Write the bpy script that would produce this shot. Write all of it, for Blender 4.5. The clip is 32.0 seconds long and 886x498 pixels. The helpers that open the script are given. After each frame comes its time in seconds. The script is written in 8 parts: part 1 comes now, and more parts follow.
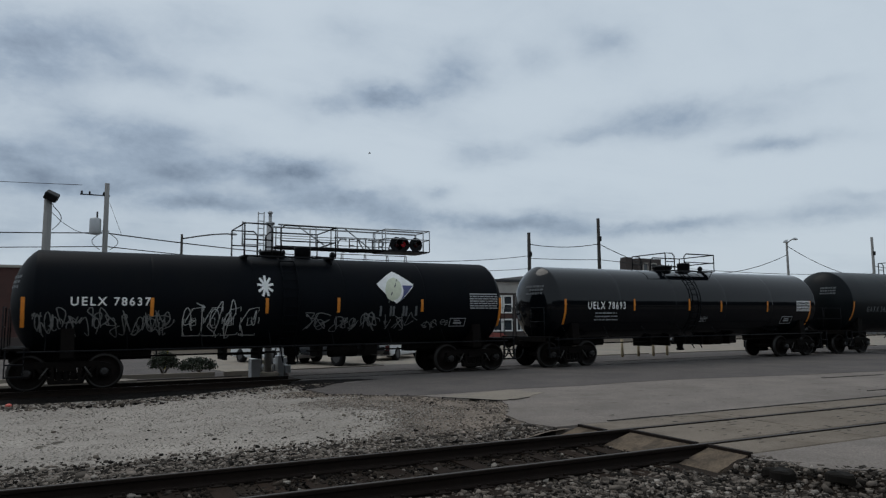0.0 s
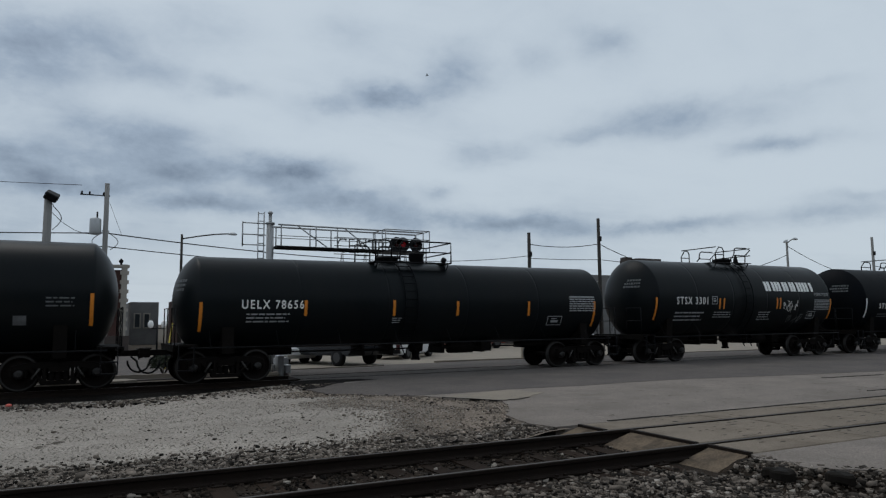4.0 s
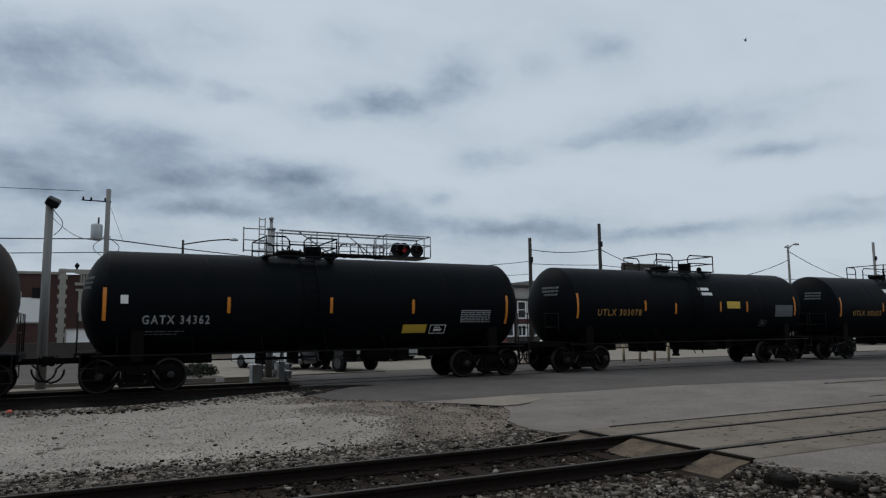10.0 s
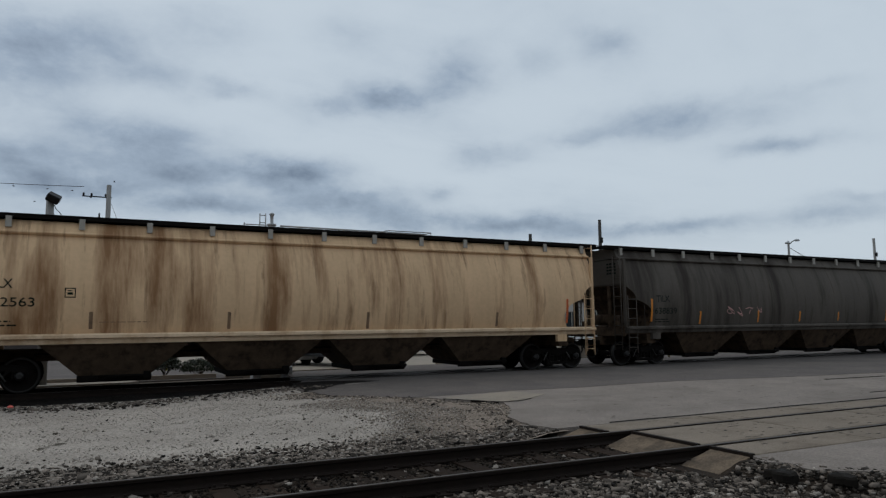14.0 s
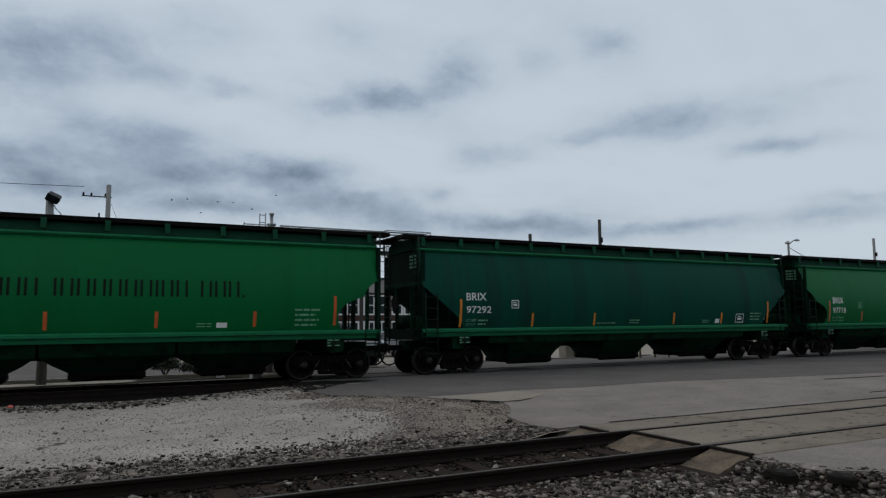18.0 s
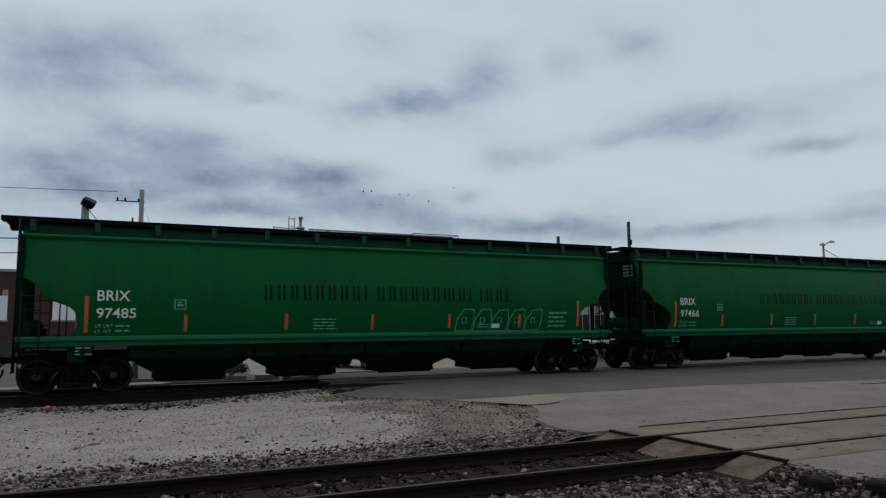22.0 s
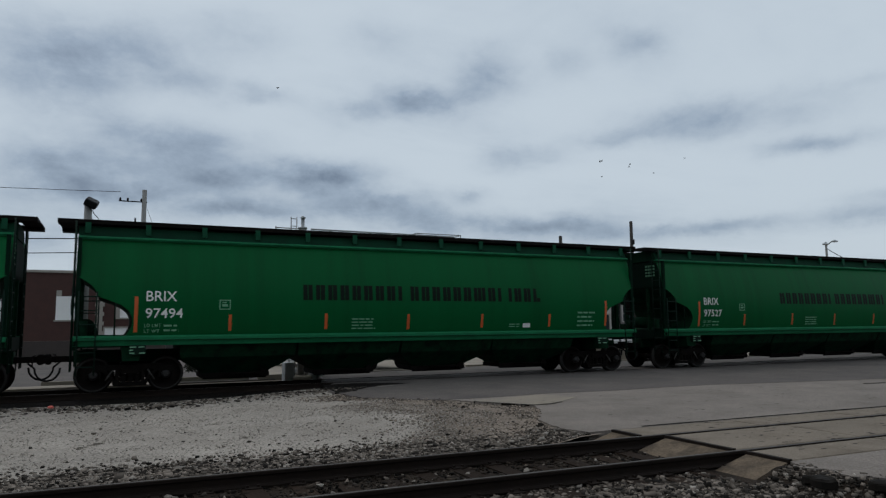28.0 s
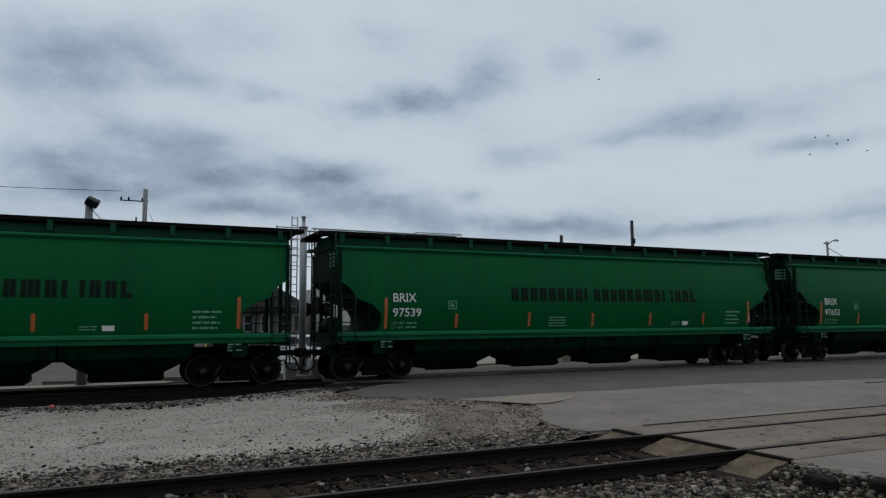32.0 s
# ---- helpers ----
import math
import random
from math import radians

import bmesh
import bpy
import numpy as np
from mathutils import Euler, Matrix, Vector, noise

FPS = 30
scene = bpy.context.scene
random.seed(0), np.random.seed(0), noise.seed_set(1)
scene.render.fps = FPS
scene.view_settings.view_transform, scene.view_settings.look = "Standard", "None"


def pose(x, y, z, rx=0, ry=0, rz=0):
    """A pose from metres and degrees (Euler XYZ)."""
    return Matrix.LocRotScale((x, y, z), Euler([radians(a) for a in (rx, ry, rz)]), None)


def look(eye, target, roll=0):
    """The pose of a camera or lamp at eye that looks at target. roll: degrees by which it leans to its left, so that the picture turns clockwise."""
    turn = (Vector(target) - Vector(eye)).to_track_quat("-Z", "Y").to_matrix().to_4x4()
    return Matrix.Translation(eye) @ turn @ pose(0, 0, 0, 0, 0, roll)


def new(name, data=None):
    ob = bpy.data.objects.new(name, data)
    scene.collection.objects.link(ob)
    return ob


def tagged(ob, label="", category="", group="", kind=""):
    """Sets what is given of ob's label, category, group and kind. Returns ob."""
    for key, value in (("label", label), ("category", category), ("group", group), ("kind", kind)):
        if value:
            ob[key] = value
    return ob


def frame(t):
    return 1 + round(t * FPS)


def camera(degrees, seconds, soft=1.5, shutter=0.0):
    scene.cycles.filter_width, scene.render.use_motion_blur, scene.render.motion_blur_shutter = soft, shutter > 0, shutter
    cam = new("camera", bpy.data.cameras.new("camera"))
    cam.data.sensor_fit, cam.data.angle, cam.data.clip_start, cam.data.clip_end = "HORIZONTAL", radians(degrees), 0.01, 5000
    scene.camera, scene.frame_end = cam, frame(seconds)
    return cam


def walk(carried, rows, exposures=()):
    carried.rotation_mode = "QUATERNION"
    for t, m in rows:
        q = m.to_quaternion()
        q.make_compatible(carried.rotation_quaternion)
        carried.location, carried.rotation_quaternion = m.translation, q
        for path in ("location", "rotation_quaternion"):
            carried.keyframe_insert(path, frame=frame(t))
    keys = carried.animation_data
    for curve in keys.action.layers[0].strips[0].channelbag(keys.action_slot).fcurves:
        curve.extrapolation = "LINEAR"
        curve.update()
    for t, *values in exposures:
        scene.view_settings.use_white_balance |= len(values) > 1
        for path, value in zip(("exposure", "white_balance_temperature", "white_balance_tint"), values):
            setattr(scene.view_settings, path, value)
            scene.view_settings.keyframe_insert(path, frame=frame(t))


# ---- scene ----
# ---- camera ----
cam = camera(64.6, 32.0, soft=1.25, shutter=0.05)
EYE = (0.0, 0.0, 1.695)
TURNS = [
    (0, 95.890, 0.514, -27.720), (3.5, 95.891, 0.519, -27.716), (5.5, 95.892, 0.525, -27.711), (7.5, 95.897, 0.481, -27.740),
    (8, 95.952, 0.517, -27.738), (8.5, 96.066, 0.525, -27.715), (9, 96.211, 0.543, -27.792), (9.5, 96.285, 0.554, -27.684),
    (10, 96.340, 0.558, -27.631), (10.5, 96.375, 0.572, -27.641), (11, 96.398, 0.572, -27.641), (11.5, 96.405, 0.575, -27.631),
    (12, 96.406, 0.575, -27.671), (12.5, 96.501, 0.614, -27.626), (13, 96.498, 0.631, -27.615), (13.5, 96.149, 0.514, -27.648),
    (14, 96.010, 0.537, -27.598), (14.5, 96.025, 0.480, -27.654), (16.5, 96.007, 0.514, -27.603), (17, 96.008, 0.526, -27.637),
    (17.5, 95.995, 0.518, -27.596), (18, 95.996, 0.523, -27.612), (18.5, 96.064, 0.529, -27.630), (19, 96.131, 0.521, -27.576),
    (19.5, 96.140, 0.507, -27.516), (20, 96.190, 0.493, -27.406), (20.5, 96.211, 0.461, -27.181), (21, 96.233, 0.422, -26.471),
    (21.5, 96.245, 0.432, -25.731), (22, 96.252, 0.456, -25.354), (22.5, 96.190, 0.479, -25.191), (23, 96.014, 0.467, -25.021),
    (23.5, 96.099, 0.471, -25.080), (24, 96.127, 0.493, -25.081), (24.5, 96.171, 0.486, -25.251), (25, 96.156, 0.482, -25.206),
    (25.5, 96.164, 0.499, -25.195), (27.5, 96.181, 0.468, -25.159), (28, 96.238, 0.492, -25.161), (28.5, 96.291, 0.488, -25.131),
    (29, 96.282, 0.492, -25.030), (29.5, 96.285, 0.466, -24.969), (30, 96.299, 0.462, -24.970), (30.5, 96.357, 0.492, -24.983),
    (31, 96.476, 0.528, -25.044), (31.5, 96.411, 0.552, -25.072), (32, 96.175, 0.498, -25.096),
]
walk(cam, [(t, pose(*EYE, rx, ry, rz)) for t, rx, ry, rz in TURNS])

# ---- world and light ----
SUN_EL, SUN_AZ = 60.0, -25.0      # degrees; azimuth from +Y towards +X


def make_world():
    w = bpy.data.worlds.new("overcast_sky")
    w.use_nodes = True
    scene.world = w
    nt = w.node_tree
    nt.nodes.clear()
    N, L = nt.nodes.new, nt.links.new

    def math_node(op, a, b=None, clamp=False):
        n = N("ShaderNodeMath")
        n.operation, n.use_clamp = op, clamp
        for i, v in enumerate((a, b)):
            if v is None:
                continue
            if isinstance(v, (int, float)):
                n.inputs[i].default_value = v
            else:
                L(v, n.inputs[i])
        return n.outputs[0]

    def noise_node(vec, scale, detail, rough, dist=0.0):
        n = N("ShaderNodeTexNoise")
        n.inputs["Scale"].default_value, n.inputs["Detail"].default_value = scale, detail
        n.inputs["Roughness"].default_value, n.inputs["Distortion"].default_value = rough, dist
        L(vec, n.inputs["Vector"])
        return n.outputs["Fac"]

    sky = N("ShaderNodeTexSky")
    sky.sky_type, sky.sun_disc = "NISHITA", False
    sky.sun_elevation, sky.sun_rotation = radians(SUN_EL), radians(SUN_AZ)
    sky.air_density, sky.dust_density = 1.0, 3.0
    tc = N("ShaderNodeTexCoord")
    sep = N("ShaderNodeSeparateXYZ")
    L(tc.outputs["Generated"], sep.inputs[0])
    x, y, z = sep.outputs
    # the cloud sheet lies flat overhead: directions meet a plane
    zz = math_node("ADD", math_node("MAXIMUM", z, 0.0), 0.16)
    comb = N("ShaderNodeCombineXYZ")
    L(math_node("DIVIDE", x, zz), comb.inputs[0])
    L(math_node("DIVIDE", y, zz), comb.inputs[1])
    sheet = comb.outputs[0]
    mp = N("ShaderNodeMapping")
    mp.inputs["Rotation"].default_value = (0, 0, radians(24))
    mp.inputs["Scale"].default_value = (0.8, 1.35, 1)
    L(sheet, mp.inputs[0])
    big = noise_node(mp.outputs[0], 0.75, 7, 0.55, 0.5)
    fine = noise_node(mp.outputs[0], 2.3, 8, 0.6, 0.6)
    # named dark banks of the sheet, by azimuth and elevation
    az = math_node("ARCTAN2", x, y)
    el = math_node("ARCSINE", z)
    md = N("ShaderNodeMapping")
    md.inputs["Scale"].default_value = (1.0, 1.0, 1.7)
    L(tc.outputs["Generated"], md.inputs[0])
    wob = noise_node(md.outputs[0], 7.0, 6, 0.62)
    mo = N("ShaderNodeMapping")
    mo.inputs["Location"].default_value = (5.2, 1.3, 3.7)
    L(md.outputs[0], mo.inputs[0])
    wob2 = noise_node(mo.outputs[0], 9.0, 6, 0.62)
    puff = noise_node(md.outputs[0], 12.0, 8, 0.6, 0.15)
    wav = math_node("MULTIPLY", math_node("SUBTRACT", wob, 0.5), 0.09)
    wav2 = math_node("MULTIPLY", math_node("SUBTRACT", wob2, 0.5), 0.05)
    azw, elw = math_node("ADD", az, wav), math_node("ADD", el, wav2)
    total = None
    for a0, e0, wa, we, k in CLOUDS + LOW_CLOUDS:
        da = math_node("DIVIDE", math_node("SUBTRACT", azw, radians(a0)), radians(wa))
        de = math_node("DIVIDE", math_node("SUBTRACT", elw, radians(e0)), radians(we))
        r2 = math_node("ADD", math_node("MULTIPLY", da, da), math_node("MULTIPLY", de, de))
        g = math_node("MULTIPLY", math_node("POWER", 2.718, math_node("MULTIPLY", r2, -1.0)), k)
        total = g if total is None else math_node("ADD", total, g)
    mr = N("ShaderNodeMapRange")
    mr.interpolation_type = "SMOOTHSTEP"
    mr.inputs["From Min"].default_value, mr.inputs["From Max"].default_value = 0.44, 0.74
    L(math_node("ADD", math_node("MULTIPLY", big, 0.72), math_node("MULTIPLY", fine, 0.28)), mr.inputs["Value"])
    dark = math_node("ADD", math_node("MULTIPLY", mr.outputs[0], 0.20), total)
    rag = math_node("MULTIPLY", dark, math_node("ADD", math_node("MULTIPLY", puff, 2.0), -0.13), True)
    ramp = N("ShaderNodeValToRGB")
    cr = ramp.color_ramp
    cr.elements[0].position, cr.elements[0].color = 0.0, (0.543, 0.622, 0.693, 1)
    cr.elements[1].position, cr.elements[1].color = 1.0, (0.120, 0.165, 0.235, 1)
    e = cr.elements.new(0.45)
    e.color = (0.305, 0.382, 0.478, 1)
    L(rag, ramp.inputs[0])
    # thin places let the blue above through
    mix = N("ShaderNodeMix")
    mix.data_type = "RGBA"
    mix.inputs[0].default_value = 0.93
    scl = N("ShaderNodeVectorMath")
    scl.operation = "SCALE"
    scl.inputs["Scale"].default_value = 0.12
    L(sky.outputs[0], scl.inputs[0])
    L(scl.outputs[0], mix.inputs[6])
    L(ramp.outputs[0], mix.inputs[7])
    bg = N("ShaderNodeBackground")
    bg.inputs[1].default_value = 1.0
    L(mix.outputs[2], bg.inputs[0])
    out = N("ShaderNodeOutputWorld")
    L(bg.outputs[0], out.inputs[0])


# azimuth from +Y to +X, elevation, half widths (degrees) and weight of the darker banks
CLOUDS = [
    (0, 15, 15, 5, 0.05), (23.9, 18.4, 3.5, 1.1, 0.65), (28.9, 20.1, 2.9, 1.9, 0.44), (18.3, 17.4, 1.8, 0.7, 0.36), (10.4, 18.4, 2.1, 0.6, 0.33), (41.6, 21.6, 2.5, 1.3, 0.31),
    (35.3, 20.8, 1.8, 1.3, 0.23), (44.1, 15.3, 5.1, 1.2, 0.30), (50.4, 15.6, 5.8, 1.2, 0.31), (53.9, 12.9, 3.7, 0.7, 0.44), (32, 13.5, 3, 0.9, 0.32), (-4.8, 17.3, 4.4, 2.3, 0.45),
    (2, 20.3, 5.5, 2.3, 0.33), (-3.9, 20, 5.5, 1.8, 0.38), (8.9, 22.5, 3.7, 1.6, 0.22), (19.8, 23.3, 2.8, 1.2, 0.17), (3.6, 13.8, 5.1, 1.4, 0.56), (-4.4, 11.7, 3.7, 1.8, 0.64),
    (5.3, 18.4, 2.8, 0.9, 0.18), (56.3, 16.6, 2.8, 0.5, 0.12), (38.7, 14.9, 2.3, 0.6, 0.27),
]
LOW_CLOUDS = [
    (33.0, 6.5, 13.0, 2.6, 0.15),
    (-2.0, 7.5, 16.0, 3.6, 0.20),
    (27.6, 10.7, 1.6, 0.5, 0.25), (7.6, 11.5, 6, 1.2, 0.59), (-0.2, 9.9, 5.1, 1, 0.50), (9.3, 9.3, 5.5, 0.8, 0.56), (15.6, 11.9, 3.5, 1.2, 0.73), (19.5, 10, 4.4, 0.9, 0.59),
    (26, 8.8, 5.1, 0.9, 0.52), (33.5, 7.9, 5.0, 0.8, 0.5), (44.6, 7.2, 6.5, 0.6, 0.42), (56.8, 7.5, 3.7, 0.7, 0.34), (58.3, 8.6, 2.8, 0.4, 0.21),
]
make_world()

sun = new("sun", bpy.data.lights.new("sun", "SUN"))
sun.data.energy, sun.data.angle, sun.data.color = 0.5, radians(30), (1.0, 0.97, 0.92)
_d = Vector((math.sin(radians(SUN_AZ)) * math.cos(radians(SUN_EL)), math.cos(radians(SUN_AZ)) * math.cos(radians(SUN_EL)), math.sin(radians(SUN_EL))))
sun.matrix_world = look(_d * 50, (0, 0, 0))
scene.view_settings.exposure = 0.0


# ---- materials ----
def material(name, color, rough=0.6, metal=0.0, vary=0.15, scale=3.0, fine=40.0, bump=0.15, stain=None, stain_amt=0.0,
             stretch=(1, 1, 1), spec=0.5, bump_dist=0.01, island=0.0, rough_vary=0.12, per_object=0.0, grain=1.0, stain_lo=0.47, streak=None):
    m = bpy.data.materials.new(name)
    m.use_nodes = True
    nt = m.node_tree
    N, L = nt.nodes.new, nt.links.new
    b = nt.nodes["Principled BSDF"]
    b.inputs["Metallic"].default_value = metal
    b.inputs["Specular IOR Level"].default_value = spec
    tc = N("ShaderNodeTexCoord")
    mp = N("ShaderNodeMapping")
    mp.inputs["Scale"].default_value = stretch
    L(tc.outputs["Object"], mp.inputs[0])
    n1, n2 = N("ShaderNodeTexNoise"), N("ShaderNodeTexNoise")
    n1.inputs["Scale"].default_value, n1.inputs["Detail"].default_value, n1.inputs["Roughness"].default_value = scale, 6, 0.6
    n2.inputs["Scale"].default_value, n2.inputs["Detail"].default_value = fine, 4
    L(mp.outputs[0], n1.inputs["Vector"])
    L(tc.outputs["Object"], n2.inputs["Vector"])
    hsv = N("ShaderNodeHueSaturation")
    hsv.inputs["Color"].default_value = (*color, 1)
    add = N("ShaderNodeMath")
    add.operation = "MULTIPLY_ADD"
    L(n1.outputs["Fac"], add.inputs[0])
    add.inputs[1].default_value, add.inputs[2].default_value = vary * 4, 1 - vary * 2
    add2 = N("ShaderNodeMath")
    add2.operation = "MULTIPLY_ADD"
    L(n2.outputs["Fac"], add2.inputs[0])
    add2.inputs[1].default_value, add2.inputs[2].default_value = vary * 2 * grain, -vary * grain
    tot = N("ShaderNodeMath")
    tot.operation = "ADD"
    L(add.outputs[0], tot.inputs[0])
    L(add2.outputs[0], tot.inputs[1])
    val = tot.outputs[0]
    if island or per_object:
        src = N("ShaderNodeNewGeometry").outputs["Random Per Island"] if island else N("ShaderNodeObjectInfo").outputs["Random"]
        k = island or per_object
        r = N("ShaderNodeMath")
        r.operation = "MULTIPLY_ADD"
        if island:
            pw = N("ShaderNodeMath")
            pw.operation = "POWER"
            pw.inputs[1].default_value = 1.7
            L(src, pw.inputs[0])
            src = pw.outputs[0]
        L(src, r.inputs[0])
        r.inputs[1].default_value, r.inputs[2].default_value = (2.7 if island else 2) * k, 1 - k
        mu = N("ShaderNodeMath")
        mu.operation = "MULTIPLY"
        L(val, mu.inputs[0])
        L(r.outputs[0], mu.inputs[1])
        val = mu.outputs[0]
    L(val, hsv.inputs["Value"])
    col = hsv.outputs[0]
    if stain:
        n3 = N("ShaderNodeTexNoise")
        n3.inputs["Scale"].default_value, n3.inputs["Detail"].default_value, n3.inputs["Roughness"].default_value = scale * 0.8, 8, 0.65
        mp2 = N("ShaderNodeMapping")
        mp2.inputs["Scale"].default_value, mp2.inputs["Location"].default_value = stretch, (7.3, 2.1, 4.4)
        L(tc.outputs["Object"], mp2.inputs[0])
        L(mp2.outputs[0], n3.inputs["Vector"])
        rp = N("ShaderNodeMapRange")
        rp.inputs["From Min"].default_value, rp.inputs["From Max"].default_value = stain_lo, stain_lo + 0.19
        rp.inputs["To Max"].default_value = stain_amt
        L(n3.outputs["Fac"], rp.inputs["Value"])
        mx = N("ShaderNodeMix")
        mx.data_type = "RGBA"
        L(rp.outputs[0], mx.inputs[0])
        L(col, mx.inputs[6])
        mx.inputs[7].default_value = (*stain, 1)
        col = mx.outputs[2]
    if streak:
        n4 = N("ShaderNodeTexNoise")
        n4.inputs["Scale"].default_value, n4.inputs["Detail"].default_value, n4.inputs["Roughness"].default_value = 1.0, 9, 0.72
        mp3 = N("ShaderNodeMapping")
        mp3.inputs["Scale"].default_value, mp3.inputs["Location"].default_value = (3.4, 0.05, 0.36), (1.7, 9.2, 3.1)
        L(tc.outputs["Object"], mp3.inputs[0])
        L(mp3.outputs[0], n4.inputs["Vector"])
        rq = N("ShaderNodeMapRange")
        rq.inputs["From Min"].default_value, rq.inputs["From Max"].default_value, rq.inputs["To Max"].default_value = 0.55, 0.66, 0.65
        L(n4.outputs["Fac"], rq.inputs["Value"])
        my = N("ShaderNodeMix")
        my.data_type = "RGBA"
        L(rq.outputs[0], my.inputs[0])
        L(col, my.inputs[6])
        my.inputs[7].default_value = (*streak, 1)
        col = my.outputs[2]
    L(col, b.inputs["Base Color"])
    rr = N("ShaderNodeMath")
    rr.operation = "MULTIPLY_ADD"
    rr.use_clamp = True
    L(n1.outputs["Fac"], rr.inputs[0])
    rr.inputs[1].default_value, rr.inputs[2].default_value = rough_vary * 2, rough - rough_vary
    L(rr.outputs[0], b.inputs["Roughness"])
    if bump:
        bp = N("ShaderNodeBump")
        bp.inputs["Strength"].default_value, bp.inputs["Distance"].default_value = bump, bump_dist
        L(n2.outputs["Fac"], bp.inputs["Height"])
        L(bp.outputs[0], b.inputs["Normal"])
    return m


def glow(name, color, strength):
    m = bpy.data.materials.new(name)
    m.use_nodes = True
    b = m.node_tree.nodes["Principled BSDF"]
    b.inputs["Base Color"].default_value = (*color, 1)
    b.inputs["Emission Color"].default_value = (*color, 1)
    b.inputs["Emission Strength"].default_value = strength
    return m


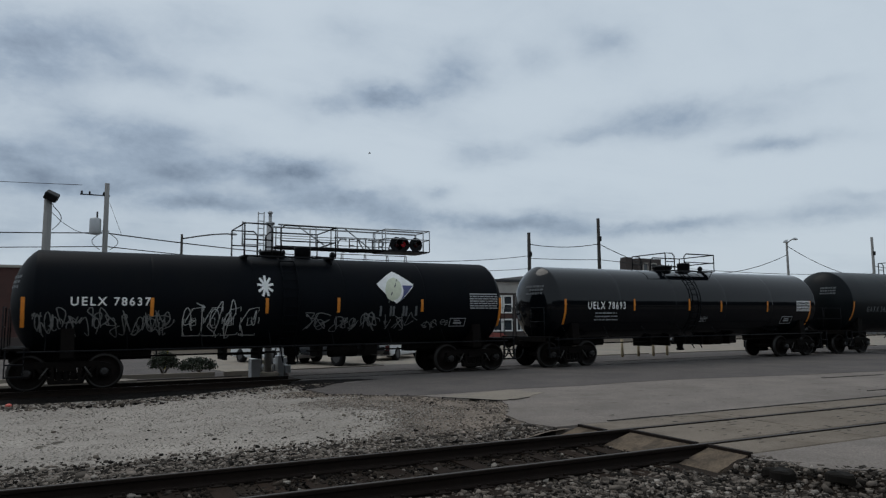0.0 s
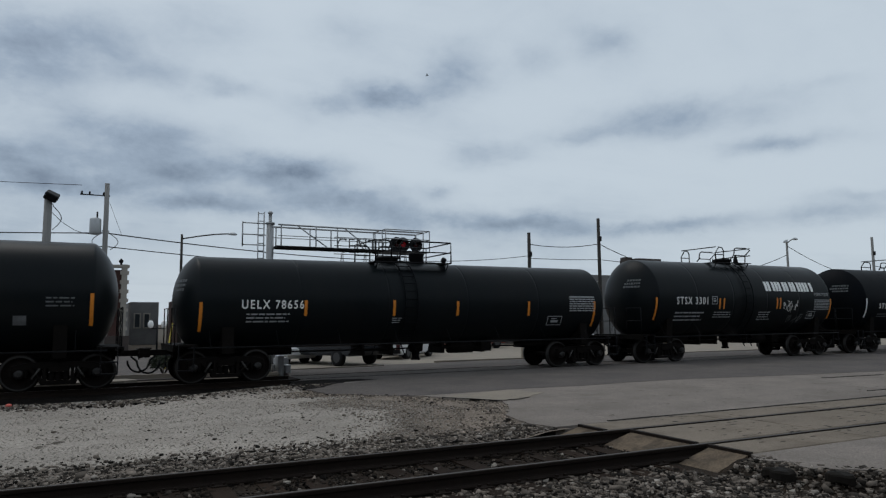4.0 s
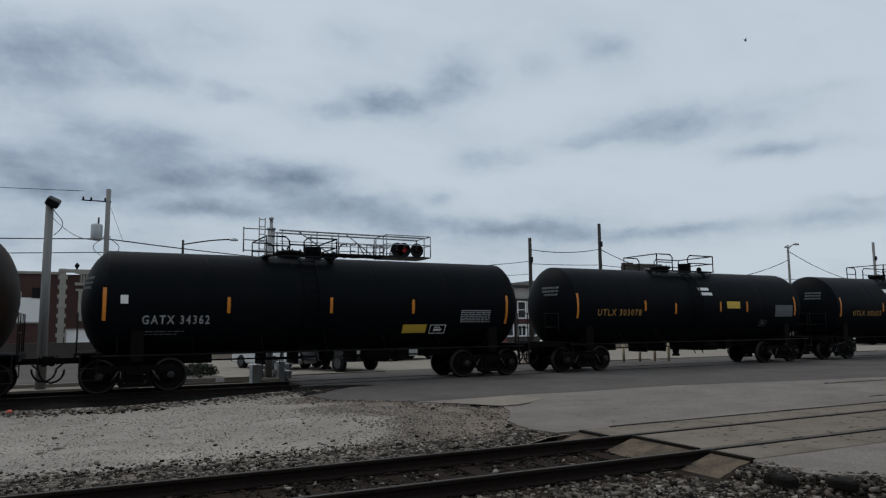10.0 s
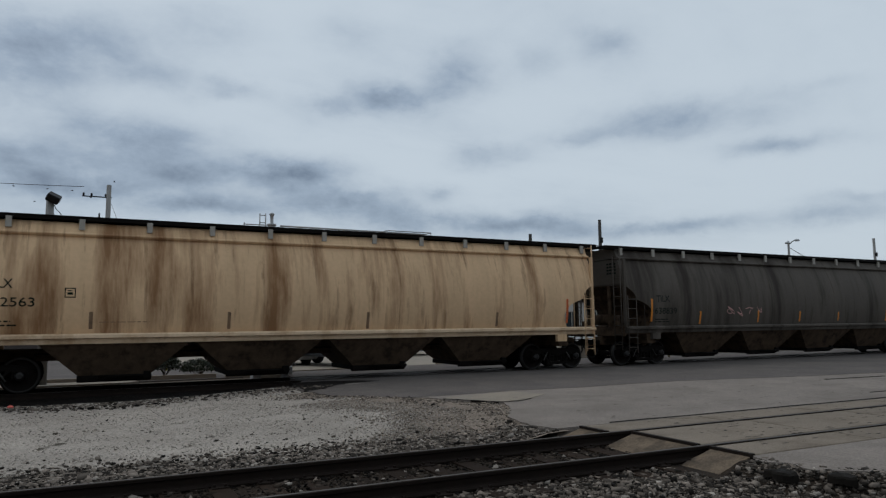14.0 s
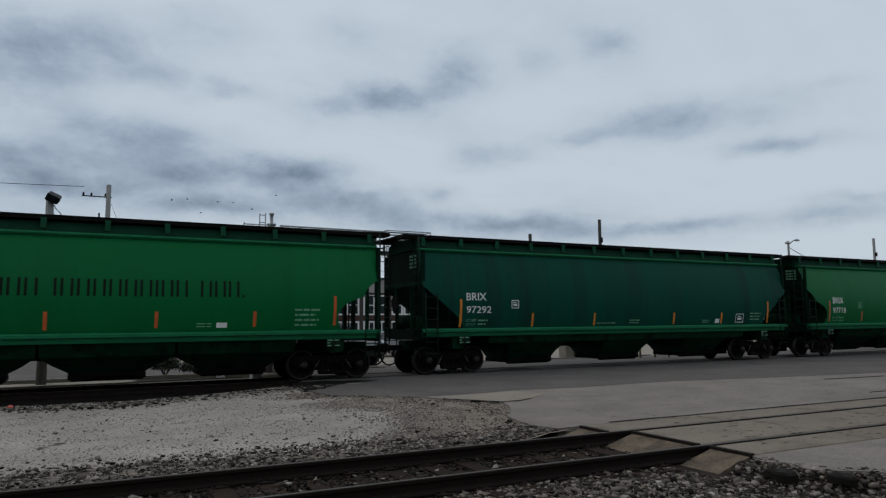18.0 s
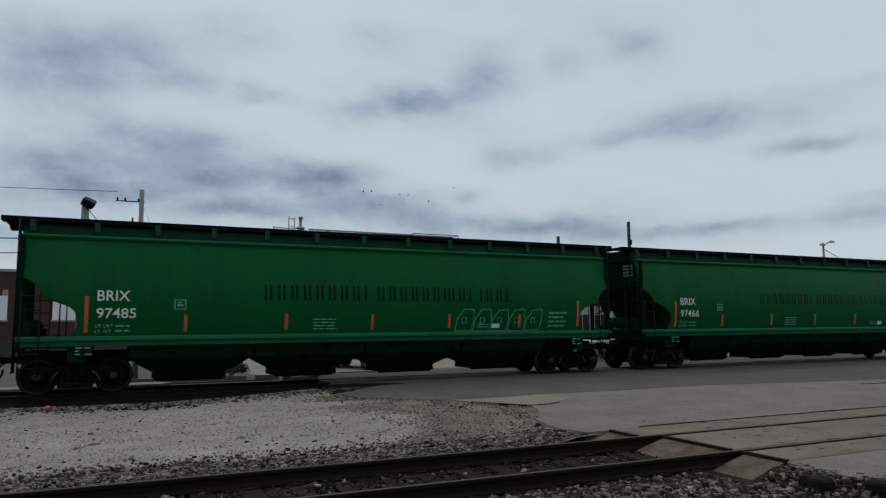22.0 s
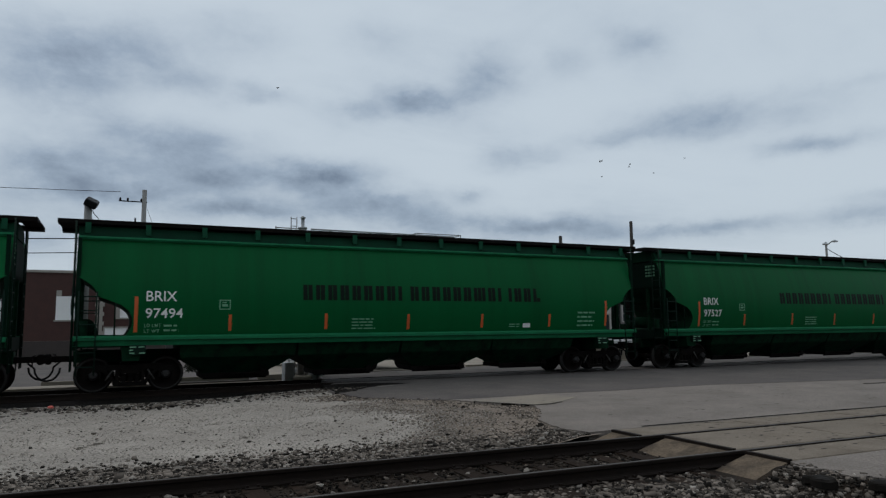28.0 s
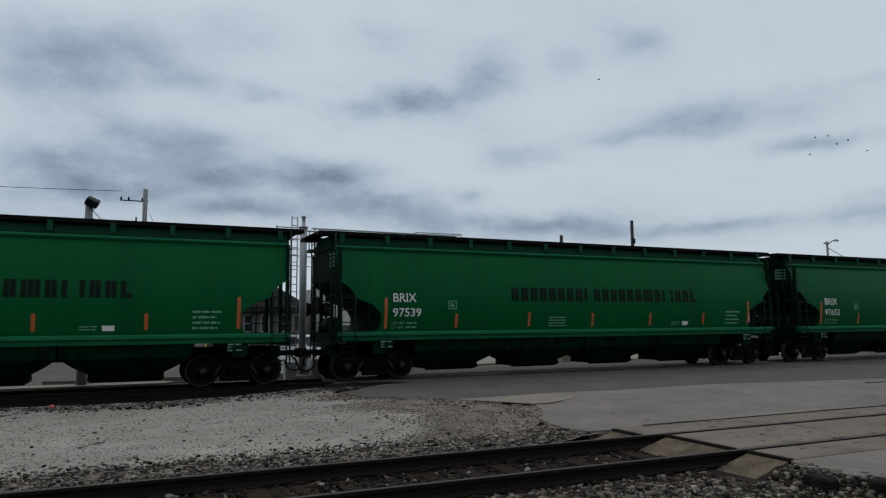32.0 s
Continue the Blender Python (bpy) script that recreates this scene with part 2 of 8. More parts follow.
V = (1.6, 0.05, 0.10)     # vertical streaks on car sides
M = {
    "black": material("black_tank_paint", (0.0036, 0.0047, 0.0064), 0.5, vary=0.10, scale=1.2, fine=25, bump=0.04, stain=(0.008, 0.0076, 0.007), stain_amt=0.35, stretch=(1.2, 1.2, 0.25), spec=0.042, rough_vary=0.06),
    "black_gloss": material("glossy_black_tank_paint", (0.003, 0.004, 0.0055), 0.09, vary=0.10, scale=1.0, fine=25, bump=0.02, stain=(0.009, 0.009, 0.009), stain_amt=0.25, stretch=(1.2, 1.2, 0.25), rough_vary=0.03, spec=0.26),
    "charcoal": material("charcoal_tank_paint", (0.0062, 0.0082, 0.0094), 0.36, vary=0.12, scale=1.0, fine=20, bump=0.04, stain=(0.011, 0.0108, 0.0102), stain_amt=0.4, stretch=(1.2, 1.2, 0.25), spec=0.09),
    "rust_black": material("rust_dusted_black_paint", (0.013, 0.008, 0.0052), 0.6, vary=0.25, scale=1.3, fine=18, bump=0.06, stain=(0.034, 0.018, 0.0095), stain_amt=0.6, stretch=(1.1, 1.1, 0.3), spec=0.15),
    "green": material("green_hopper_paint", (0.0017, 0.085, 0.024), 0.42, vary=0.07, scale=0.9, fine=14, bump=0.03, stain=(0.003, 0.05, 0.016), stain_amt=0.5, stretch=V, spec=0.07),
    "green2": material("bright_green_hopper_paint", (0.0017, 0.112, 0.03), 0.4, vary=0.06, scale=0.8, fine=14, bump=0.03, stain=(0.004, 0.074, 0.023), stain_amt=0.45, stretch=V, spec=0.08),
    "green3": material("dull_green_hopper_paint", (0.003, 0.068, 0.028), 0.5, vary=0.09, scale=0.9, fine=14, bump=0.03, stain=(0.004, 0.04, 0.018), stain_amt=0.55, stretch=V, spec=0.06),
    "teal": material("faded_teal_hopper_paint", (0.003, 0.056, 0.036), 0.5, vary=0.12, scale=0.8, fine=12, bump=0.04, stain=(0.009, 0.026, 0.021), stain_amt=0.8, stretch=V, spec=0.06),
    "tan": material("weathered_tan_hopper_paint", (0.62, 0.415, 0.245), 0.65, vary=0.10, scale=1.0, fine=9, bump=0.05, stain=(0.2, 0.095, 0.04), stain_amt=0.9, stretch=(1.7, 0.04, 0.22), spec=0.15, stain_lo=0.47, streak=(0.15, 0.078, 0.036)),
    "tan_sill": material("pale_tan_sill_paint", (0.62, 0.46, 0.31), 0.65, vary=0.12, scale=1.0, fine=12, bump=0.05, stain=(0.3, 0.17, 0.08), stain_amt=0.7, stretch=(1.6, 1, 1), spec=0.15),
    "grey": material("grimy_grey_hopper_paint", (0.088, 0.075, 0.063), 0.7, vary=0.16, scale=0.9, fine=12, bump=0.05, stain=(0.03, 0.023, 0.018), stain_amt=0.95, stretch=(1.5, 0.04, 0.2), spec=0.15, streak=(0.035, 0.026, 0.02)),
    # green car undersides, with the shade below the sill mixed into the paint colour
    "green_under": material("shaded_green_underside", (0.004, 0.030, 0.014), 0.75, 0.0, 0.3, 3, 40, 0.15, stain=(0.004, 0.005, 0.004), stain_amt=0.8, spec=0.06),
    # darker green of ladders, handrails and jacking pads
    "green_ladder": material("dark_green_fitting_paint", (0.003, 0.015, 0.009), 0.6, vary=0.2, scale=3, fine=30, bump=0.05, spec=0.12),
    "iron": material("grimy_cast_iron", (0.006, 0.005, 0.0045), 0.75, 0.0, 0.3, 6, 60, 0.3, stain=(0.011, 0.0078, 0.006), stain_amt=0.5, spec=0.06),
    "brown_iron": material("brown_dusted_underframe", (0.07, 0.047, 0.031), 0.85, 0.0, 0.3, 4, 50, 0.25, stain=(0.01, 0.008, 0.007), stain_amt=0.7, spec=0.1),
    "wheel": material("worn_wheel_steel", (0.0095, 0.0068, 0.0058), 0.6, 0.0, 0.3, 7, 60, 0.2, stain=(0.006, 0.0048, 0.0044), stain_amt=0.7, spec=0.08),
    "lever_steel": material("scuffed_grey_steel", (0.06, 0.056, 0.051), 0.6, 0.2, 0.2, 8, 60, 0.1),
    "bearing": material("greasy_bearing_cap_steel", (0.016, 0.0145, 0.014), 0.4, 0.2, 0.25, 12, 60, 0.1),
    "tread": material("polished_wheel_rim", (0.03, 0.028, 0.026), 0.5, 0.6, 0.15, 8, 60, 0.05),
    "steel_pale": material("galvanised_steel", (0.42, 0.43, 0.44), 0.5, 0.4, 0.12, 5, 50, 0.06),
    "white": material("white_stencil_paint", (0.74, 0.74, 0.72), 0.6, 0, 0.12, 6, 40, 0.02),
    "grey_stencil": material("faded_grey_stencil_paint", (0.30, 0.31, 0.32), 0.65, 0, 0.2, 9, 50, 0.02),
    "dim_stencil": material("worn_dim_stencil_paint", (0.10, 0.105, 0.11), 0.7, 0, 0.25, 9, 50, 0.02),
    "black_letter": material("black_lettering_paint", (0.004, 0.01, 0.006), 0.5, 0, 0.1, 6, 40, 0.02, spec=0.1),
    "green_letter": material("faded_dark_lettering", (0.003, 0.035, 0.014), 0.55, 0, 0.2, 6, 40, 0.02, spec=0.1),
    "yellow_letter": material("faded_yellow_lettering", (0.36, 0.19, 0.045), 0.6, 0, 0.2, 9, 40, 0.02),
    "amber": material("amber_reflective_tape", (0.6, 0.195, 0.012), 0.45, 0, 0.12, 9, 60, 0.03),
    "orange": material("orange_reflective_tape", (0.5, 0.095, 0.018), 0.45, 0, 0.12, 9, 60, 0.03),
    "yellow": material("yellow_placard", (0.62, 0.42, 0.05), 0.5, 0, 0.15, 9, 60, 0.03),
    "leaf_paint": material("pale_yellow_emblem_paint", (0.56, 0.58, 0.44), 0.6, 0, 0.12, 9, 60, 0.02),
    "blue": material("blue_emblem_paint", (0.05, 0.06, 0.17), 0.5, 0, 0.1, 9, 60, 0.02),
    "pink": material("pink_spray_paint", (0.55, 0.30, 0.27), 0.6, 0, 0.2, 9, 60, 0.02),
    "green_spray": material("green_spray_paint", (0.055, 0.15, 0.085), 0.6, 0, 0.35, 5, 60, 0.02),
    "chalk": material("pale_spray_paint", (0.36, 0.37, 0.365), 0.65, 0, 0.3, 9, 60, 0.02),
    "chalk_dim": material("thin_grey_spray_paint", (0.13, 0.133, 0.133), 0.65, 0, 0.4, 6, 60, 0.02),
    "rust_spray": material("worn_brown_spray_paint", (0.17, 0.10, 0.055), 0.65, 0, 0.4, 6, 60, 0.02),
    "green_chalk": material("pale_green_spray_paint", (0.14, 0.33, 0.20), 0.65, 0, 0.3, 6, 60, 0.02),
    "gravel": material("crushed_limestone", (0.33, 0.293, 0.256), 0.95, 0, 0.18, 0.5, 22, 0.9, stain=(0.204, 0.178, 0.152), stain_amt=0.45, bump_dist=0.03, spec=0.12, grain=4.0),
    "stone": material("ballast_stone", (0.1, 0.083, 0.069), 0.9, 0, 0.12, 5, 60, 0.3, island=0.9, spec=0.12),
    "stone_pale": material("limestone_chips", (0.29, 0.256, 0.222), 0.95, 0, 0.12, 5, 60, 0.2, island=0.25, spec=0.12),
    "stone_dirty": material("oily_brown_stone", (0.026, 0.02, 0.0155), 0.9, 0, 0.2, 5, 60, 0.3, island=0.85, spec=0.1),
    # oil and the shadow below the train together in one near-black colour
    "oily": material("oily_shaded_ballast", (0.0105, 0.0085, 0.0072), 0.9, 0, 0.3, 3, 30, 1.0, stain=(0.006, 0.0052, 0.0047), stain_amt=0.7, bump_dist=0.03, spec=0.08),
    "gravel_brown": material("brown_dusty_gravel", (0.225, 0.183, 0.149), 0.95, 0, 0.22, 0.9, 24, 0.9, stain=(0.14, 0.113, 0.091), stain_amt=0.6, bump_dist=0.02, spec=0.1, grain=4.0),
    "stone_brown": material("brown_gravel_chips", (0.2, 0.162, 0.131), 0.95, 0, 0.12, 5, 60, 0.2, island=0.6, spec=0.1),
    "car_rim": material("dull_dark_wheel_rim", (0.05, 0.05, 0.052), 0.5, 0.3, 0.1, 8, 50, 0.05),
    "green_roof": material("sooty_green_roof_paint", (0.004, 0.032, 0.016), 0.7, vary=0.2, scale=1.0, fine=18, bump=0.05, stain=(0.005, 0.018, 0.011), stain_amt=0.7, stretch=(1.4, 1, 1), spec=0.06),
    "green_bracket": material("dull_green_bracket_paint", (0.006, 0.06, 0.03), 0.6, vary=0.2, scale=3, fine=30, bump=0.05, spec=0.1),
    # lighter green: the light caught by sill lip and chord is painted in
    "green_lip": material("lit_green_lip_paint", (0.010, 0.135, 0.056), 0.6, vary=0.15, scale=1.0, fine=20, bump=0.03, stain=(0.01, 0.08, 0.04), stain_amt=0.5, stretch=(1.5, 1, 1), spec=0.1),
    # green car ends: the shade between cars is put into this colour
    "green_end": material("shade_dark_green_paint", (0.002, 0.0145, 0.008), 0.7, vary=0.25, scale=1.2, fine=18, bump=0.05, stain=(0.003, 0.007, 0.005), stain_amt=0.7, stretch=(1, 1, 0.3), spec=0.05),
    "ballast": material("dirty_ballast_bed", (0.03, 0.0215, 0.0155), 0.95, 0, 0.35, 3, 30, 1.0, stain=(0.0125, 0.01, 0.008), stain_amt=0.7, bump_dist=0.03, spec=0.12),
    "earth": material("grey_earth", (0.1019, 0.084, 0.0654), 0.95, 0, 0.2, 0.4, 8, 0.5, stain=(0.0546, 0.05, 0.0446), stain_amt=0.6, bump_dist=0.02, spec=0.12, grain=3.0),
    "asphalt": material("worn_asphalt", (0.1155, 0.1, 0.0921), 0.9, 0, 0.2, 0.6, 40, 0.5, stain=(0.0726, 0.0663, 0.0646), stain_amt=0.6, spec=0.12, grain=4.0),
    "old_asphalt": material("bleached_old_asphalt", (0.2122, 0.1817, 0.1589), 0.92, 0, 0.15, 0.8, 45, 0.6, stain=(0.1264, 0.1071, 0.0927), stain_amt=0.55, spec=0.12, grain=5.0),
    "pale_patch": material("pale_concrete_patch", (0.2536, 0.2156, 0.1741), 0.92, 0, 0.10, 1.2, 60, 0.3, stain=(0.1627, 0.1507, 0.1386), stain_amt=0.5, spec=0.12, grain=4.0),
    "concrete": material("crossing_concrete", (0.1855, 0.1526, 0.1203), 0.9, 0, 0.14, 1.0, 50, 0.35, stain=(0.0938, 0.0721, 0.0536), stain_amt=0.6, per_object=0.1, spec=0.12, grain=4.0),
    "ramp": material("tan_ramp_concrete", (0.14, 0.105, 0.074), 0.95, 0, 0.3, 4, 40, 0.5, stain=(0.045, 0.037, 0.03), stain_amt=0.8, spec=0.12, grain=2.0),
    "walk": material("pale_pavement_concrete", (0.2709, 0.233, 0.1898), 0.92, 0, 0.10, 0.8, 50, 0.3, stain=(0.1714, 0.1613, 0.1512), stain_amt=0.5, spec=0.12, grain=3.0),
    "crack": material("tar_filled_joint", (0.011, 0.0088, 0.0068), 0.8, 0, 0.2, 5, 50, 0.3, spec=0.12),
    "tie": material("creosoted_oak_tie", (0.021, 0.0125, 0.0078), 0.9, 0, 0.3, 2, 40, 0.6, stretch=(8, 1, 8), per_object=0.3, spec=0.12),
    "rail": material("rusty_rail_web", (0.0155, 0.0105, 0.008), 0.8, 0.1, 0.25, 6, 60, 0.3, spec=0.15),
    "rail_top": material("rail_running_surface", (0.05, 0.041, 0.034), 0.7, 0.1, 0.2, 5, 50, 0.05),
    "pole_wood": material("weathered_pole_wood", (0.2, 0.195, 0.187), 0.9, 0, 0.18, 3, 30, 0.4, stretch=(6, 6, 0.4)),
    "pole_dark": material("dark_pole_wood", (0.03, 0.026, 0.023), 0.9, 0, 0.2, 3, 30, 0.4, stretch=(6, 6, 0.4)),
    "galv": material("galvanised_mast", (0.3, 0.305, 0.31), 0.5, 0.35, 0.08, 4, 40, 0.05),
    "dark_metal": material("dark_painted_metal", (0.01, 0.01, 0.011), 0.5, 0.1, 0.2, 6, 50, 0.08, spec=0.12),
    "wire": material("black_cable", (0.015, 0.015, 0.016), 0.6, 0, 0.1, 6, 50, 0),
    "brick": material("dark_red_brick", (0.07, 0.032, 0.026), 0.9, 0, 0.22, 2, 30, 0.5, per_object=0.25),
    "mortar": material("grey_mortar", (0.11, 0.088, 0.078), 0.95, 0, 0.15, 3, 40, 0.4),
    "cream": material("cream_terracotta_trim", (0.3, 0.275, 0.24), 0.75, 0, 0.10, 2, 30, 0.15),
    "white_wall": material("white_painted_wall", (0.4, 0.38, 0.355), 0.8, 0, 0.08, 1, 30, 0.15, stain=(0.27, 0.255, 0.235), stain_amt=0.4),
    "board_white": material("white_boarded_opening", (0.78, 0.77, 0.75), 0.7, 0, 0.05, 1, 20, 0.05),
    "grey_wall": material("grey_block_wall", (0.15, 0.147, 0.144), 0.9, 0, 0.12, 1, 20, 0.3, stain=(0.095, 0.092, 0.089), stain_amt=0.5),
    "dark_brick": material("dark_brown_wall", (0.05, 0.039, 0.035), 0.9, 0, 0.2, 1.4, 25, 0.4),
    "roof_dark": material("tar_roof", (0.035, 0.036, 0.04), 0.85, 0, 0.15, 1, 30, 0.2),
    "glass": material("dark_window_glass", (0.03, 0.035, 0.04), 0.08, 0, 0.05, 1, 10, 0, rough_vary=0.02),
    "leaf": material("evergreen_leaf", (0.022, 0.03, 0.014), 0.7, 0, 0.2, 4, 20, 0, island=0.5),
    "twig": material("brown_twig", (0.07, 0.055, 0.042), 0.9, 0, 0.2, 6, 40, 0.2),
    "rubber": material("black_rubber", (0.008, 0.008, 0.0085), 0.75, 0, 0.15, 6, 50, 0.1, spec=0.2),
    "car_dark": material("dark_car_paint", (0.018, 0.02, 0.024), 0.25, 0.2, 0.05, 3, 40, 0, rough_vary=0.05),
    "car_white": material("white_car_paint", (0.62, 0.63, 0.64), 0.3, 0, 0.04, 3, 40, 0, rough_vary=0.05),
    "car_silver": material("silver_car_paint", (0.34, 0.35, 0.37), 0.3, 0.4, 0.04, 3, 40, 0, rough_vary=0.05),
    "car_red": material("dull_red_car_paint", (0.20, 0.045, 0.035), 0.35, 0.1, 0.06, 3, 40, 0, rough_vary=0.05),
    "lamp_red": material("red_lamp_glass", (0.05, 0.012, 0.012), 0.25, 0, 0.1, 5, 40, 0),
    "signal_red": glow("lit_red_signal_lens", (0.45, 0.02, 0.03), 0.06),
    "red_plastic": material("faded_red_plastic", (0.62, 0.12, 0.09), 0.6, 0, 0.1, 9, 40, 0.05),
    "bird": material("dark_feathers", (0.07, 0.07, 0.075), 0.8, 0, 0.2, 9, 40, 0),
    "sign_grey": material("rusted_sign_steel", (0.10, 0.095, 0.095), 0.8, 0.1, 0.2, 4, 40, 0.1),
    "yellow_paint": material("yellow_post_paint", (0.55, 0.42, 0.06), 0.6, 0, 0.1, 6, 40, 0.05),
    "bollard": material("faded_cream_bollard_paint", (0.42, 0.34, 0.22), 0.6, 0, 0.15, 6, 40, 0.05, spec=0.2),
    "tree_far": material("bare_far_branches", (0.10, 0.095, 0.09), 0.9, 0, 0.2, 4, 20, 0),
}


# ---- mesh helpers ----
def box(bm, x0, x1, y0, y1, z0, z1):
    v = [bm.verts.new(c) for c in ((x0, y0, z0), (x1, y0, z0), (x1, y1, z0), (x0, y1, z0), (x0, y0, z1), (x1, y0, z1), (x1, y1, z1), (x0, y1, z1))]
    for f in ((0, 3, 2, 1), (4, 5, 6, 7), (0, 1, 5, 4), (1, 2, 6, 5), (2, 3, 7, 6), (3, 0, 4, 7)):
        bm.faces.new([v[i] for i in f])
    return v


def tube(bm, a, b, r, n=8, r2=None, caps=True):
    """A round bar from a to b."""
    a, b = Vector(a), Vector(b)
    ax = (b - a).normalized()
    side = ax.orthogonal().normalized()
    up = ax.cross(side)
    r2 = r if r2 is None else r2
    rings = []
    for c, q in ((a, r), (b, r2)):
        rings.append([bm.verts.new(c + side * (q * math.cos(2 * math.pi * i / n)) + up * (q * math.sin(2 * math.pi * i / n))) for i in range(n)])
    for i in range(n):
        j = (i + 1) % n
        f = bm.faces.new((rings[0][i], rings[0][j], rings[1][j], rings[1][i]))
        f.smooth = n > 5
    if caps:
        bm.faces.new(rings[0][::-1])
        bm.faces.new(rings[1])


def pipe(bm, pts, r, n=6):
    """One bent bar through all the points."""
    pts = [Vector(p) for p in pts]
    rings, side = [], None
    for i, p in enumerate(pts):
        d = (pts[min(i + 1, len(pts) - 1)] - pts[max(i - 1, 0)]).normalized()
        side = d.orthogonal().normalized() if side is None else (side - d * side.dot(d)).normalized()
        up = d.cross(side)
        rings.append([bm.verts.new(p + side * (r * math.cos(2 * math.pi * k / n)) + up * (r * math.sin(2 * math.pi * k / n))) for k in range(n)])
    for a, b in zip(rings, rings[1:]):
        for k in range(n):
            f = bm.faces.new((a[k], a[(k + 1) % n], b[(k + 1) % n], b[k]))
            f.smooth = True
    bm.faces.new(rings[0][::-1])
    bm.faces.new(rings[-1])


def prism(bm, pts, y0, y1):
    """A polygon in x and z, given anticlockwise as seen from -y, made thick from y0 to y1."""
    a = [bm.verts.new((x, y0, z)) for x, z in pts]
    b = [bm.verts.new((x, y1, z)) for x, z in pts]
    bm.faces.new(a)
    bm.faces.new(b[::-1])
    for i in range(len(pts)):
        j = (i + 1) % len(pts)
        bm.faces.new((a[j], a[i], b[i], b[j]))


def slab(bm, pts, z0, z1):
    """A polygon in x and y, anticlockwise from above, made thick from z0 to z1."""
    a = [bm.verts.new((x, y, z0)) for x, y in pts]
    b = [bm.verts.new((x, y, z1)) for x, y in pts]
    bm.faces.new(a[::-1])
    bm.faces.new(b)
    for i in range(len(pts)):
        j = (i + 1) % len(pts)
        bm.faces.new((a[i], a[j], b[j], b[i]))


def lathe(bm, prof, axis="y", n=28, centre=(0, 0, 0), smooth=True):
    """Turns a profile of (radius, along) round an axis."""
    cx, cy, cz = centre
    rings = []
    for r, h in prof:
        ring = []
        for i in range(n):
            a = 2 * math.pi * i / n
            c, s = r * math.cos(a), r * math.sin(a)
            p = {"x": (cx + h, cy + c, cz + s), "y": (cx + c, cy + h, cz - s), "z": (cx + c, cy + s, cz + h)}[axis]
            ring.append(bm.verts.new(p))
        rings.append(ring)
    for p, q in zip(rings, rings[1:]):
        for i in range(n):
            j = (i + 1) % n
            f = bm.faces.new((p[i], p[j], q[j], q[i]))
            f.smooth = smooth
    bm.faces.new(rings[0][::-1])
    bm.faces.new(rings[-1])


def finish(bm, name, mat):
    bmesh.ops.recalc_face_normals(bm, faces=bm.faces[:])
    me = bpy.data.meshes.new(name)
    bm.to_mesh(me)
    bm.free()
    for m in (mat if isinstance(mat, (list, tuple)) else [mat]):
        me.materials.append(M[m])
    return me


def put(name, me, parent=None, label="", at=None):
    ob = new(name, me)
    if parent:
        ob.parent = parent
    if at is not None:
        ob.matrix_basis = at
    if label:
        ob["label"] = label
    return ob


def part(name, bm, mat, parent, label="", at=None):
    return put(name, finish(bm, name, mat), parent, label, at)


def made(fn, *a, **k):
    bm = bmesh.new()
    fn(bm, *a, **k)
    return bm


def thing(name, at, label, category, group="", kind=""):
    ob = new(name)
    ob.empty_display_size = 0.3
    ob.matrix_basis = at
    return tagged(ob, label, category, group, kind)


def structure(name, bm, mat, label, category="", at=None, kind="structure"):
    ob = put(name, finish(bm, name, mat), None, "", at)
    return tagged(ob, label, category or name.replace("_", " "), "", kind)


def mesh_from(name, verts, faces, mat, smooth=False):
    me = bpy.data.meshes.new(name)
    me.from_pydata(verts, [], faces)
    for m in (mat if isinstance(mat, (list, tuple)) else [mat]):
        me.materials.append(M[m])
    if smooth:
        me.polygons.foreach_set("use_smooth", [True] * len(me.polygons))
    me.update()
    return me


_text_cache = {}


def text_mesh(body, height, mat, bold=0.0, space=1.0):
    """Lettering of the built-in font as a flat mesh in x and z, facing -y, its lower left corner at the origin."""
    key = (body, round(height, 3), mat, bold, space)
    if key in _text_cache:
        return _text_cache[key]
    cu = bpy.data.curves.new("lettering", "FONT")
    cu.body, cu.size, cu.resolution_u, cu.offset, cu.space_character = body, 1.0, 3, bold, space
    ob = new("lettering", cu)
    bpy.context.view_layer.update()
    me = bpy.data.meshes.new_from_object(ob.evaluated_get(bpy.context.evaluated_depsgraph_get()))
    bpy.data.objects.remove(ob)
    co = np.empty(len(me.vertices) * 3)
    me.vertices.foreach_get("co", co)
    co = co.reshape(-1, 3)
    lo, hi = co.min(0), co.max(0)
    k = height / (hi[1] - lo[1])
    out = np.zeros_like(co)
    out[:, 0], out[:, 2] = (co[:, 0] - lo[0]) * k, (co[:, 1] - lo[1]) * k
    me.vertices.foreach_set("co", out.ravel())
    me.materials.clear()
    me.materials.append(M[mat])
    me["wide"] = float((hi[0] - lo[0]) * k)
    me.update()
    _text_cache[key] = me
    return me


def stretched(me, width, curve=None):
    """A copy of lettering drawn out to a width and, with curve, laid on a rounded side: y = curve(z)."""
    me = me.copy()
    co = np.empty(len(me.vertices) * 3)
    me.vertices.foreach_get("co", co)
    co = co.reshape(-1, 3)
    if width:
        co[:, 0] *= width / max(co[:, 0].max(), 1e-6)
    if curve:
        co[:, 1] = [curve(z) for z in co[:, 2]]
    me.vertices.foreach_set("co", co.ravel())
    me.update()
    return me


# ---- ground, roads and tracks ----
LOW = -0.17          # level of the ground beside the rails
rng = np.random.default_rng(7)
TRACK_Y = 21.84      # middle of the train's track
NEAR_SLOPE = -0.0192  # the nearer track runs a little askew


def near_track_y(x, side=0.0):
    return 7.81 + NEAR_SLOPE * x + side


bm = bmesh.new()
